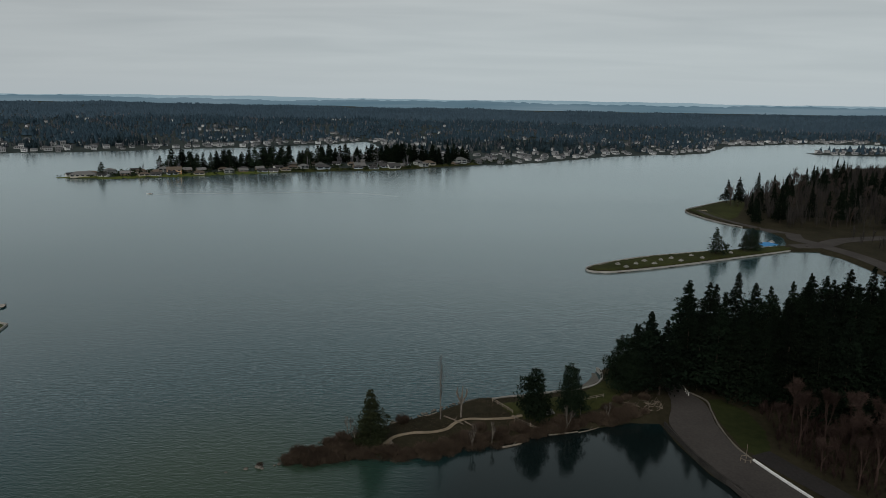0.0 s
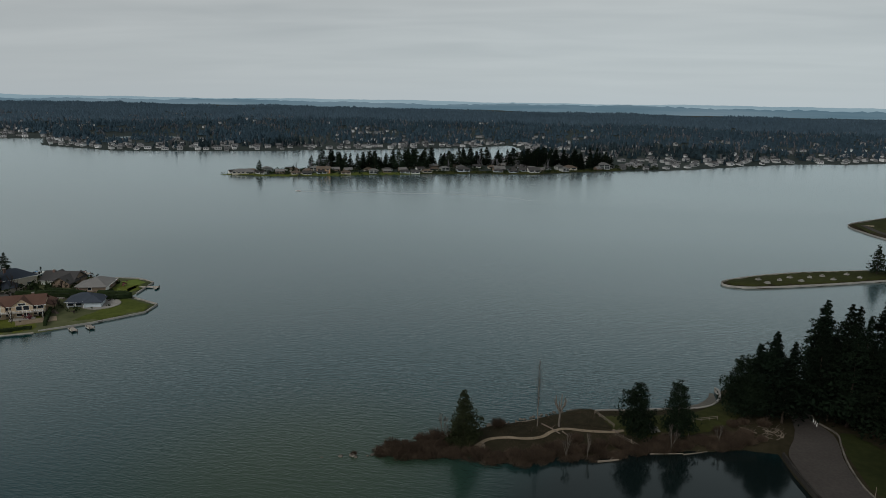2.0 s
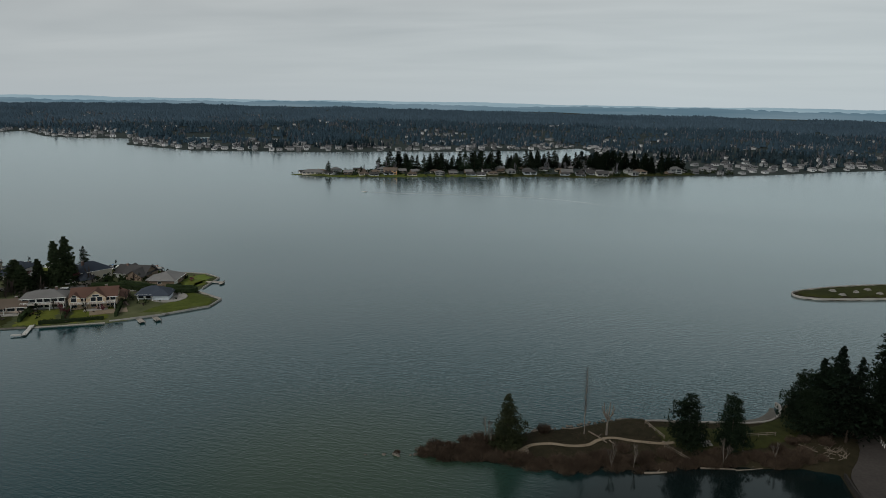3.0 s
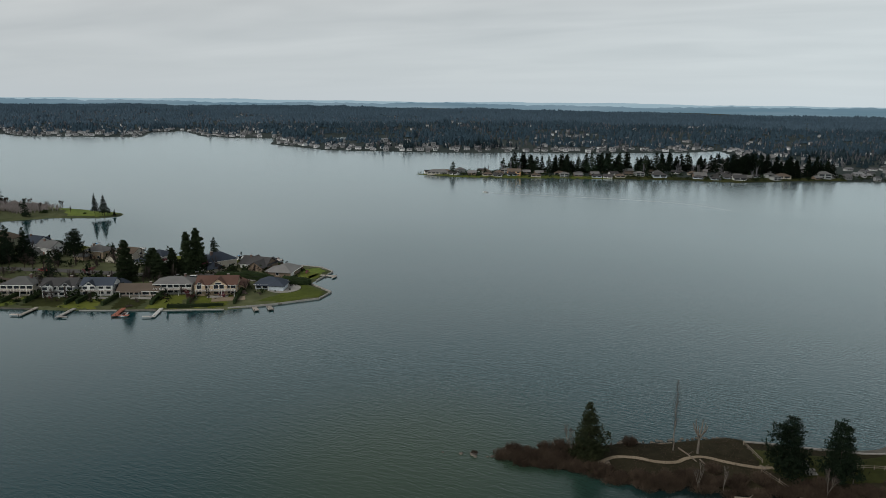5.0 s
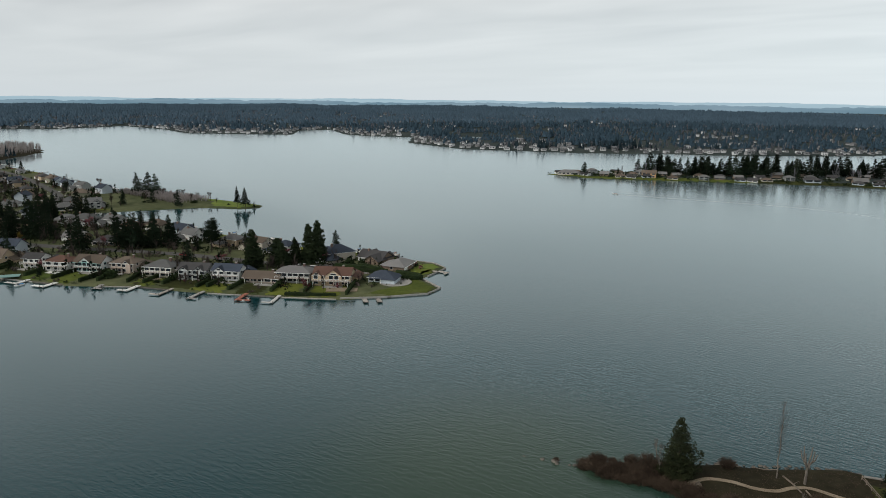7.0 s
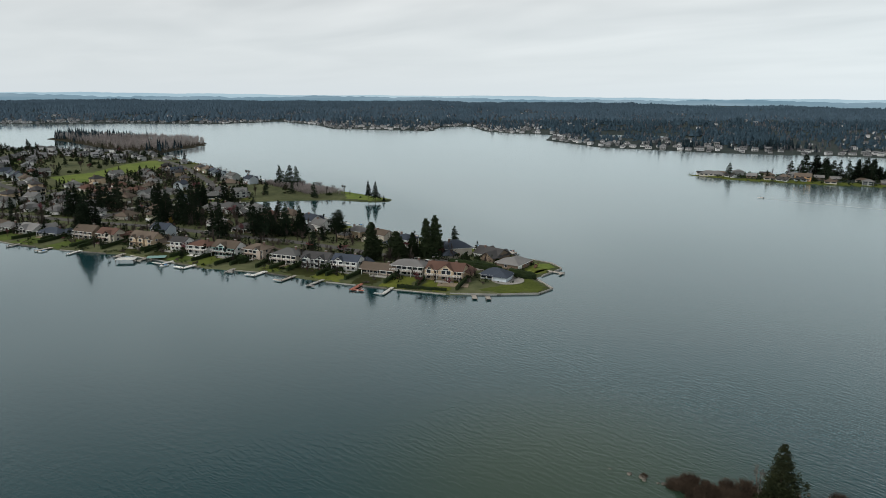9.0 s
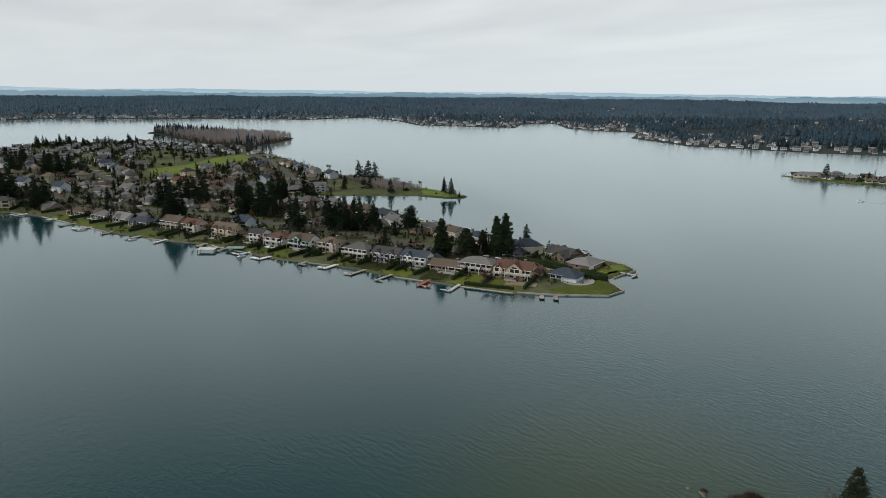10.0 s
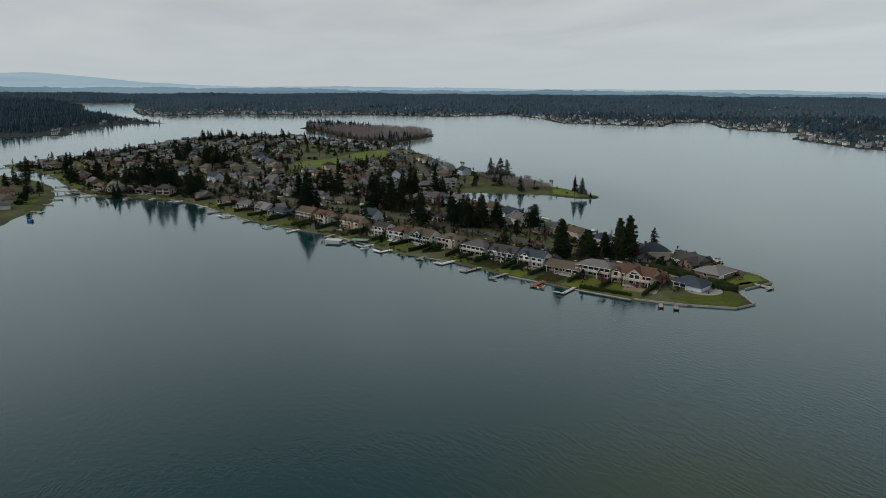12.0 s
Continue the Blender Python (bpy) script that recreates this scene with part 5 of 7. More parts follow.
# garden shrubs, too many to count
for name, material, count, seed, label in (("garden_shrubs", M_HEDGE, 3600, 73, "dark evergreen garden shrubs round the houses"), ("bare_shrubs", M_TWIGS, 1300, 74, "leafless brown garden shrubs"), ("bud_shrubs", M_BUDS, 300, 75, "reddish garden shrubs in bud")):
    r = np.random.default_rng(seed)
    pick = np.array(homes)[r.integers(0, len(homes), count)]
    a, q = r.uniform(0, 6.283, count), r.uniform(7.5, 14, count)
    px, py = pick[:, 0] + q * np.cos(a), pick[:, 1] + q * np.sin(a)
    ok = (inside(ISLAND, px, py) > 2) & (inside(FIELD, px, py) < -2) & (np.array([street_distance(u, v) for u, v in zip(px, py)]) > 5)
    near_home = np.array([min((u - g) ** 2 + (v - k) ** 2 for g, k in homes) > 49 for u, v in zip(px, py)])
    px, py = px[ok & near_home], py[ok & near_home]
    n, size = len(px), r.uniform(0.5, 1.5, len(px))
    c = np.stack([px, py, island_z(px, py) + size * 0.7], -1)[:, None] + r.normal(size=(n, 18, 3)) * size[:, None, None] * (0.5, 0.5, 0.4)
    v, f = quad_cloud(r, c.reshape(-1, 3), None, np.repeat(size * 0.42, 18), 0.6)
    tagged(new(name, mesh_of(name, v, f, material)), label, "shrubs", kind="stuff")

# taller yard growth packed between the houses
for name, material, count, seed, label in (("yard_evergreens", M_HEDGE, 1500, 83, "dark evergreen bushes packed between the houses"), ("yard_firs", M_FIR, 700, 84, "small dark firs in the gardens")):
    r = np.random.default_rng(seed)
    pick = np.array(homes)[r.integers(0, len(homes), count)]
    a, q = r.uniform(0, 6.283, count), r.uniform(8, 16, count)
    px, py = pick[:, 0] + q * np.cos(a), pick[:, 1] + q * np.sin(a)
    ok = (inside(ISLAND, px, py) > 7) & (inside(FIELD, px, py) < -3) & (np.array([street_distance(u, v) for u, v in zip(px, py)]) > 5.5)
    ok &= np.array([min((u - g) ** 2 + (v - k) ** 2 for g, k in homes) > 64 for u, v in zip(px, py)]) & ~((px > -205) & (py > 200))
    px, py = px[ok], py[ok]
    n, size, tall = len(px), r.uniform(0.9, 1.9, len(px)), (1.0 if material is M_HEDGE else 2.2)
    up = r.random((n, 34, 1))
    c = np.stack([px, py, island_z(px, py)], -1)[:, None] + np.concatenate([r.normal(size=(n, 34, 2)) * (1.1 - up * (0.5 if tall == 1.0 else 1.0)) * 0.6, up * 2 * tall], -1) * size[:, None, None]
    v, f = quad_cloud(r, c.reshape(-1, 3), None, np.repeat(size * 0.4, 34), 0.6)
    tagged(new(name, mesh_of(name, v, f, material)), label, "shrubs", kind="stuff")
# the belt behind the shore houses is dense with bushes and bare trees
r = np.random.default_rng(87)
p = np.stack([r.uniform(-660, -215, 9000), r.uniform(-20, 250, 9000)], -1)
d = inside(ISLAND, p[:, 0], p[:, 1])
p = p[(d > 24) & (d < 85) & (inside(FIELD, p[:, 0], p[:, 1]) < -4)]
p = np.array([q for q in p if street_distance(*q) > 4.8 and min((q[0] - g) ** 2 + (q[1] - k) ** 2 for g, k in homes) > 72])
pick = r.random(len(p))
for name, material, lo, hi, label in (("belt_evergreens", M_HEDGE, 0.0, 0.2, "dark evergreen bushes behind the shore houses"), ("belt_brush", M_TWIGS, 0.2, 0.32, "brown leafless bushes behind the shore houses")):
    c = p[(pick >= lo) & (pick < hi)]
    n, size = len(c), r.uniform(0.8, 1.7, len(c))
    c = np.stack([c[:, 0], c[:, 1], island_z(c[:, 0], c[:, 1]) + size * 0.8], -1)[:, None] + r.normal(size=(n, 26, 3)) * size[:, None, None] * (0.6, 0.6, 0.55)
    v, f = quad_cloud(r, c.reshape(-1, 3), None, np.repeat(size * 0.4, 26), 0.6)
    tagged(new(name, mesh_of(name, v, f, material)), label, "shrubs", kind="stuff")
c = p[(pick > 0.32) & (pick < 0.42)]
spire_woods("belt_bare_trees", c, r.uniform(5, 10, len(c)), island_z, M_TWIGS, "leafless trees behind the shore houses", 88, 0.32)
r = np.random.default_rng(85)
p = np.array(homes)[r.integers(0, len(homes), 900)] + r.normal(0, 12, (900, 2))
ok = (inside(ISLAND, p[:, 0], p[:, 1]) > 6) & (inside(FIELD, p[:, 0], p[:, 1]) < -4) & np.array([street_distance(*q) > 6 and min((q[0] - g) ** 2 + (q[1] - k) ** 2 for g, k in homes) > 70 for q in p])
spire_woods("yard_bare_trees", p[ok], r.uniform(4, 9, int(ok.sum())), island_z, M_TWIGS, "leafless garden trees between the houses", 86, 0.32)

# trees
stand(FIRS_MID, TALL, island_z, 22, 31, 10, 20, (0.9, 1.15))
rng = random.Random(30)
stand(FIRS_MID, [(x + rng.uniform(-5, 5), y + rng.uniform(-5, 5), h * rng.uniform(0.6, 0.9)) for x, y, h in TALL + TALL_WEST for _ in range(2)], island_z, 22, 34, 8, 18, (0.95, 1.3))
stand(FIRS_MID, TALL_WEST, island_z, 22, 32, 10, 20, (0.95, 1.25))
stand(FIRS_MID, CLUMP_NORTH, island_z, 22, 33, 10, 20, (1.1, 1.3))
put_tree(FIRS[3], -424, 323, float(island_z(-424, 323)) - 0.1, 16, 30, 30, 2, 0.75)
put_tree(FIRS[1], -418, 326, float(island_z(-418, 326)) - 0.1, 15, 30, 200, -2, 1.05)
put_tree(FIRS[0], -414, 331, float(island_z(-414, 331)) - 0.1, 5, 30, 90, 0, 1.2)
for x, y, h, wd in ((-247, 212, 19, 1.45), (-246, 226, 13, 2.4), (-240, 223, 12, 2.2), (-236, 237, 20, 1.3), (-234, 241, 21.5, 1.25), (-239, 231, 13, 1.5)):
    put_tree(CYPRESS, x, y, float(island_z(x, y)), h, 18, x * 7 % 360, 0, wd)
for x, y, h in ((-203, 207, 4.5), (-200, 205, 3.5)):
    put_tree(PLUM, x, y, float(island_z(x, y)), h, 7, 40 * x % 360)
stand([PLUM], [(-405.7, 206.2, 8), (-407.5, 203.3, 7), (-196.4, 202.7, 5), (-232.4, 242.5, 6), (-264.2, 206.2, 6), (-544.9, 232.1, 7), (-498.1, 212.1, 7)], island_z, 7, 49, 5, 8, (1.2, 1.5))
stand(BARE, [(-309.8, 203.4, 8), (-282.8, 201.9, 8), (-302.6, 203.3, 7), (-263.6, 197.4, 7), (-428.0, 187.2, 8), (-588.5, 90.1, 8)], island_z, 16, 50, 5, 8, (1.3, 1.6))
put_tree(PINES[0], -303, 226, float(island_z(-303, 226)) + 2.5, 14, 13, 40)


def garden_free(x, y, gap=8.0):
    return float(inside(ISLAND, x, y)) > 4 and float(inside(FIELD, x, y)) < -3 and street_distance(x, y) > 6 and min(math.hypot(x - a, y - c) for a, c in homes) > gap and not (x > -215 and y > 205)


spots = scattered(41, 180, -1110, -240, -120, 315, garden_free, 9)
stand(FIRS_MID, spots, island_z, 22, 42, 5, 13, (0.95, 1.4))
spots = scattered(43, 60, -1110, -230, -120, 330, garden_free, 8)
stand(BARE, spots, island_z, 16, 44, 7, 12, (1.0, 1.4))
spots = scattered(45, 26, -1000, -230, -100, 300, garden_free, 12)
stand([PLUM], spots, island_z, 7, 46, 5, 8, (1.0, 1.3))
stand([WILLOW], [(-541, -14, 10), (-536, -8, 8), (-385, 160, 8)], island_z, 9, 47, 8, 10)
stand(BARE, [(-470, 312, 7), (-492, 318, 8), (-505, 322, 7), (-480, 324, 6), (-512, 312, 8), (-520, 318, 7), (-450, 322, 5), (-340, 212, 9), (-400, 112, 13)], island_z, 16, 48, 6, 9, (1.2, 1.6))
SHRUB = [tagged(new("shrub", mesh_of("shrub", *quad_cloud(np.random.default_rng(70 + k), np.random.default_rng(71 + k).normal(size=(220, 3)) * (0.75, 0.75, 0.5) + (0, 0, 0.75), None, np.full(220, 0.34)), M_HEDGE)), "round dark evergreen garden shrub", "shrub", "garden shrubs") for k in range(2)]
spots = scattered(51, 230, -1080, -200, -120, 330, lambda x, y: garden_free(x, y, 7.0), 4)
for i, (x, y) in enumerate(spots):
    s = rng.uniform(0.5, 1.5)
    m = pose(x, y, float(island_z(x, y)) - 0.1, 0, 0, rng.uniform(0, 360)) @ Matrix.Diagonal((s, s, s * rng.uniform(0.8, 1.3), 1))
    if i < 2:
        SHRUB[i].matrix_basis = m
    else:
        copy_thing(SHRUB[i % 2], m)


def hedge(x0, y0, x1, y1, h, w, label="clipped dark evergreen hedge between gardens"):
    n = int(math.hypot(x1 - x0, y1 - y0) * 40)
    r = np.random.default_rng(int(abs(x0 * 13 + y0)))
    f = r.random(n)
    dx, dy = (x1 - x0), (y1 - y0)
    run = math.hypot(dx, dy)
    c = r.uniform(-w / 2, w / 2, n)
    px, py = x0 + f * dx - dy / run * c, y0 + f * dy + dx / run * c
    v, fc = quad_cloud(r, np.stack([px, py, island_z(px, py) + r.uniform(0.1, h, n)], -1), None, np.full(n, 0.24))
    # the clipped core within the leaves
    core = []
    for k in range(7):
        gx, gy = x0 + dx * k / 6, y0 + dy * k / 6
        z = float(island_z(gx, gy))
        for side, up in ((-0.42, -0.2), (-0.42, h * 0.94), (0.42, h * 0.94), (0.42, -0.2)):
            core.append((gx - dy / run * side * w, gy + dx / run * side * w, z + up))
    base = len(v)
    v = np.concatenate([v, np.array(core)])
    rims = [(base + 4 * k + a, base + 4 * k + a + 1, base + 4 * k + a + 5, base + 4 * k + a + 4) for k in range(6) for a in range(3)]
    fc = [*fc.tolist(), *rims, (base, base + 3, base + 2, base + 1), (base + 24, base + 25, base + 26, base + 27)]
    tagged(new("hedge", mesh_of("hedge", v, fc, M_HEDGE)), label, "hedge", "garden hedges")


hedge(-186, 246, -176, 252, 2.0, 1.6)
hedge(-206, 243, -187, 247, 2.0, 1.6)
hedge(-212, 249, -194, 249.5, 2.2, 1.6)
hedge(-219.5, 239.8, -197.7, 249.8, 2.4, 2.2)
hedge(-189.9, 251.6, -176.5, 254.6, 2.4, 2.2)
hedge(-236, 180, -243, 198, 2.0, 1.4)
hedge(-201.5, 195.5, -184, 208.5, 1.1, 1.6, "low dark shrubs along the bank below the terrace")
hedge(-263, 165, -269, 180, 1.8, 1.2)
hedge(-281, 153, -291, 168, 1.8, 1.2)
hedge(-338, 128, -345, 142, 1.8, 1.4)
hedge(-365, 104, -374, 116, 1.8, 1.4)
hedge(-398, 92, -405, 104, 1.6, 1.2)

for i, (x, y, turn, dd, ux, uy) in enumerate(shore_homes):
    if y < 240 and (i % 2 == 0 or x > -520):
        sx, sy = -uy * 9.5, ux * 9.5
        hedge(x + sx, y + sy, x + sx + ux * (dd - 5), y + sy + uy * (dd - 5), 1.8, 1.1)

PATIO, TERRACE_A, TERRACE_B = (-180.5, 240.9), (-193.6, 211.4), (-183.9, 220.8)
# paved terraces on the lake side of the shore houses
rng = random.Random(21)
for x, y, turn, dd, ux, uy in shore_homes:
    if y < 240 and x > -640 and dd > 13 and rng.random() < 0.75:
        off, deep = rng.uniform(-3, 3), rng.uniform(6.5, 8.5)
        me = ribbon("patio", [(x + ux * deep - uy * (off + w), y + uy * deep + ux * (off + w)) for w in (-4.5, 0, 4)], rng.uniform(1.2, 1.9), 0.5, rng.choice((M_CONCRETE, M_CONCRETE, M_DOCK, M_GRAVEL)), 0.2, island_z)
        tagged(new("patio", me), "pale paved terrace on the lake side of a house", "patio", kind="structure")
bm = bmesh.new()
bmesh.ops.create_circle(bm, cap_ends=True, radius=7.5, segments=28)
for v in [q for f in [bmesh.ops.extrude_face_region(bm, geom=bm.faces[:])] for q in f["geom"] if isinstance(q, bmesh.types.BMVert)]:
    v.co.z += 0.5
terrace = part("patio", bm, M_CONCRETE, None)
terrace.location = (PATIO[0], PATIO[1], float(island_z(*PATIO)) - 0.28)
tagged(terrace, "pale half-round paved terrace beside the blue-roofed house", "patio", kind="structure")
me = ribbon("patio", [TERRACE_A, ((TERRACE_A[0] + TERRACE_B[0]) / 2, (TERRACE_A[1] + TERRACE_B[1]) / 2), TERRACE_B], 2.6, 0.6, M_GRAVEL, 0.22, island_z)
tagged(new("patio", me), "sandy paved terrace below the tan house", "patio", kind="structure")
# low planting on the banks, in uneven drifts
for name, material, seed, label in (("bank_shrubs", M_HEDGE, 78, "low dark shrubs along the garden shores"), ("bank_brush", M_TWIGS, 79, "bare brown shrubs along the garden shores")):
    r = np.random.default_rng(seed)
    px, py = r.uniform(-830, -190, 60000), r.uniform(-60, 250, 60000)
    dd = inside(ISLAND, px, py)
    keep = (dd > 1.2) & (dd < 4.5) & (ripple(px + 40 * seed, py, 16) > 0.42)
    px, py = px[keep], py[keep]
    n, size = len(px), r.uniform(0.35, 0.95, len(px))
    c = np.stack([px, py, island_z(px, py) + size * 0.6], -1)[:, None] + r.normal(size=(n, 16, 3)) * size[:, None, None] * (0.55, 0.55, 0.4)
    v, f = quad_cloud(r, c.reshape(-1, 3), None, np.repeat(size * 0.42, 16), 0.6)
    tagged(new(name, mesh_of(name, v, f, material)), label, "shrubs", kind="stuff")

# bulkheads between the gardens and the water
for k in range(15):
    a, c = ISLAND[k], ISLAND[k + 1]
    n = max(1, int(math.hypot(c[0] - a[0], c[1] - a[1]) / 14))
    for j in range(n):
        p0 = (a[0] + (c[0] - a[0]) * j / n, a[1] + (c[1] - a[1]) * j / n)
        p1 = (a[0] + (c[0] - a[0]) * (j + 0.97) / n, a[1] + (c[1] - a[1]) * (j + 0.97) / n)
        kind = (k * 3 + j * 5) % 4
        if kind < 3:
            me = ribbon("bulkhead", [p0, ((p0[0] + p1[0]) / 2, (p0[1] + p1[1]) / 2), p1], 0.2, 1.6, (M_WOOD, M_CONCRETE, M_ROCK)[kind], 0.34 + 0.08 * kind)
            tagged(new("bulkhead", me), ("timber bulkhead along a garden shore", "pale concrete bulkhead along a garden shore", "dark stone bulkhead along a garden shore")[kind], "bulkhead", kind="structure")

# concrete wall round the point
for line in ([(-181, 208), (-169, 221.5), (-158.5, 238), (-160.5, 249), (-177, 255.5)], [(-178.5, 261), (-182.5, 279), (-193, 283.5), (-204, 281)]):
    wall_pts = [p for a, c in zip(line, line[1:]) for p in [(a[0] + (c[0] - a[0]) * k / 4, a[1] + (c[1] - a[1]) * k / 4) for k in range(4)]] + [line[-1]]
    me = ribbon("seawall", wall_pts, 0.18, 1.6, M_CONCRETE, 0.72)
    tagged(new("seawall", me), "pale concrete retaining wall along the water", "retaining wall", kind="structure")


def dock(x, y, ux, uy, length, width, ell, boards, label, lift=False):
    """A small jetty on posts that runs out from the shore; ell: length of a cross arm."""
    thing = tagged(new("dock"), label, "dock", "lakeside docks")
    ang = math.degrees(math.atan2(uy, ux)) - 90
    n = max(4, int(length / 0.5))
    bm = bmesh.new()
    for k in range(n):
        box(bm, -width / 2, width / 2, length * k / n, length * (k + 0.93) / n, 0.5, 0.62)
    part("deck_boards", bm, boards, thing)
    bm = bmesh.new()
    for sx in (-1, 1):
        box(bm, sx * width / 2 - 0.06, sx * width / 2 + 0.06, 0, length, 0.3, 0.6)
    part("beam", bm, boards, thing)
    if ell:
        bm = bmesh.new()
        m = max(3, int(abs(ell) / 0.5))
        for k in range(m):
            a, c = ell * k / m, ell * (k + 0.93) / m
            box(bm, min(a, c) + width / 2, max(a, c) + width / 2, length - width, length, 0.504, 0.624)
        part("cross_arm", bm, boards, thing)
    for sx in (-1, 1):
        for f in (0.4, 0.98):
            bm = bmesh.new()
            tube(bm, (sx * width / 2, length * f, -2.5), (sx * width / 2, length * f, 1.1), 0.12, 0.11, 6)
            part("post", bm, M_BARK, thing)
    thing.matrix_basis = pose(x, y, 0, 0, 0, ang)
    return thing


def boat(x, y, turn, hull_mat, label, size=1.0, cover=None):
    thing = tagged(new("motorboat"), label, "boat", "moored boats")
    bm = bmesh.new()
    rows = []
    for y0, wd, lo in ((-2.6, 0.95, 0.05), (-1, 1.05, 0.0), (1.0, 0.95, 0.0), (2.2, 0.55, 0.2), (3.0, 0.06, 0.45)):
        rows.append([bm.verts.new(p) for p in ((-wd, y0, 0.85), (-wd * 0.7, y0, lo), (wd * 0.7, y0, lo), (wd, y0, 0.85))])
    for a, c in zip(rows, rows[1:]):
        for k in range(3):
            bm.faces.new((a[k], a[k + 1], c[k + 1], c[k]))
        bm.faces.new((a[3], a[0], c[0], c[3]))
    bm.faces.new(rows[0])
    part("hull", bm, hull_mat, thing)
    part("cockpit", boxed(-0.7, 0.7, -2.2, 0.6, 0.86, 0.95), cover or M_DOOR, thing)
    bm = bmesh.new()
    v = [bm.verts.new(p) for p in ((-0.75, 0.7, 0.86), (0.75, 0.7, 0.86), (0.6, 0.25, 1.35), (-0.6, 0.25, 1.35))]
    bm.faces.new(v)
    bmesh.ops.solidify(bm, geom=bm.faces[:], thickness=0.04)
    part("windscreen", bm, M_GLASS, thing)
    part("outboard", boxed(-0.2, 0.2, -3.0, -2.6, 0.2, 1.2), M_TYRE, thing)
    thing.matrix_basis = pose(x, y, -0.15, 0, 0, turn) @ Matrix.Scale(size, 4)
    return thing


def boat_lift(x, y, turn):
    thing = tagged(new("boat_lift"), "white boat lift with a pale canopy beside a dock", "boat lift", "boat lifts")
    for sx in (-1.6, 1.6):
        for sy in (-2.4, 2.4):
            part("post", boxed(sx - 0.07, sx + 0.07, sy - 0.07, sy + 0.07, -2, 2.5), M_TRIM, thing)
    bm = bmesh.new()
    gable_or_hip(bmesh.new(), bm, -1.5, 1.5, -2.8, 2.8, 0, 2.4, 0.5, "gy", 0.3)
    part("canopy", bm, M_WHITE, thing)
    thing.matrix_basis = pose(x, y, 0, 0, 0, turn)


rng = random.Random(23)
taken = []
for i, (x, y, turn, dd, ux, uy) in enumerate(shore_homes):
    bx, by = x + ux * (dd - 2.5), y + uy * (dd - 2.5)
    if any(math.hypot(bx - a, by - c) < 9.5 for a, c in taken) or (bx > -195) or rng.random() < 0.08:
        continue
    taken.append((bx, by))
    red = math.hypot(x + 226, y - 203) < 3
    arm = -6.5 if red else rng.choice((0, 0, 3.5, -4, 5))
    dock(bx, by, ux, uy, 11 if red else rng.uniform(7, 13), 1.6 if red else rng.uniform(1.3, 2.2), arm, M_REDWOOD if red else rng.choice((M_WOOD, M_DOCK, M_DOCK, M_CONCRETE)), "red-stained L-shaped wooden dock" if red else "weathered grey dock on posts by the shore")
    if rng.random() < 0.38:
        boat(bx + ux * 9 - uy * 3.2, by + uy * 9 + ux * 3.2, turn + rng.choice((0, 180)), M_WHITE, "white motorboat moored beside a dock", 0.9, rng.choice((None, M_BLUE)))
    elif rng.random() < 0.08:
        boat_lift(bx + ux * 8 - uy * 3.6, by + uy * 8 + ux * 3.6, turn)
for x, y, a in ((-171, 213, 0.5), (-167, 217, 0.5)):
    dock(x - 3 * a, y + 2 * a, 0.82, -0.57, 5, 1.8, 0, M_WOOD, "short grey dock below the point")
dock(-184, 270, 0.95, 0.3, 9, 1.4, 3, M_WOOD, "grey dock behind the far lawn")

# a flat boathouse roof and a float at the gardens
for spot, turn, sheet, label in (((-316.9, 129.7), 62, M_AQUA, "low boat shelter with a flat aqua roof"), ((-321.5, 116.5), 58, M_DOCK, "low boat shelter with a flat pale roof")):
    shelter = tagged(new("boat_shelter"), label, "boat shelter", "boat shelters")
    part("roof", boxed(-4.5, 4.5, -2.6, 2.6, 1.5, 1.66), sheet, shelter)
    for sx in (-4.2, 4.2):
        for sy in (-2.3, 2.3):
            part("post", boxed(sx - 0.1, sx + 0.1, sy - 0.1, sy + 0.1, -2, 1.5), M_BARK, shelter)
    shelter.matrix_basis = pose(*spot, 0, 0, 0, turn)
boat(-312.5, 147.5, 150, M_BLUE, "small boat under a bright blue cover on the shore", 0.9, M_BLUE)

# footbridge at the western channel
bridge = tagged(new("footbridge"), "pale timber footbridge over a narrow channel", "bridge")
part("deck", boxed(-9, 9, -1.5, 1.5, 1.6, 1.85), M_WOOD, bridge)
for s in (-1.4, 1.4):
    railing(bridge, -9, 9, s, 1.85)
for s in (-5, 0, 5):
    part("pier", boxed(s - 0.3, s + 0.3, -1.3, 1.3, -2, 1.6), M_CONCRETE, bridge)
bridge.matrix_basis = pose(-553, -42, 0, 0, 0, 97)
# the bank beyond it
stand(FIRS_MID, [(-526, -62, 13), (-534, -56, 12), (-571, -84, 13), (-560, -90, 14), (-590, -80, 11), (-470, -110, 15), (-500, -120, 16), (-440, -140, 14), (-540, -120, 15)], west_z, 22, 61, 10, 15, (1.2, 1.5))
for k, (x, y) in enumerate(((-538, -80), (-505, -70), (-480, -70), (-455, -80), (-430, -95))):
    copy_thing(KINDS[(7, 0, 2, 4, 1)[k]], pose(x, y, float(west_z(x, y)) + 0.12, 0, 0, 190 + 7 * k))
spots = scattered(63, 26, -640, -400, -200, -50, lambda x, y: float(inside(WEST, x, y)) > 5, 10)
stand(FIRS_MID, spots, west_z, 22, 64, 7, 15, (1.1, 1.5))
stand(BARE, scattered(65, 14, -620, -400, -170, -50, lambda x, y: float(inside(WEST, x, y)) > 4, 9), west_z, 16, 66, 6, 10, (1.0, 1.4))
for k, (x, y) in enumerate(((-560, -68), (-520, -64), (-496, -62), (-446, -72))):
    copy_thing(SHRUB[k % 2], pose(x, y, float(west_z(x, y)), 0, 0, 40 * k) @ Matrix.Scale(1.6, 4))
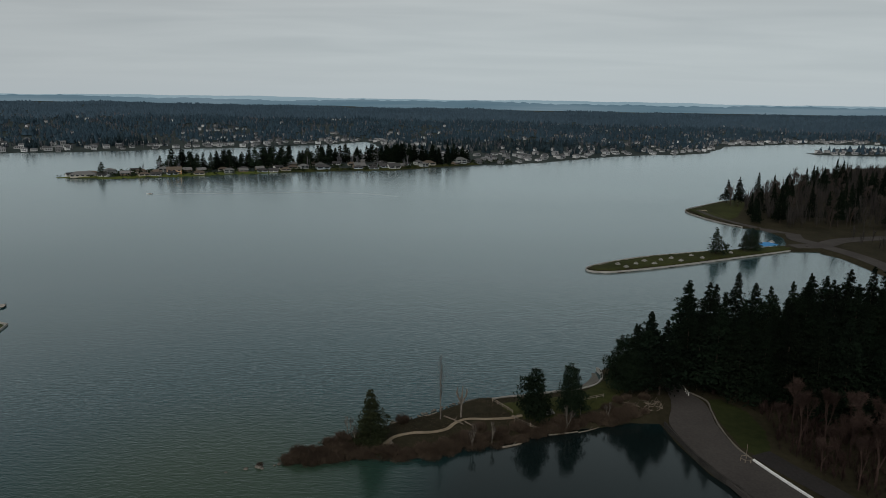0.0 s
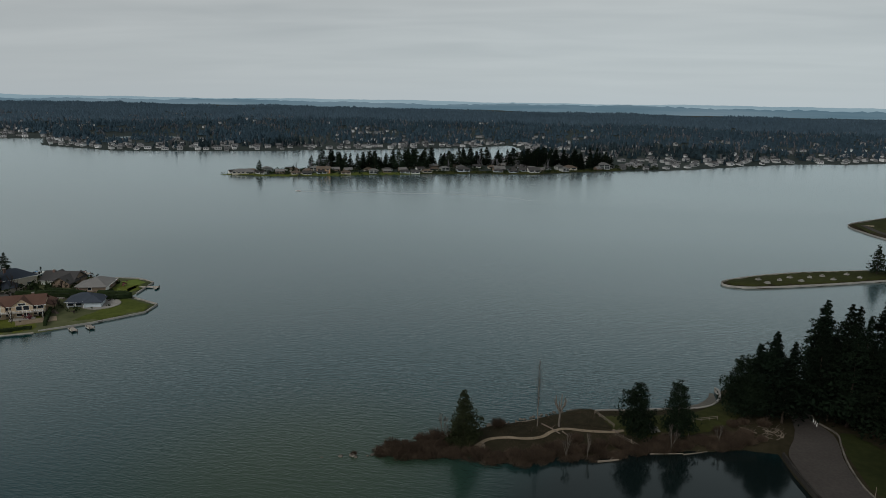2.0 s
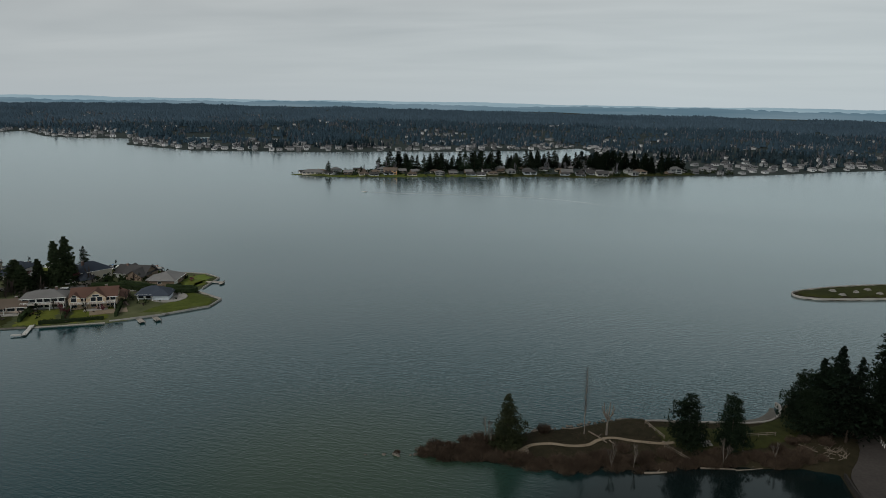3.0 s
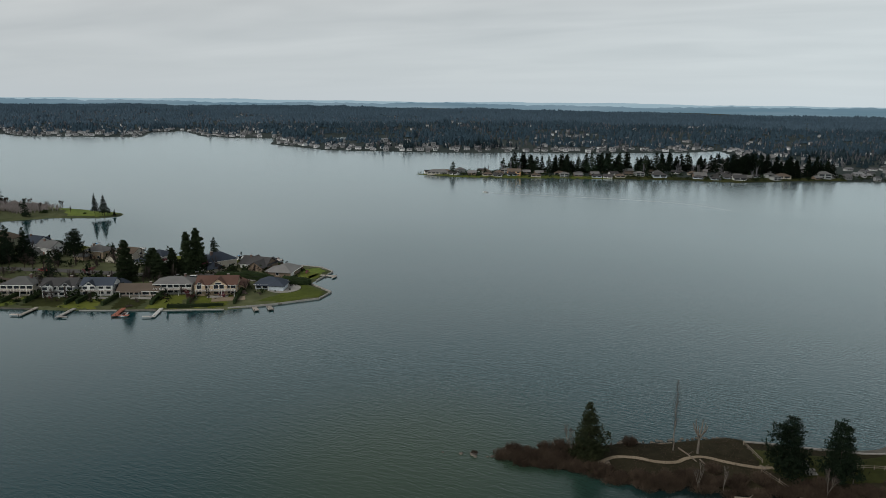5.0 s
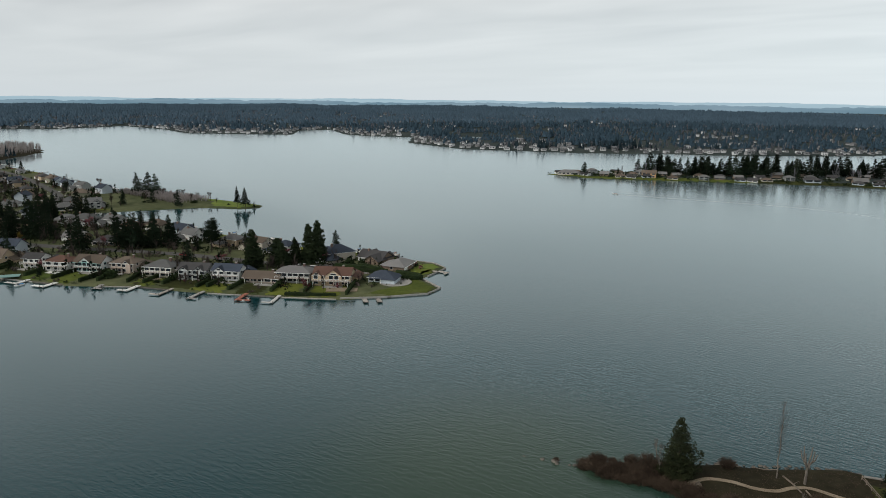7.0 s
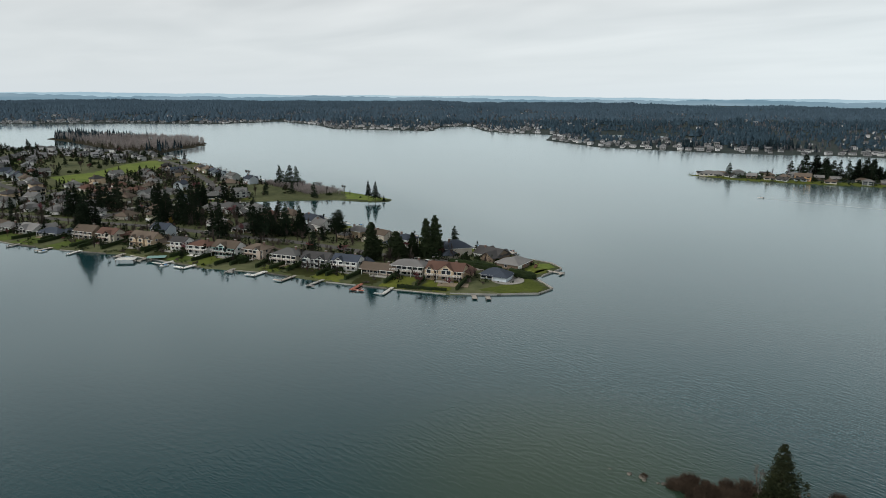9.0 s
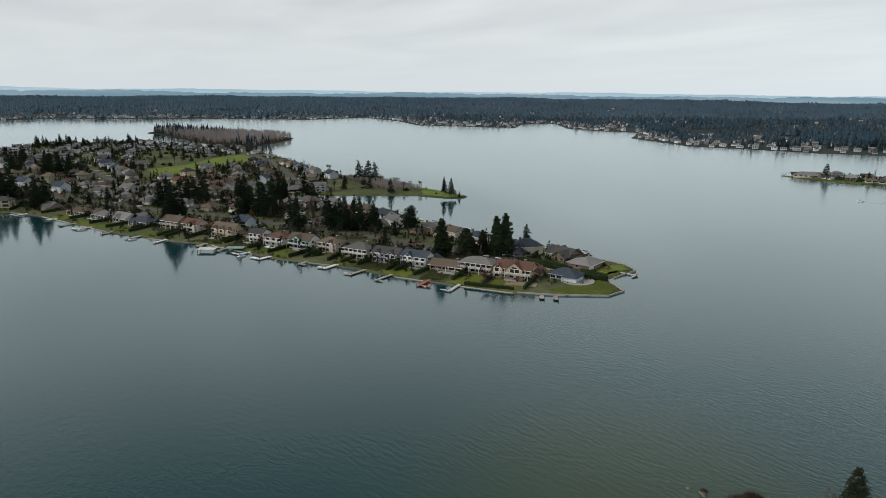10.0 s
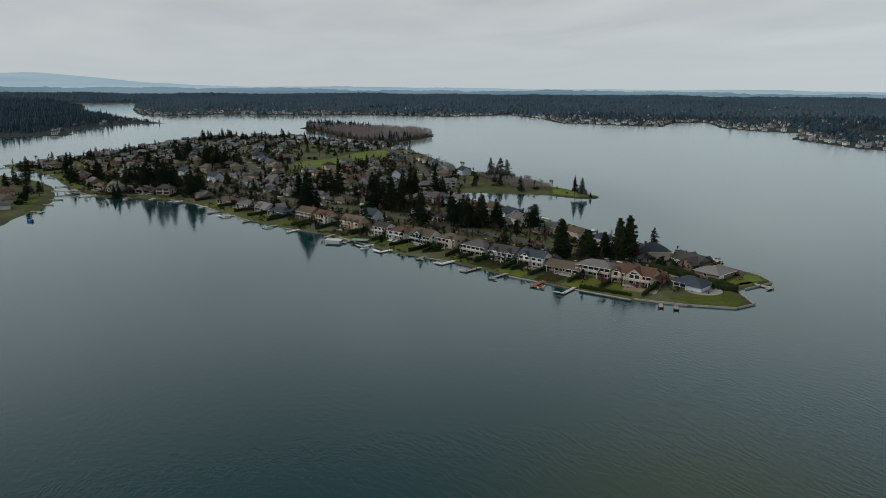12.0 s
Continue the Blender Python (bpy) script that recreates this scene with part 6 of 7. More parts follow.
patch("lawn_bank", [(-470, -54), (-520, -52), (-560, -58), (-545, -64), (-480, -60)], west_z, M_LAWNS[0], "garden lawns on the western bank", 2.0)
dock(-520, -48, 0.05, 1.0, 9, 2, -3, M_WOOD, "grey dock at the western bank")
dock(-498, -49, 0.1, 1.0, 7, 2, 0, M_CONCRETE, "pale dock at the western bank")
dock(-470, -51, 0.2, 0.98, 8, 2, 4, M_WOOD, "grey dock at the western bank")
tarp = boat(-437, -46, 120, M_BLUE, "moored boat under a bright blue cover", 1.4, M_BLUE)


# ---- parked cars ----
def car(label, paint, x, y, z, turn, van=False):
    thing = tagged(new("car"), label, "car", "parked cars")
    bm = bmesh.new()
    L, W, H = (2.6, 0.98, 1.15) if van else (2.25, 0.9, 0.85)
    v = box(bm, -L, L, -W, W, 0.3, H)
    bmesh.ops.bevel(bm, geom=bm.edges[:], offset=0.14, segments=2, affect="EDGES")
    body = part("body", bm, paint, thing)
    bm = bmesh.new()
    v = box(bm, -L * (0.92 if van else 0.72), L * 0.45, -W * 0.92, W * 0.92, H - 0.1, H + (1.0 if van else 0.6))
    for q in v[4:]:
        q.co.x = -L * (0.9 if van else 0.45) if q.co.x < 0 else L * 0.2
        q.co.y *= 0.86
    part("cabin", bm, M_GLASS, thing)
    part("cabin_roof", boxed(-L * (0.9 if van else 0.44), L * 0.19, -W * 0.78, W * 0.78, H + (1.0 if van else 0.6), H + (1.06 if van else 0.66)), paint, thing)
    for sx in (-L * 0.62, L * 0.62):
        for sy in (-W, W):
            bm = bmesh.new()
            tube(bm, (sx, sy - 0.1, 0.33), (sx, sy + 0.1, 0.33), 0.33, 0.33, 10)
            wheel = part("wheel", bm, M_TYRE, thing)
            bm = bmesh.new()
            tube(bm, (sx, sy - 0.115, 0.33), (sx, sy + 0.115, 0.33), 0.18, 0.18, 8)
            part("rim", bm, M_CONCRETE, wheel)
    thing.matrix_basis = pose(x, y, z, 0, 0, turn)
    return thing


P_WHITE, P_DARK, P_RED, P_SILVER = tone("white_car_paint", (0.75, 0.75, 0.75), 0, 0.3), tone("dark_car_paint", (0.03, 0.035, 0.045), 0, 0.3), tone("red_car_paint", (0.3, 0.03, 0.03), 0, 0.3), tone("silver_car_paint", (0.4, 0.41, 0.42), 0, 0.3)
for lab, pt, x, y, tn, vn in (("white van parked on the turning place", P_WHITE, -232, 241, 60, True), ("white pickup parked by the houses", P_WHITE, -222, 229, 20, True), ("white car parked beside the point house", P_WHITE, -205, 238, 130, False), ("white camper parked in a driveway", P_WHITE, -252, 206, 35, True)):
    car(lab, pt, x, y, float(island_z(x, y)) + 0.26, tn, vn)
rng = random.Random(29)
for line in STREETS[:3]:
    for (ax, ay), (bx, by) in zip(line, line[1:]):
        if rng.random() < 0.8:
            f, run = rng.random(), math.hypot(bx - ax, by - ay)
            x, y = ax + f * (bx - ax) - (by - ay) / run * 2.3, ay + f * (by - ay) + (bx - ax) / run * 2.3
            c = rng.choice(((P_WHITE, "white car parked at the kerb"), (P_DARK, "dark car parked at the kerb"), (P_SILVER, "silver car parked at the kerb"), (P_RED, "red car parked at the kerb")))
            car(c[1], c[0], x, y, float(island_z(x, y)) + 0.2, math.degrees(math.atan2(by - ay, bx - ax)))

# ---- the park: wood of tall firs behind the road ----
def wood_test(x, y):
    return float(inside(PARK, x, y)) > 4 and y > 200 - 0.75 * (x - 72) + 0.004 * (x - 72) ** 2 and x > 75 and y > 160


spots = scattered(21, 175, 75, 215, 150, 300, wood_test, 5.2)
spots = [(s[0], s[1]) for s in spots]
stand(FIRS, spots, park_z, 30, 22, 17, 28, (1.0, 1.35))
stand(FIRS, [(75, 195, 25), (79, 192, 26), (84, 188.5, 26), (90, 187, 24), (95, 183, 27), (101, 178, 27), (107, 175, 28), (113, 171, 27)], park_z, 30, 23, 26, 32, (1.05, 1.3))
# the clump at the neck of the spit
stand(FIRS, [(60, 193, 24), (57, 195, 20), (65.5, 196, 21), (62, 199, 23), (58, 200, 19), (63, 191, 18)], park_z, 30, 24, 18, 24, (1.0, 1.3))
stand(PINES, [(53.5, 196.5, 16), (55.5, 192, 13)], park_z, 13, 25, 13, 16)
# leafless trees along the wood's edge
M_RUSSET = mat("russet_twigs", (0.02, 0.013, 0.011), (0.07, 0.046, 0.038), 2.0, 0.2, 0.95, 0, 0.3)
ALDERS = [bare_tree(160 + k, 16, (0.5, 0.6)[k], 5, M_RUSSET, M_RUSSET, "leafless russet alder at the edge of the firs", "alder_tree", twigs=2200, twig=0.9) for k in range(2)]
for k, m in enumerate(ALDERS):
    m.matrix_basis = pose(101 + 7 * k, 160, float(park_z(101 + 7 * k, 160)) - 0.1)
stand(ALDERS, [(87, 158, 17), (90, 168, 16), (85, 164, 11), (88, 149, 11), (92, 141, 14), (97, 143, 16), (93, 152, 13), (98, 155, 15), (95, 161, 16), (103, 152, 16), (104, 143, 15), (110, 155, 17)], park_z, 16, 26, 11, 17, (0.9, 1.2))

r = np.random.default_rng(27)
p = np.stack([r.uniform(75, 125, 1500), r.uniform(132, 196, 1500)], -1)
verge = [(74, 189), (80, 190), (85.5, 181), (85.5, 168), (82, 158), (85, 150), (92, 138), (98, 118), (60, 118)]
ok = (inside(verge, p[:, 0], p[:, 1]) < -0.5)
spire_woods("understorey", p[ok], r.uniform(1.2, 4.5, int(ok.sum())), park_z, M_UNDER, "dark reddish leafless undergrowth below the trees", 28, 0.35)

# ---- the spit ----
put_tree(CEDAR, -17, 160.5, float(park_z(-17, 160.5)) - 0.2, 14.2, 12.5, 20, 0, 1.3)
put_tree(PINES[0], 25, 174, float(park_z(25, 174)) - 0.1, 14.4, 13, 0, 0, 0.88)
put_tree(PINES[1], 35, 177, float(park_z(35, 177)) - 0.1, 14.4, 13, 75, 0, 0.8)
BIRCH = tagged(new("birch_tree"), "slender leafless birch with a pale trunk", "tree", "trees")
r = np.random.default_rng(68)
bm, stem = bmesh.new(), [(0.0, 0.0, -0.4)]
for k in range(1, 10):
    stem.append((0.12 * math.sin(2.1 * k), 0.12 * math.cos(1.7 * k), 2.0 * k))
    tube(bm, stem[-2], stem[-1], 0.17 - 0.0165 * k + 0.0165, 0.17 - 0.0165 * k, 6)
part("trunk", bm, M_PALEBARK, BIRCH)
z = r.uniform(5, 18, 520)
turn, reach = r.uniform(0, math.tau, 520), r.uniform(0.3, 1.0, 520) * (0.5 + 1.5 * np.sin(np.clip((z - 3) / 15, 0, 1) * math.pi))
side = np.stack([-np.sin(turn), np.cos(turn), 0 * turn], -1) * 0.014
root = np.stack([0.1 * np.cos(turn), 0.1 * np.sin(turn), z], -1)
tip = root + np.stack([np.cos(turn) * reach, np.sin(turn) * reach, reach * r.uniform(0.5, 1.3, 520)], -1)
v = np.stack([root - side, root + side, tip + side * 0.4, tip - side * 0.4], 1).reshape(-1, 3)
part("crown", mesh_of("twigs", v, np.arange(len(v)).reshape(-1, 4), M_TWIGS), None, BIRCH, "fine bare twigs")
BIRCH.matrix_basis = pose(0, 174, float(park_z(0, 174)))
SAPLING = bare_tree(69, 7, 0.5, 4, M_TWIGS, M_PALEBARK, "thin leafless sapling on the spit", "sapling", 400, 0.5, 0.016)
for k, (x, y, h) in enumerate(((8, 161, 8), (13, 163, 6), (33, 170.5, 7), (-23, 163, 6), (-21, 160, 5), (38, 178, 6), (45, 176, 5))):
    m = pose(x, y, float(park_z(x, y)) - 0.1, 0, 0, 50 * k) @ Matrix.Scale(h / 7, 4)
    if k == 0:
        SAPLING.matrix_basis = m
    else:
        copy_thing(SAPLING, m)

# a pollard: a stout trunk that forks into sawn-off arms
snag = tagged(new("pollard_tree"), "bare pollarded tree with sawn-off upright arms", "tree", "trees")
bm = bmesh.new()
tube(bm, (0, 0, -0.5), (0.1, 0, 4.6), 0.3, 0.22, 8)
part("trunk", bm, M_PALEBARK, snag)
for k in range(6):
    a = k * 1.05
    bm = bmesh.new()
    knee = (0.1 + math.cos(a) * 1.25, math.sin(a) * 1.25, 5.7 + 0.4 * (k % 2))
    tube(bm, (0.1, 0, 4.2 - 0.15 * k), knee, 0.19, 0.16, 6)
    tube(bm, knee, (knee[0] * 1.3, knee[1] * 1.3, knee[2] + 1.5 + 0.4 * (k % 3)), 0.15, 0.09, 6)
    part("arm", bm, M_PALEBARK, snag)
snag.matrix_basis = pose(5.5, 175, float(park_z(5.5, 175)), 0, 0, 20) @ Matrix.Scale(1.02, 4)

# brush along the southern edge and round the tip
rng = random.Random(33)
BRUSH = [bush(80 + k, 3.4, 2.3, 420, M_BRUSH, "leafless reddish-brown willow brush at the water's edge", "willow_brush", thin=0.018) for k in range(4)]
edge = smoothed([(-36, 151.5), (-29, 152.5), (-21, 155), (-11, 154.5), (0, 155.5), (5, 160), (14, 162), (25, 168), (33, 170.5), (45, 174.5), (53, 177)], 12)
places = [(p[0] + rng.gauss(0, 0.6), p[1] + rng.uniform(-0.2, 3.4)) for p in edge]
places += [(-34, 155), (-31, 157), (-27, 159), (-24, 161), (-20, 163), (-17, 165), (-33, 153), (-26, 156), (-22, 158), (-18, 156), (-29, 155), (-24, 157), (-30, 153.5), (-13, 157), (-8, 157), (-4, 157.5), (1, 161), (6, 165), (10, 168), (16, 167), (20, 169), (48, 179), (52, 181), (56, 180), (50, 186), (53, 188), (58, 188), (46, 181), (-10, 172)]
count = 0
for x, y in places:
    m = pose(x, y, float(park_z(x, y)) - 0.15, 0, 0, rng.uniform(0, 360)) @ Matrix.Scale(rng.uniform(0.7, 1.35), 4)
    if count < 4:
        BRUSH[count].matrix_basis = m
    else:
        copy_thing(BRUSH[count % 4], m)
    count += 1
# low dead growth over the whole spit, too dense to count
v, f = [], []
r = np.random.default_rng(12)
px, py = r.uniform(-36, 75, 26000), r.uniform(150, 215, 26000)
d = inside(PARK, px, py)
lawn_ring = [(15.8, 184.2), (25.7, 187.3), (39.2, 190.9), (50.1, 203.5), (56.3, 211.2), (54.7, 194.3), (45.4, 182.4), (33.0, 175.2), (26.7, 172.3), (19.0, 176.1)]
ok = (d > 0.6) & (inside(lawn_ring, px, py) < -0.5) & (px < 56 + 0.0 * py) & (ripple(px, py, 9) > -0.35)
px, py = px[ok], py[ok]
v, f = quad_cloud(r, np.stack([px, py, park_z(px, py) + r.uniform(0, 0.3, len(px))], -1), None, r.uniform(0.08, 0.22, len(px)), 0.35)
tagged(new("dead_grass", mesh_of("dead_grass", v, f, M_BRUSH)), "low brown dead grass and bramble on the spit", "scrub", kind="stuff")

PATH_LINE = [(-13.3, 160.5), (-11.2, 163.4), (-7.0, 165.4), (-2.7, 165.9), (1.6, 168.0), (3.8, 171.2), (6.9, 173.6), (12.1, 173.9), (18.2, 174.8), (22, 176.5)]
me = ribbon("path", smoothed(PATH_LINE, 6), 0.52, 0.4, M_GRAVEL, 0.1, park_z)
tagged(new("path", me), "winding pale gravel footpath along the spit", "footpath", kind="structure")
bm = bmesh.new()
bmesh.ops.create_circle(bm, cap_ends=True, radius=1.5, segments=14)
bmesh.ops.solidify(bm, geom=bm.faces[:], thickness=0.3)
ob = part("path_end", bm, M_GRAVEL, None)
ob.location = (-12.8, 159.6, float(park_z(-12.8, 159.6)) + 0.12)
tagged(ob, "round gravel pad at the end of the footpath", "footpath", kind="structure")
bench = tagged(new("bench"), "pale timber bench at the end of the path", "bench")
part("seat", boxed(-0.8, 0.8, -0.22, 0.22, 0.42, 0.48), M_LOG, bench)
part("backrest", boxed(-0.8, 0.8, 0.2, 0.26, 0.55, 0.95), M_LOG, bench)
for s in (-0.7, 0.7):
    part("leg", boxed(s - 0.05, s + 0.05, -0.2, 0.24, 0, 0.55), M_LOG, bench)
bench.matrix_basis = pose(-11.9, 159.2, float(park_z(-11.9, 159.2)) + 0.12, 0, 0, 70)

WALL_LINE = [(14.7, 187.6), (20.2, 189.6), (24.4, 190.4), (33.7, 193.6), (40.7, 195.6), (46.5, 199.2), (49.6, 204.8), (50.3, 210.1), (49.6, 212.6)]
me = ribbon("beach_wall", smoothed(WALL_LINE, 6), 0.28, 1.6, M_CONCRETE, 1.45)
tagged(new("beach_wall", me), "low curved pale concrete wall above the beach", "low wall", kind="structure")


beach_line = smoothed([(31, 194.4), (38.5, 197.2), (44.6, 200.8), (47.6, 206), (48.4, 211)], 6)
M_SAND = mat("wet_sand", (0.06, 0.056, 0.048), (0.13, 0.122, 0.105), 2.0, 0.3, 0.8, 0.3, world_space=True)
me = ribbon("beach", beach_line, [0.3 + 1.4 * math.sin(math.pi * min(k / 24, 0.9)) for k in range(len(beach_line))], 1.0, M_SAND, 0.12)
tagged(new("beach", me), "narrow grey sand beach below the curved wall", "beach", kind="structure")


def park_patch(name, ring, material, label, by=0.8, lift=0.05):
    xs, ys = [p[0] for p in ring], [p[1] for p in ring]
    gx, gy = np.meshgrid(steps(min(xs), max(xs), by), steps(min(ys), max(ys), by))
    d = inside(ring, gx, gy)
    z = park_z(gx, gy) + lift - 0.5 * (d < 0)
    h, w = d.shape
    idx = np.arange(h * w).reshape(h, w)
    keep = (d[:-1, :-1] > -by) & (d[1:, 1:] > -by) & (d[1:, :-1] > -by) & (d[:-1, 1:] > -by)
    quads = np.stack([idx[:-1, :-1], idx[:-1, 1:], idx[1:, 1:], idx[1:, :-1]], -1)[keep]
    used, inv = np.unique(quads, return_inverse=True)
    me = mesh_of(name, np.stack([gx, gy, z], -1).reshape(-1, 3)[used].tolist(), inv.reshape(-1, 4).tolist(), material, True)
    return tagged(new(name, me), label, "lawn", kind="structure")


park_patch("lawn_spit", lawn_ring, M_GRASS, "worn olive park lawn by the beach")
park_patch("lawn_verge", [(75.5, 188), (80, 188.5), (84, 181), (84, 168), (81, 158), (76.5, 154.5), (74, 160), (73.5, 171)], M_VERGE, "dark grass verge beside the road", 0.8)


def fence(pts, label, z_of=park_z):
    thing = tagged(new("fence"), label, "fence", "park fences")
    for (ax, ay), (bx, by) in zip(pts, pts[1:]):
        length = math.hypot(bx - ax, by - ay)
        n = max(1, round(length / 2.2))
        for k in range(n + 1):
            x, y = ax + (bx - ax) * k / n, ay + (by - ay) * k / n
            z = float(z_of(x, y))
            part("post", boxed(x - 0.08, x + 0.08, y - 0.08, y + 0.08, z - 0.4, z + 1.05), M_LOG, thing)
        for h in (0.5, 0.95):
            bm = bmesh.new()
            tube(bm, (ax, ay, float(z_of(ax, ay)) + h), (bx, by, float(z_of(bx, by)) + h), 0.07, 0.07, 6)
            part("rail", bm, M_LOG, thing)
    return thing


fence([(14.6, 185.6), (19.5, 177.6)], "weathered split-rail fence across the spit")
fence([(19.7, 173.4), (25.5, 169.5)], "weathered split-rail fence across the spit")
fence([(38.1, 185.1), (46.6, 189.2)], "weathered split-rail fence on the lawn")


def picnic_table(x, y, z, turn, label="pale concrete picnic table on a slab"):
    thing = tagged(new("picnic_table"), label, "picnic table", "picnic tables")
    part("slab", boxed(-1.3, 1.3, -1.1, 1.1, -0.4, 0.08), M_CONCRETE, thing)
    part("tabletop", boxed(-1.0, 1.0, -0.4, 0.4, 0.72, 0.8), M_CONCRETE, thing)
    for s in (-0.8, 0.8):
        part("bench_board", boxed(-1.0, 1.0, s - 0.15, s + 0.15, 0.42, 0.49), M_CONCRETE, thing)
        part("leg", boxed(s - 0.1, s + 0.1, -0.75, 0.75, 0.08, 0.42), M_CONCRETE, thing)
        part("pillar", boxed(s - 0.08, s + 0.08, -0.12, 0.12, 0.42, 0.72), M_CONCRETE, thing)
    thing.matrix_basis = pose(x, y, z, 0, 0, turn)


picnic_table(29.5, 178.5, float(park_z(29.5, 178.5)) + 0.06, 30)
picnic_table(27.8, 190.0 - 8, float(park_z(27.8, 182)) + 0.06, 10)


def log(ax, ay, bx, by, r, label="bleached driftwood log on the shore"):
    bm = bmesh.new()
    mx, my = (ax + bx) / 2 + 0.2, (ay + by) / 2
    za, zm, zb = (max(float(park_z(a, c)), -0.05) + r * 0.7 for a, c in ((ax, ay), (mx, my), (bx, by)))
    tube(bm, (ax, ay, za), (mx, my, zm), r, r * 0.85, 7)
    tube(bm, (mx, my, zm), (bx, by, zb), r * 0.85, r * 0.6, 7)
    tube(bm, (mx, my, zm), (mx + 0.8, my + 0.9, zm + 0.6), r * 0.4, r * 0.15, 5)
    ob = part("log", bm, M_LOG, None)
    tagged(ob, label, "log", "driftwood")


for a in ((15.5, 161.2, 20.5, 163.4, 0.3), (-13, 173.2, -8, 175.4, 0.22), (-6, 176.5, -1, 178.5, 0.2), (1, 175.5, 6, 170.5, 0.22), (6.5, 172, 10.5, 167, 0.18), (19.2, 175.8, 20.6, 174.8, 0.3), (28, 168.3, 36, 170.5, 0.2), (36, 170, 42, 173, 0.16)):
    log(*a)
for k in range(26):
    x, y = rng.gauss(58.5, 2.2), rng.gauss(183.5, 1.6)
    a = rng.uniform(0, 3.1)
    log(x, y, x + 2.2 * math.cos(a), y + 2.2 * math.sin(a), rng.uniform(0.06, 0.14), "pale cut branch on a brush pile")


def rock(x, y, z, s, seed, label="dark half-sunk rock off the spit"):
    bm = bmesh.new()
    bmesh.ops.create_icosphere(bm, subdivisions=2, radius=1)
    for q in bm.verts:
        q.co *= 1 + 0.28 * noise.noise(q.co * 1.7 + Vector((seed, 0, 0)))
        q.co.z *= 0.65
    ob = part("rock", bm, M_ROCK, None)
    ob.matrix_basis = pose(x, y, z, 0, 0, seed * 50) @ Matrix.Scale(s, 4)
    tagged(ob, label, "rock", "shore rocks")


for k, a in enumerate(((-44.8, 149.2, 0, 0.6), (-42.1, 150.3, 0.05, 0.9), (-41.2, 149.6, 0, 0.5), (-37.6, 151.6, 0, 0.6), (-38.6, 151.0, 0, 0.35), (-49, 147.6, -0.1, 0.4))):
    rock(*a, k)
copy_thing(BRUSH[0], pose(-41.9, 150.4, 0.1) @ Matrix.Scale(0.45, 4))
for k, q in enumerate(smoothed([(-30, 161.8), (-12, 174), (5, 186.6), (12, 190)], 16)):
    rock(q[0] + rng.gauss(0, 0.4), q[1] + rng.gauss(0, 0.3), 0.1, rng.uniform(0.25, 0.6), k + 9, "dark stone on the spit's lakeward edge")

# ---- the road to the ramp ----
ROAD = [(69.5, 203, 2.6), (69.2, 199, 2.6), (68.9, 193, 2.8), (69.6, 186, 4.6), (68.6, 180, 5.2), (66.6, 172, 6.1), (67.3, 160, 5.4), (69.2, 152, 5.4), (73.5, 138, 6.6), (80.5, 118, 7.5), (99, 60, 8), (118, -40, 8), (140, -200, 8)]
line = smoothed([p[:2] for p in ROAD], 5)
halves = []
for a, c in zip(ROAD, ROAD[1:]):
    halves += [a[2] + (c[2] - a[2]) * k / 5 for k in range(5)]
halves.append(ROAD[-1][2])
me = ribbon("road", line, halves, 1.2, M_ROAD, 0.16, lambda x, y: np.maximum(park_z(x, y), 1.3))
tagged(new("road", me), "wide worn grey asphalt road by the water", "road", kind="structure")
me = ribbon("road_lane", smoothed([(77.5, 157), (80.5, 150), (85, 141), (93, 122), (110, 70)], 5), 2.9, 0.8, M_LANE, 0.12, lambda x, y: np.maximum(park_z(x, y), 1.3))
tagged(new("road_lane", me), "dark side lane behind a white kerb", "road", kind="structure")
me = ribbon("kerb", smoothed([(71.9, 197), (72.2, 193), (75.2, 187), (74.2, 180), (73.0, 171), (72.9, 161), (74.4, 153.6)], 6), 0.18, 0.5, M_ROCK, 0.36, park_z)
tagged(new("kerb", me), "weathered kerb along the grass verge", "kerb", kind="structure")
me = ribbon("kerb_white", [(74.4, 153.5), (76.2, 148), (78.2, 142.4), (80.2, 137), (87, 117)], 0.28, 0.7, M_WHITE, 0.55, lambda x, y: np.maximum(park_z(x, y), 1.3))
tagged(new("kerb_white", me), "white painted kerb between road and lane", "kerb", kind="structure")
me = ribbon("kerb_water", smoothed([(59.6, 174), (60.6, 165), (63.2, 151), (67.4, 139.5), (73, 117), (91, 60)], 5), 0.22, 2.4, M_EDGE, 1.62)
tagged(new("kerb_water", me), "dark stone edging between road and water", "kerb", kind="structure")
planter = tagged(new("post_ring"), "bare pole ringed by low posts and rails at the roadside", "barrier")
for k in range(6):
    a = k * math.tau / 6
    part("post", boxed(1.3 * math.cos(a) - 0.07, 1.3 * math.cos(a) + 0.07, 1.3 * math.sin(a) - 0.07, 1.3 * math.sin(a) + 0.07, 0, 0.8), M_LOG, planter)
    bm = bmesh.new()
    tube(bm, (1.3 * math.cos(a), 1.3 * math.sin(a), 0.7), (1.3 * math.cos(a + math.tau / 6), 1.3 * math.sin(a + math.tau / 6), 0.7), 0.05, 0.05, 5)
    part("rail", bm, M_LOG, planter)
bm = bmesh.new()
tube(bm, (0, 0, -0.2), (0, 0, 4.2), 0.06, 0.05, 6)
part("pole", bm, M_LOG, planter)
planter.matrix_basis = pose(72.6, 153.6, float(park_z(72.6, 153.6)) + 0.15)
bm = bmesh.new()
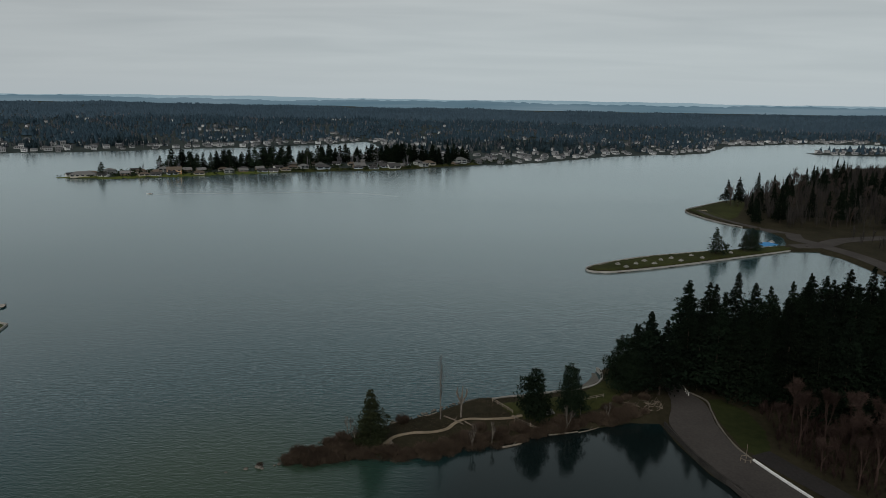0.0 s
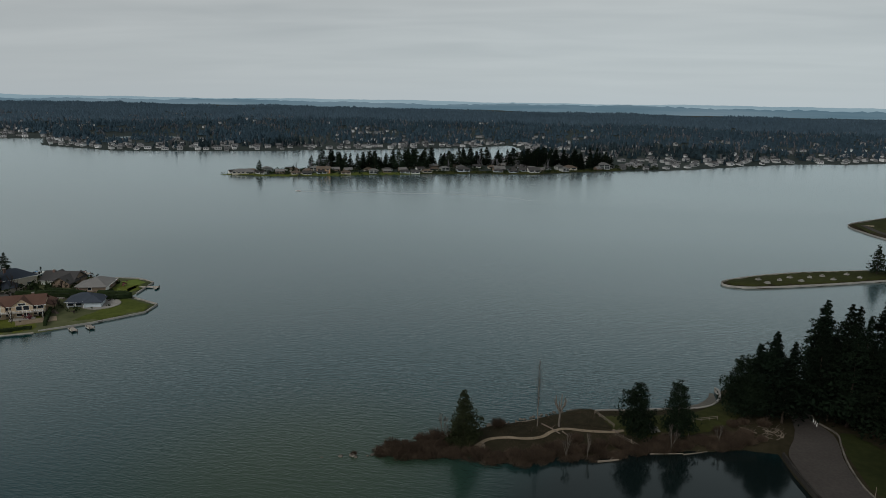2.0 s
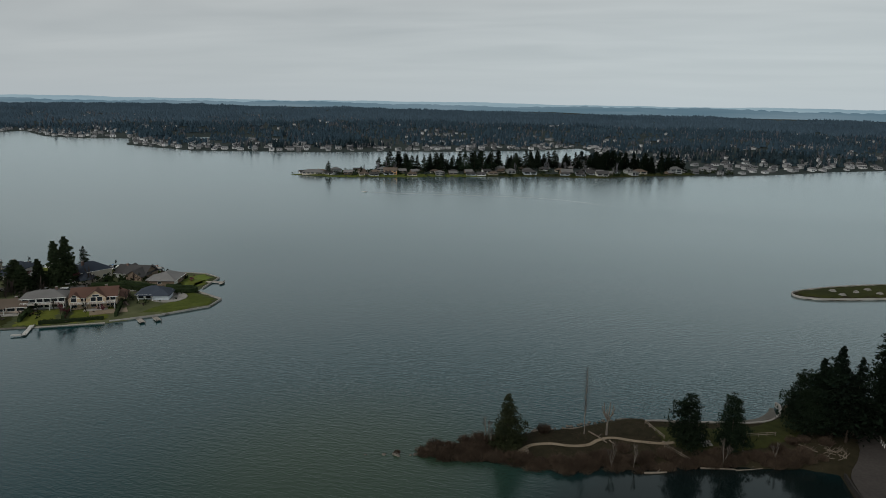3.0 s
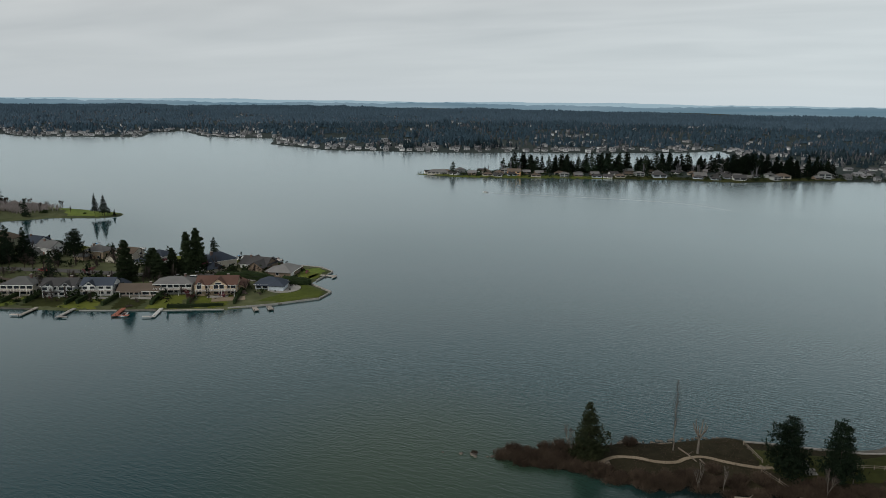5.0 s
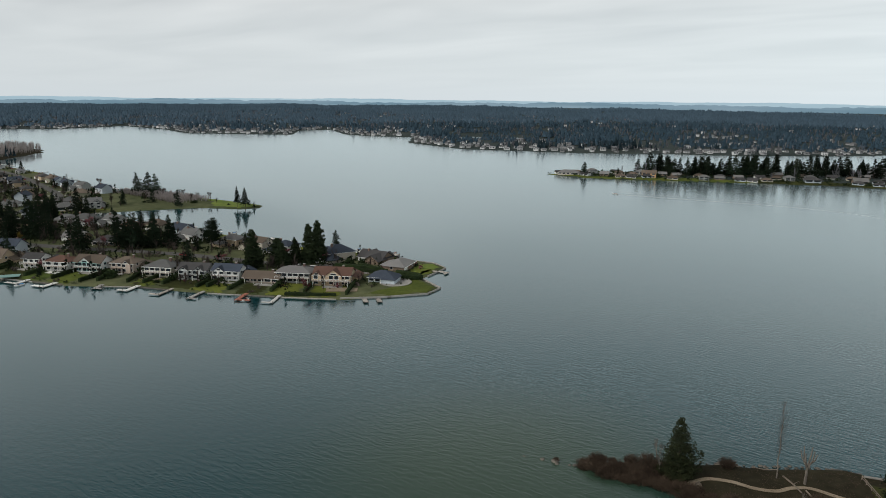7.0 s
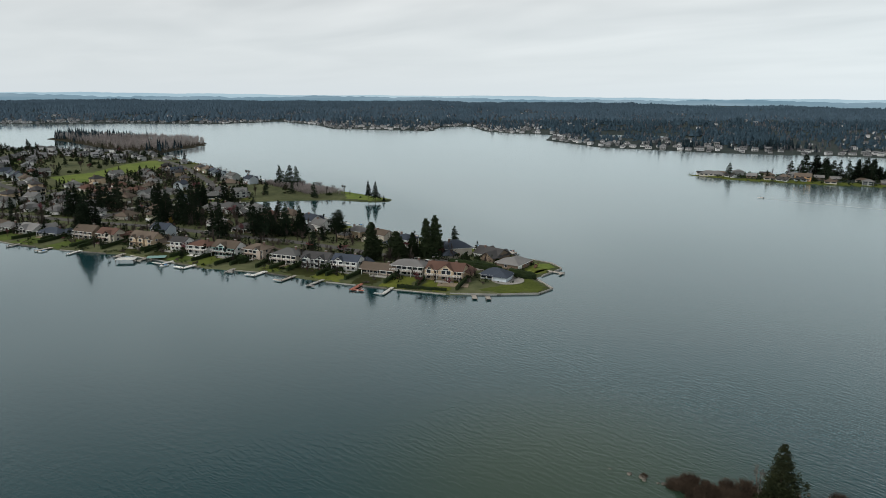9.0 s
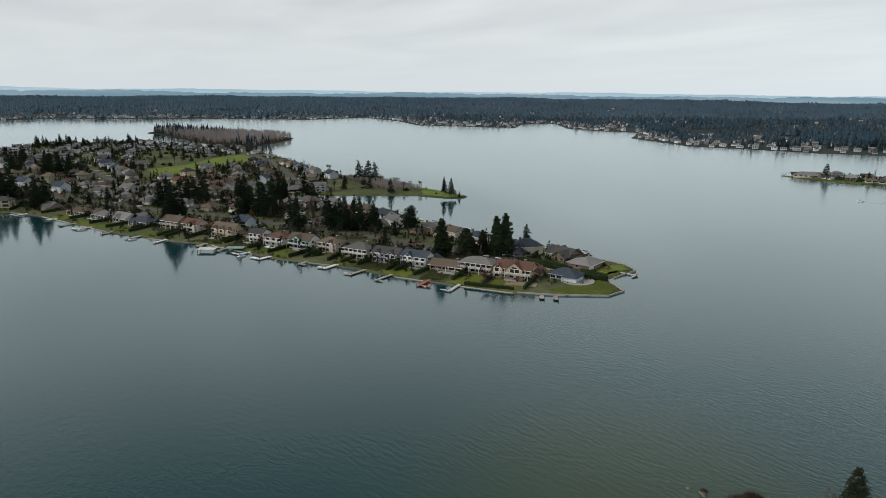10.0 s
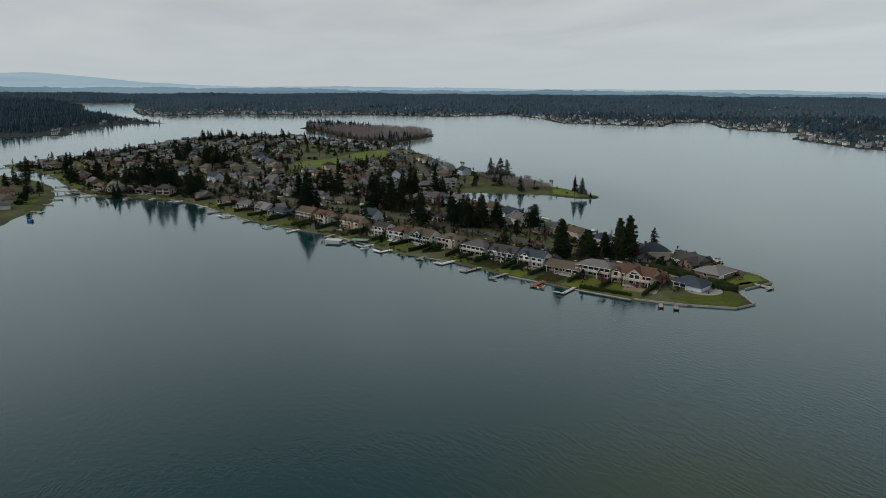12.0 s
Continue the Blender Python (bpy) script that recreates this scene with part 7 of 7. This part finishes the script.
for k in range(3):
    tube(bm, (71.2 + 0.1 * k, 192.8 - 1.2 * k, 1.9), (71.2 + 0.1 * k, 192.8 - 1.2 * k, 3.0), 0.1, 0.1, 6)
    ob = part("bollard", bm, M_WHITE, None)
    tagged(ob, "white bollard at the road's edge", "bollard", "bollards")
    bm = bmesh.new()
bm.free()

# ---- the jetty with its picnic lawn ----
JETTY = [(205, 404.5), (161, 382), (123, 362), (90, 347.2), (78, 345.2), (74.5, 348.5), (77, 354.5), (94, 368), (116, 381), (152, 396), (188, 408.5), (204, 414)]
park_patch("lawn_jetty", JETTY, M_GRASS, "brown-green mown grass on the jetty", 2.0, 0.05)
me = ribbon("kerb_jetty", smoothed([(202, 402.6), (161, 380.6), (123, 360.6), (90, 345.8), (78, 343.8), (73, 347.2), (75.6, 354.8), (93, 369.2), (115, 382.2), (152, 397.2)], 5), 0.2, 1.9, M_CONCRETE, 0.95)
tagged(new("kerb_jetty", me), "pale concrete edging round the jetty", "kerb", kind="structure")
for k, (x, y) in enumerate(((91, 358.3), (93.9, 352.3), (107.2, 366.8), (110.9, 361), (123.9, 374.6), (127.3, 368.7), (137.3, 382), (141.5, 376.4), (162.8, 391), (101, 360), (117, 370))):
    picnic_table(x, y, float(park_z(x, y)) + 0.06, 28 + 5 * k)
stand(FIRS_MID, [(153, 388, 15), (177, 398, 14), (173, 397, 12), (181, 400, 12)], park_z, 22, 81, 10, 14, (1.35, 1.6))
hall = tagged(new("pavilion"), "open shelter with a bright blue roof beside the beach", "shelter")
bm = bmesh.new()
gable_or_hip(bmesh.new(), bm, -5, 5, -3.5, 3.5, 0, 2.6, 1.3, "hip", 0.5)
part("roof", bm, M_BLUE, hall)
for sx in (-4.7, 0, 4.7):
    for sy in (-3.2, 3.2):
        part("post", boxed(sx - 0.1, sx + 0.1, sy - 0.1, sy + 0.1, -0.4, 2.6), M_WHITE, hall)
part("floor_slab", boxed(-5, 5, -3.5, 3.5, -0.5, 0.06), M_CONCRETE, hall)
hall.matrix_basis = pose(193, 414, float(park_z(193, 414)) + 0.1, 0, 0, 25)
hut = tagged(new("kiosk"), "small white hut near the blue shelter", "hut")
bm, bm2 = bmesh.new(), bmesh.new()
gable_or_hip(bm, bm2, -2, 2, -1.5, 1.5, 0, 2.4, 0.8, "gx", 0.3)
part("wall", bm, M_WHITE, hut)
part("roof", bm2, M_CONCRETE, hut)
hut.matrix_basis = pose(201, 425, float(park_z(201, 425)) + 0.1, 0, 0, 60)
for i, (pts, half) in enumerate((([(216, 300), (229, 343), (232, 381), (226, 412), (221, 432), (226, 450)], 4.5), ([(208, 412), (226, 414), (250, 430), (300, 440), (380, 430)], 5.5), ([(226, 450), (214, 474), (206, 493), (200, 520), (199, 548)], 2.0))):
    me = ribbon(f"park_road_{i + 1}", smoothed(pts, 8), half, 0.8, M_ROAD, 0.14 + 0.02 * i, park_z)
    tagged(new(f"park_road_{i + 1}", me), "pale worn asphalt park road", "road", kind="structure")
park_patch("lawn_cape", [(193, 520), (193, 552), (222, 584), (246, 606), (262, 618), (250, 580), (232, 545), (218, 515), (206, 500)], M_GRASS, "olive grass on the low cape", 3.0, 0.06)
me = ribbon("kerb_cape", smoothed([(206, 480), (198.5, 494), (191.5, 519), (190.5, 552), (220, 585), (242, 608)], 6), 0.25, 1.8, M_CONCRETE, 0.9)
tagged(new("kerb_cape", me), "pale edging round the cape", "kerb", kind="structure")
park_patch("gravel_cape", [(199, 545), (205, 543), (207, 550), (200, 551)], M_GRAVEL, "pale gravel patch on the cape", 1.0, 0.12)


def cape_test(x, y):
    return float(inside(PARK, x, y)) > 9 and y > 462 + 0.08 * (x - 230) and x > 214 + 0.32 * abs(y - 500) ** 0.9 and street_clear(x, y)


def street_clear(x, y):
    return not (x < 235 and y < 470)


stand(FIRS, scattered(91, 55, 216, 420, 465, 760, cape_test, 9), park_z, 30, 92, 18, 28, (0.8, 1.0))
stand([FIRS[0], FIRS[2]], [(219, 488, 17), (222, 500, 18), (236, 490, 27), (228, 520, 18), (245, 510, 25), (262, 500, 27), (290, 500, 28)], park_z, 30, 93, 18, 26, (0.8, 1.0))
stand(BARE, scattered(94, 70, 216, 430, 465, 740, cape_test, 6), park_z, 16, 95, 13, 23, (0.8, 1.0))
r = np.random.default_rng(96)
p = np.stack([r.uniform(230, 520, 2600), r.uniform(455, 850, 2600)], -1)
ok = (inside(PARK, p[:, 0], p[:, 1]) > 12) & (p[:, 0] > 222 + 0.3 * np.abs(p[:, 1] - 500) ** 0.9) & (p[:, 1] > 468)
spire_woods("cape_bare_woods", p[ok], r.uniform(9, 19, int(ok.sum())), park_z, M_CAPE, "grey-brown leafless wood on the cape", 97, 0.26, 0.008)
p = np.stack([r.uniform(236, 520, 500), r.uniform(300, 425, 500)], -1)
ok = (p[:, 0] > 246)
spire_woods("shore_bare_woods", p[ok], r.uniform(8, 14, int(ok.sum())), park_z, M_CAPE, "leafless brown wood beside the park road", 98, 0.25, 0.009)

# ---- houses of the far shores ----
FAR_KINDS = [house(lab, w, 10, st, kd, 3.0, wl, rf, windows=2, sides=False, simple=True, chimney=False, big=True, trim=wl) for lab, w, st, kd, wl, rf in (
    ("small far white house on the lake shore", 14, 1, "gx", W_WHITE, R_DARK), ("far beige house on the lake shore", 15, 1, "hip", W_BEIGE, R_BROWN), ("far grey house on the lake shore", 14, 2, "hip", W_GREY, R_GREY), ("far brown house on the lake shore", 13, 1, "gx", W_BROWN, R_PALE), ("far pale blue house on the wooded shore", 15, 1, "hip", W_BLUE, R_DARK))]
rng = random.Random(37)
far_homes, crowd = [], list(beyond)


def crowd_house(ring, z_of, ax, ay, bx, by, depths, gaps, apart):
    run = math.hypot(bx - ax, by - ay)
    for k in range(int(run / 13)):
        f = (k + rng.random()) / max(1, int(run / 13))
        nx, ny = -(by - ay) / run, (bx - ax) / run
        for depth, odds in zip(depths, gaps):
            x, y = ax + f * (bx - ax) + nx * depth + rng.uniform(-8, 8), ay + f * (by - ay) + ny * depth + rng.uniform(-6, 6)
            if rng.random() > odds or float(inside(ring, x, y)) < 8 or float(inside(LAGOON, x, y)) > -13:
                continue
            if any((x - a) ** 2 + (y - c) ** 2 < apart * apart for a, c in far_homes):
                continue
            far_homes.append((x, y))
            turn = shore_turn(ring, x, y)[0] + rng.uniform(-15, 15)
            m = pose(x, y, float(z_of(x, y)) + 0.2, 0, 0, turn) @ Matrix.Diagonal((0.8, 0.8, 0.76, 1))
            if y < 900 and -420 < x < 60 and ring is FAR:
                m = m @ Matrix.Scale(0.88, 4)
                copy_thing(FAR_KINDS[rng.randrange(len(FAR_KINDS))], m)
            else:
                crowd.append(m)


for (ax, ay), (bx, by) in zip(FAR, FAR[1:]):
    if min(ax, bx) > -2500 and max(ax, bx) < 1000:
        crowd_house(FAR, far_z, ax, ay, bx, by, (12, 28, 44, 66, 95, 140, 200, 280), (0.95, 0.75, 0.6, 0.5, 0.4, 0.3, 0.25, 0.2), 11)
# roofs in the clearings farther inland
p, r = sown(39, 2100, -2500, 1000, 0, 2300)
d = np.minimum(inside(FAR, p[:, 0], p[:, 1]), -inside(LAGOON, p[:, 0], p[:, 1]))
open_land = ripple(p[:, 0], p[:, 1], 210) + 0.7 * ripple(p[:, 0] + 90, p[:, 1], 90) + 0.5 * ripple(p[:, 0] * 1.3 + 40, p[:, 1], 75)
for (x, y), turn in zip(p[(d > 60) & (d < 900) & in_view(p) & (open_land < -0.3)], r.uniform(0, 360, len(p))):
    crowd.append(pose(x, y, float(far_z(x, y)) + 0.5, 0, 0, turn) @ Matrix.Scale(0.75, 4))
for (ax, ay), (bx, by) in zip(FAR_WEST[2:9], FAR_WEST[3:10]):
    crowd_house(FAR_WEST, far_west_z, ax, ay, bx, by, (20, 60), (0.35, 0.2), 22)
for k, home in enumerate(FAR_KINDS):
    x, y = ((-60, 838), (-20, 880), (20, 905), (-100, 832), (-140, 815))[k]
    home.matrix_basis = pose(x, y, float(far_z(x, y)) + 0.2, 0, 0, 25)
# the rest lie too far off to count: walls and roofs in one object
M_FARWALL = mat("far_house_walls", (0.16, 0.16, 0.16), (0.62, 0.62, 0.62), 0.02, 0.005, 0.8, 0, 0.6, world_space=True, island=True, hue=0.015)
M_FARROOF = mat("far_house_roofs", (0.05, 0.052, 0.055), (0.24, 0.24, 0.245), 0.02, 0.005, 0.9, 0, 0.5, world_space=True, island=True)
verts, faces, slots = [], [], []
for m in crowd:
    w, d, h, r = rng.uniform(3.5, 7), rng.uniform(3, 4.5), rng.choice((2.8, 3.0, 4.8, 5.2)), rng.uniform(1.5, 2.6)
    base = [(-w, -d, -1.5), (w, -d, -1.5), (w, d, -1.5), (-w, d, -1.5), (-w, -d, h), (w, -d, h), (w, d, h), (-w, d, h)]
    n = len(verts)
    verts += [m @ Vector(q) for q in base]
    faces += [(n, n + 1, n + 5, n + 4), (n + 1, n + 2, n + 6, n + 5), (n + 2, n + 3, n + 7, n + 6), (n + 3, n, n + 4, n + 7)]
    slots += [0] * 4
    e, hip = 0.6, rng.choice((0, 0, 4))
    n = len(verts)
    verts += [m @ Vector(q) for q in ((-w - e, -d - e, h), (w + e, -d - e, h), (w + e, d + e, h), (-w - e, d + e, h), (-w + hip, 0, h + r), (w - hip, 0, h + r))]
    faces += [(n, n + 1, n + 5, n + 4), (n + 1, n + 2, n + 5), (n + 2, n + 3, n + 4, n + 5), (n + 3, n, n + 4), (n + 3, n + 2, n + 1, n)]
    slots += [1] * 5
    for u in (-0.5, 0.1, 0.6):
        for z in ((1.0,) if h < 4 else (0.9, 3.7)):
            n = len(verts)
            verts += [m @ Vector(q) for q in ((w * u - 0.9, -d - 0.06, z), (w * u + 0.9, -d - 0.06, z), (w * u + 0.9, -d - 0.06, z + 1.4), (w * u - 0.9, -d - 0.06, z + 1.4))]
            faces.append((n, n + 1, n + 2, n + 3))
            slots.append(2)
me = mesh_of("far_houses", verts, faces, [M_FARWALL, M_FARROOF, M_GLASS])
me.polygons.foreach_set("material_index", slots)
tagged(new("far_houses", me), "small pale houses scattered along the far wooded shores", "houses", kind="stuff")
# the long point across the lake: one bright ochre house, firs and lawns
settle(house("ochre house among firs on the far point", 15, 10, 2, "gx", 3.0, W_ORANGE, R_BROWN, windows=3, simple=True, sides=False), -282, 738, 20, far_z)
settle(house("long low grey-roofed house at the tip of the far point", 24, 11, 1, "hip", 3.4, W_BEIGE, R_PALE, windows=5, simple=True, sides=False), -362, 708, 20, far_z)
stand(FIRS_MID, [(-345, 712, 15), (-312, 726, 9), (-305, 760, 17), (-297, 765, 18), (-286, 757, 14), (-276, 770, 17), (-268, 765, 16), (-255, 775, 20), (-247, 790, 21), (-238, 785, 22), (-228, 800, 19), (-215, 805, 24), (-205, 812, 23), (-195, 810, 25), (-188, 825, 24), (-160, 830, 22), (-150, 845, 24)], far_z, 22, 71, 12, 20, (1.3, 1.7))
patch("lawn_far_point", [(-390, 701), (-340, 699), (-276, 724), (-234, 755), (-180, 780), (-185, 790), (-240, 765), (-280, 735), (-340, 708), (-386, 706)], far_z, M_OLIVE, "strip of lawns along the far point", 4.0, 0.4)

patch("lawn_far_shore", [(-184, 779), (-127, 808), (-56, 826), (-11, 870), (46, 909), (40, 922), (-20, 884), (-62, 842), (-132, 822), (-188, 792)], far_z, M_GRASS, "dull green gardens along the far shore", 4.0, 0.4)
r = np.random.default_rng(104)
p = np.stack([r.uniform(-385, 90, 6000), r.uniform(695, 950, 6000)], -1)
d = inside(FAR, p[:, 0], p[:, 1])
p = p[(d > 3) & (d < 40) & (r.random(6000) < 0.6)]
n, size = len(p), r.uniform(0.8, 2.0, len(p))
c = np.stack([p[:, 0], p[:, 1], far_z(p[:, 0], p[:, 1]) + size * 0.8], -1)[:, None] + r.normal(size=(n, 14, 3)) * size[:, None, None] * (0.7, 0.7, 0.55)
v, f = quad_cloud(r, c.reshape(-1, 3), None, np.repeat(size * 0.5, 14), 0.6)
tagged(new("far_shore_shrubs", mesh_of("far_shore_shrubs", v, f, M_HEDGE)), "dark shrubs in the gardens of the far shore", "shrubs", kind="stuff")

SPRUCE = [conifer(100 + k, 20, (3.8, 4.4)[k], 15, 8, 10, M_FIR, "dark spruce in the stand on the far point", "spruce_tree", puff=1.25, ragged=0.3) for k in range(2)]
r = random.Random(101)
spots = []
for k in range(190):
    f = r.random()
    x = -300 + 330 * f
    y = 760 + 150 * f + r.uniform(12, 60) - 18 * math.sin(9 * f)
    if float(inside(FAR, x, y)) > 12 and (ripple(np.float64(x), np.float64(y), 60) > -0.45):
        spots.append((x, y, r.uniform(13, 24)))
for k, (x, y, h) in enumerate(spots):
    if k < 2:
        SPRUCE[k].matrix_basis = pose(x, y, float(far_z(x, y)), 0, 0, 30)
    else:
        put_tree(SPRUCE[k % 2], x, y, float(far_z(x, y)) - 0.2, h, 20, r.uniform(0, 360), 0, r.uniform(1.2, 1.8))
r = np.random.default_rng(102)
p = np.stack([r.uniform(-560, -455, 2000), r.uniform(296, 334, 2000)], -1)
ok = (inside(ISLAND, p[:, 0], p[:, 1]) > 3) & (p[:, 0] < -478 + 18 * r.random(2000)) & (p[:, 1] < 326 + 0.1 * (p[:, 0] + 480))
spire_woods("point_brush", p[ok], r.uniform(2.5, 5.5, int(ok.sum())), island_z, M_ISLE, "pinkish-brown leafless brush on the grassy point", 103, 0.3)

# ---- a small boat under way and its wake ----
boat(-251, 598, 90, M_WHITE, "small white motorboat under way on the lake", 0.9)
M_FOAM = mat("wake_foam", (0.22, 0.25, 0.25), (0.4, 0.42, 0.42), 0.8, 0.2, 0.5, 0.3, world_space=True)
me = ribbon("wake", smoothed([(-248, 598), (-210, 606), (-171, 614), (-120, 624), (-70, 622), (-40, 606)], 6), [0.8 - 0.022 * k for k in range(31)], 0.05, M_FOAM, 0.03)
tagged(new("wake", me), "thin pale wake on the grey water", "wake", kind="stuff")
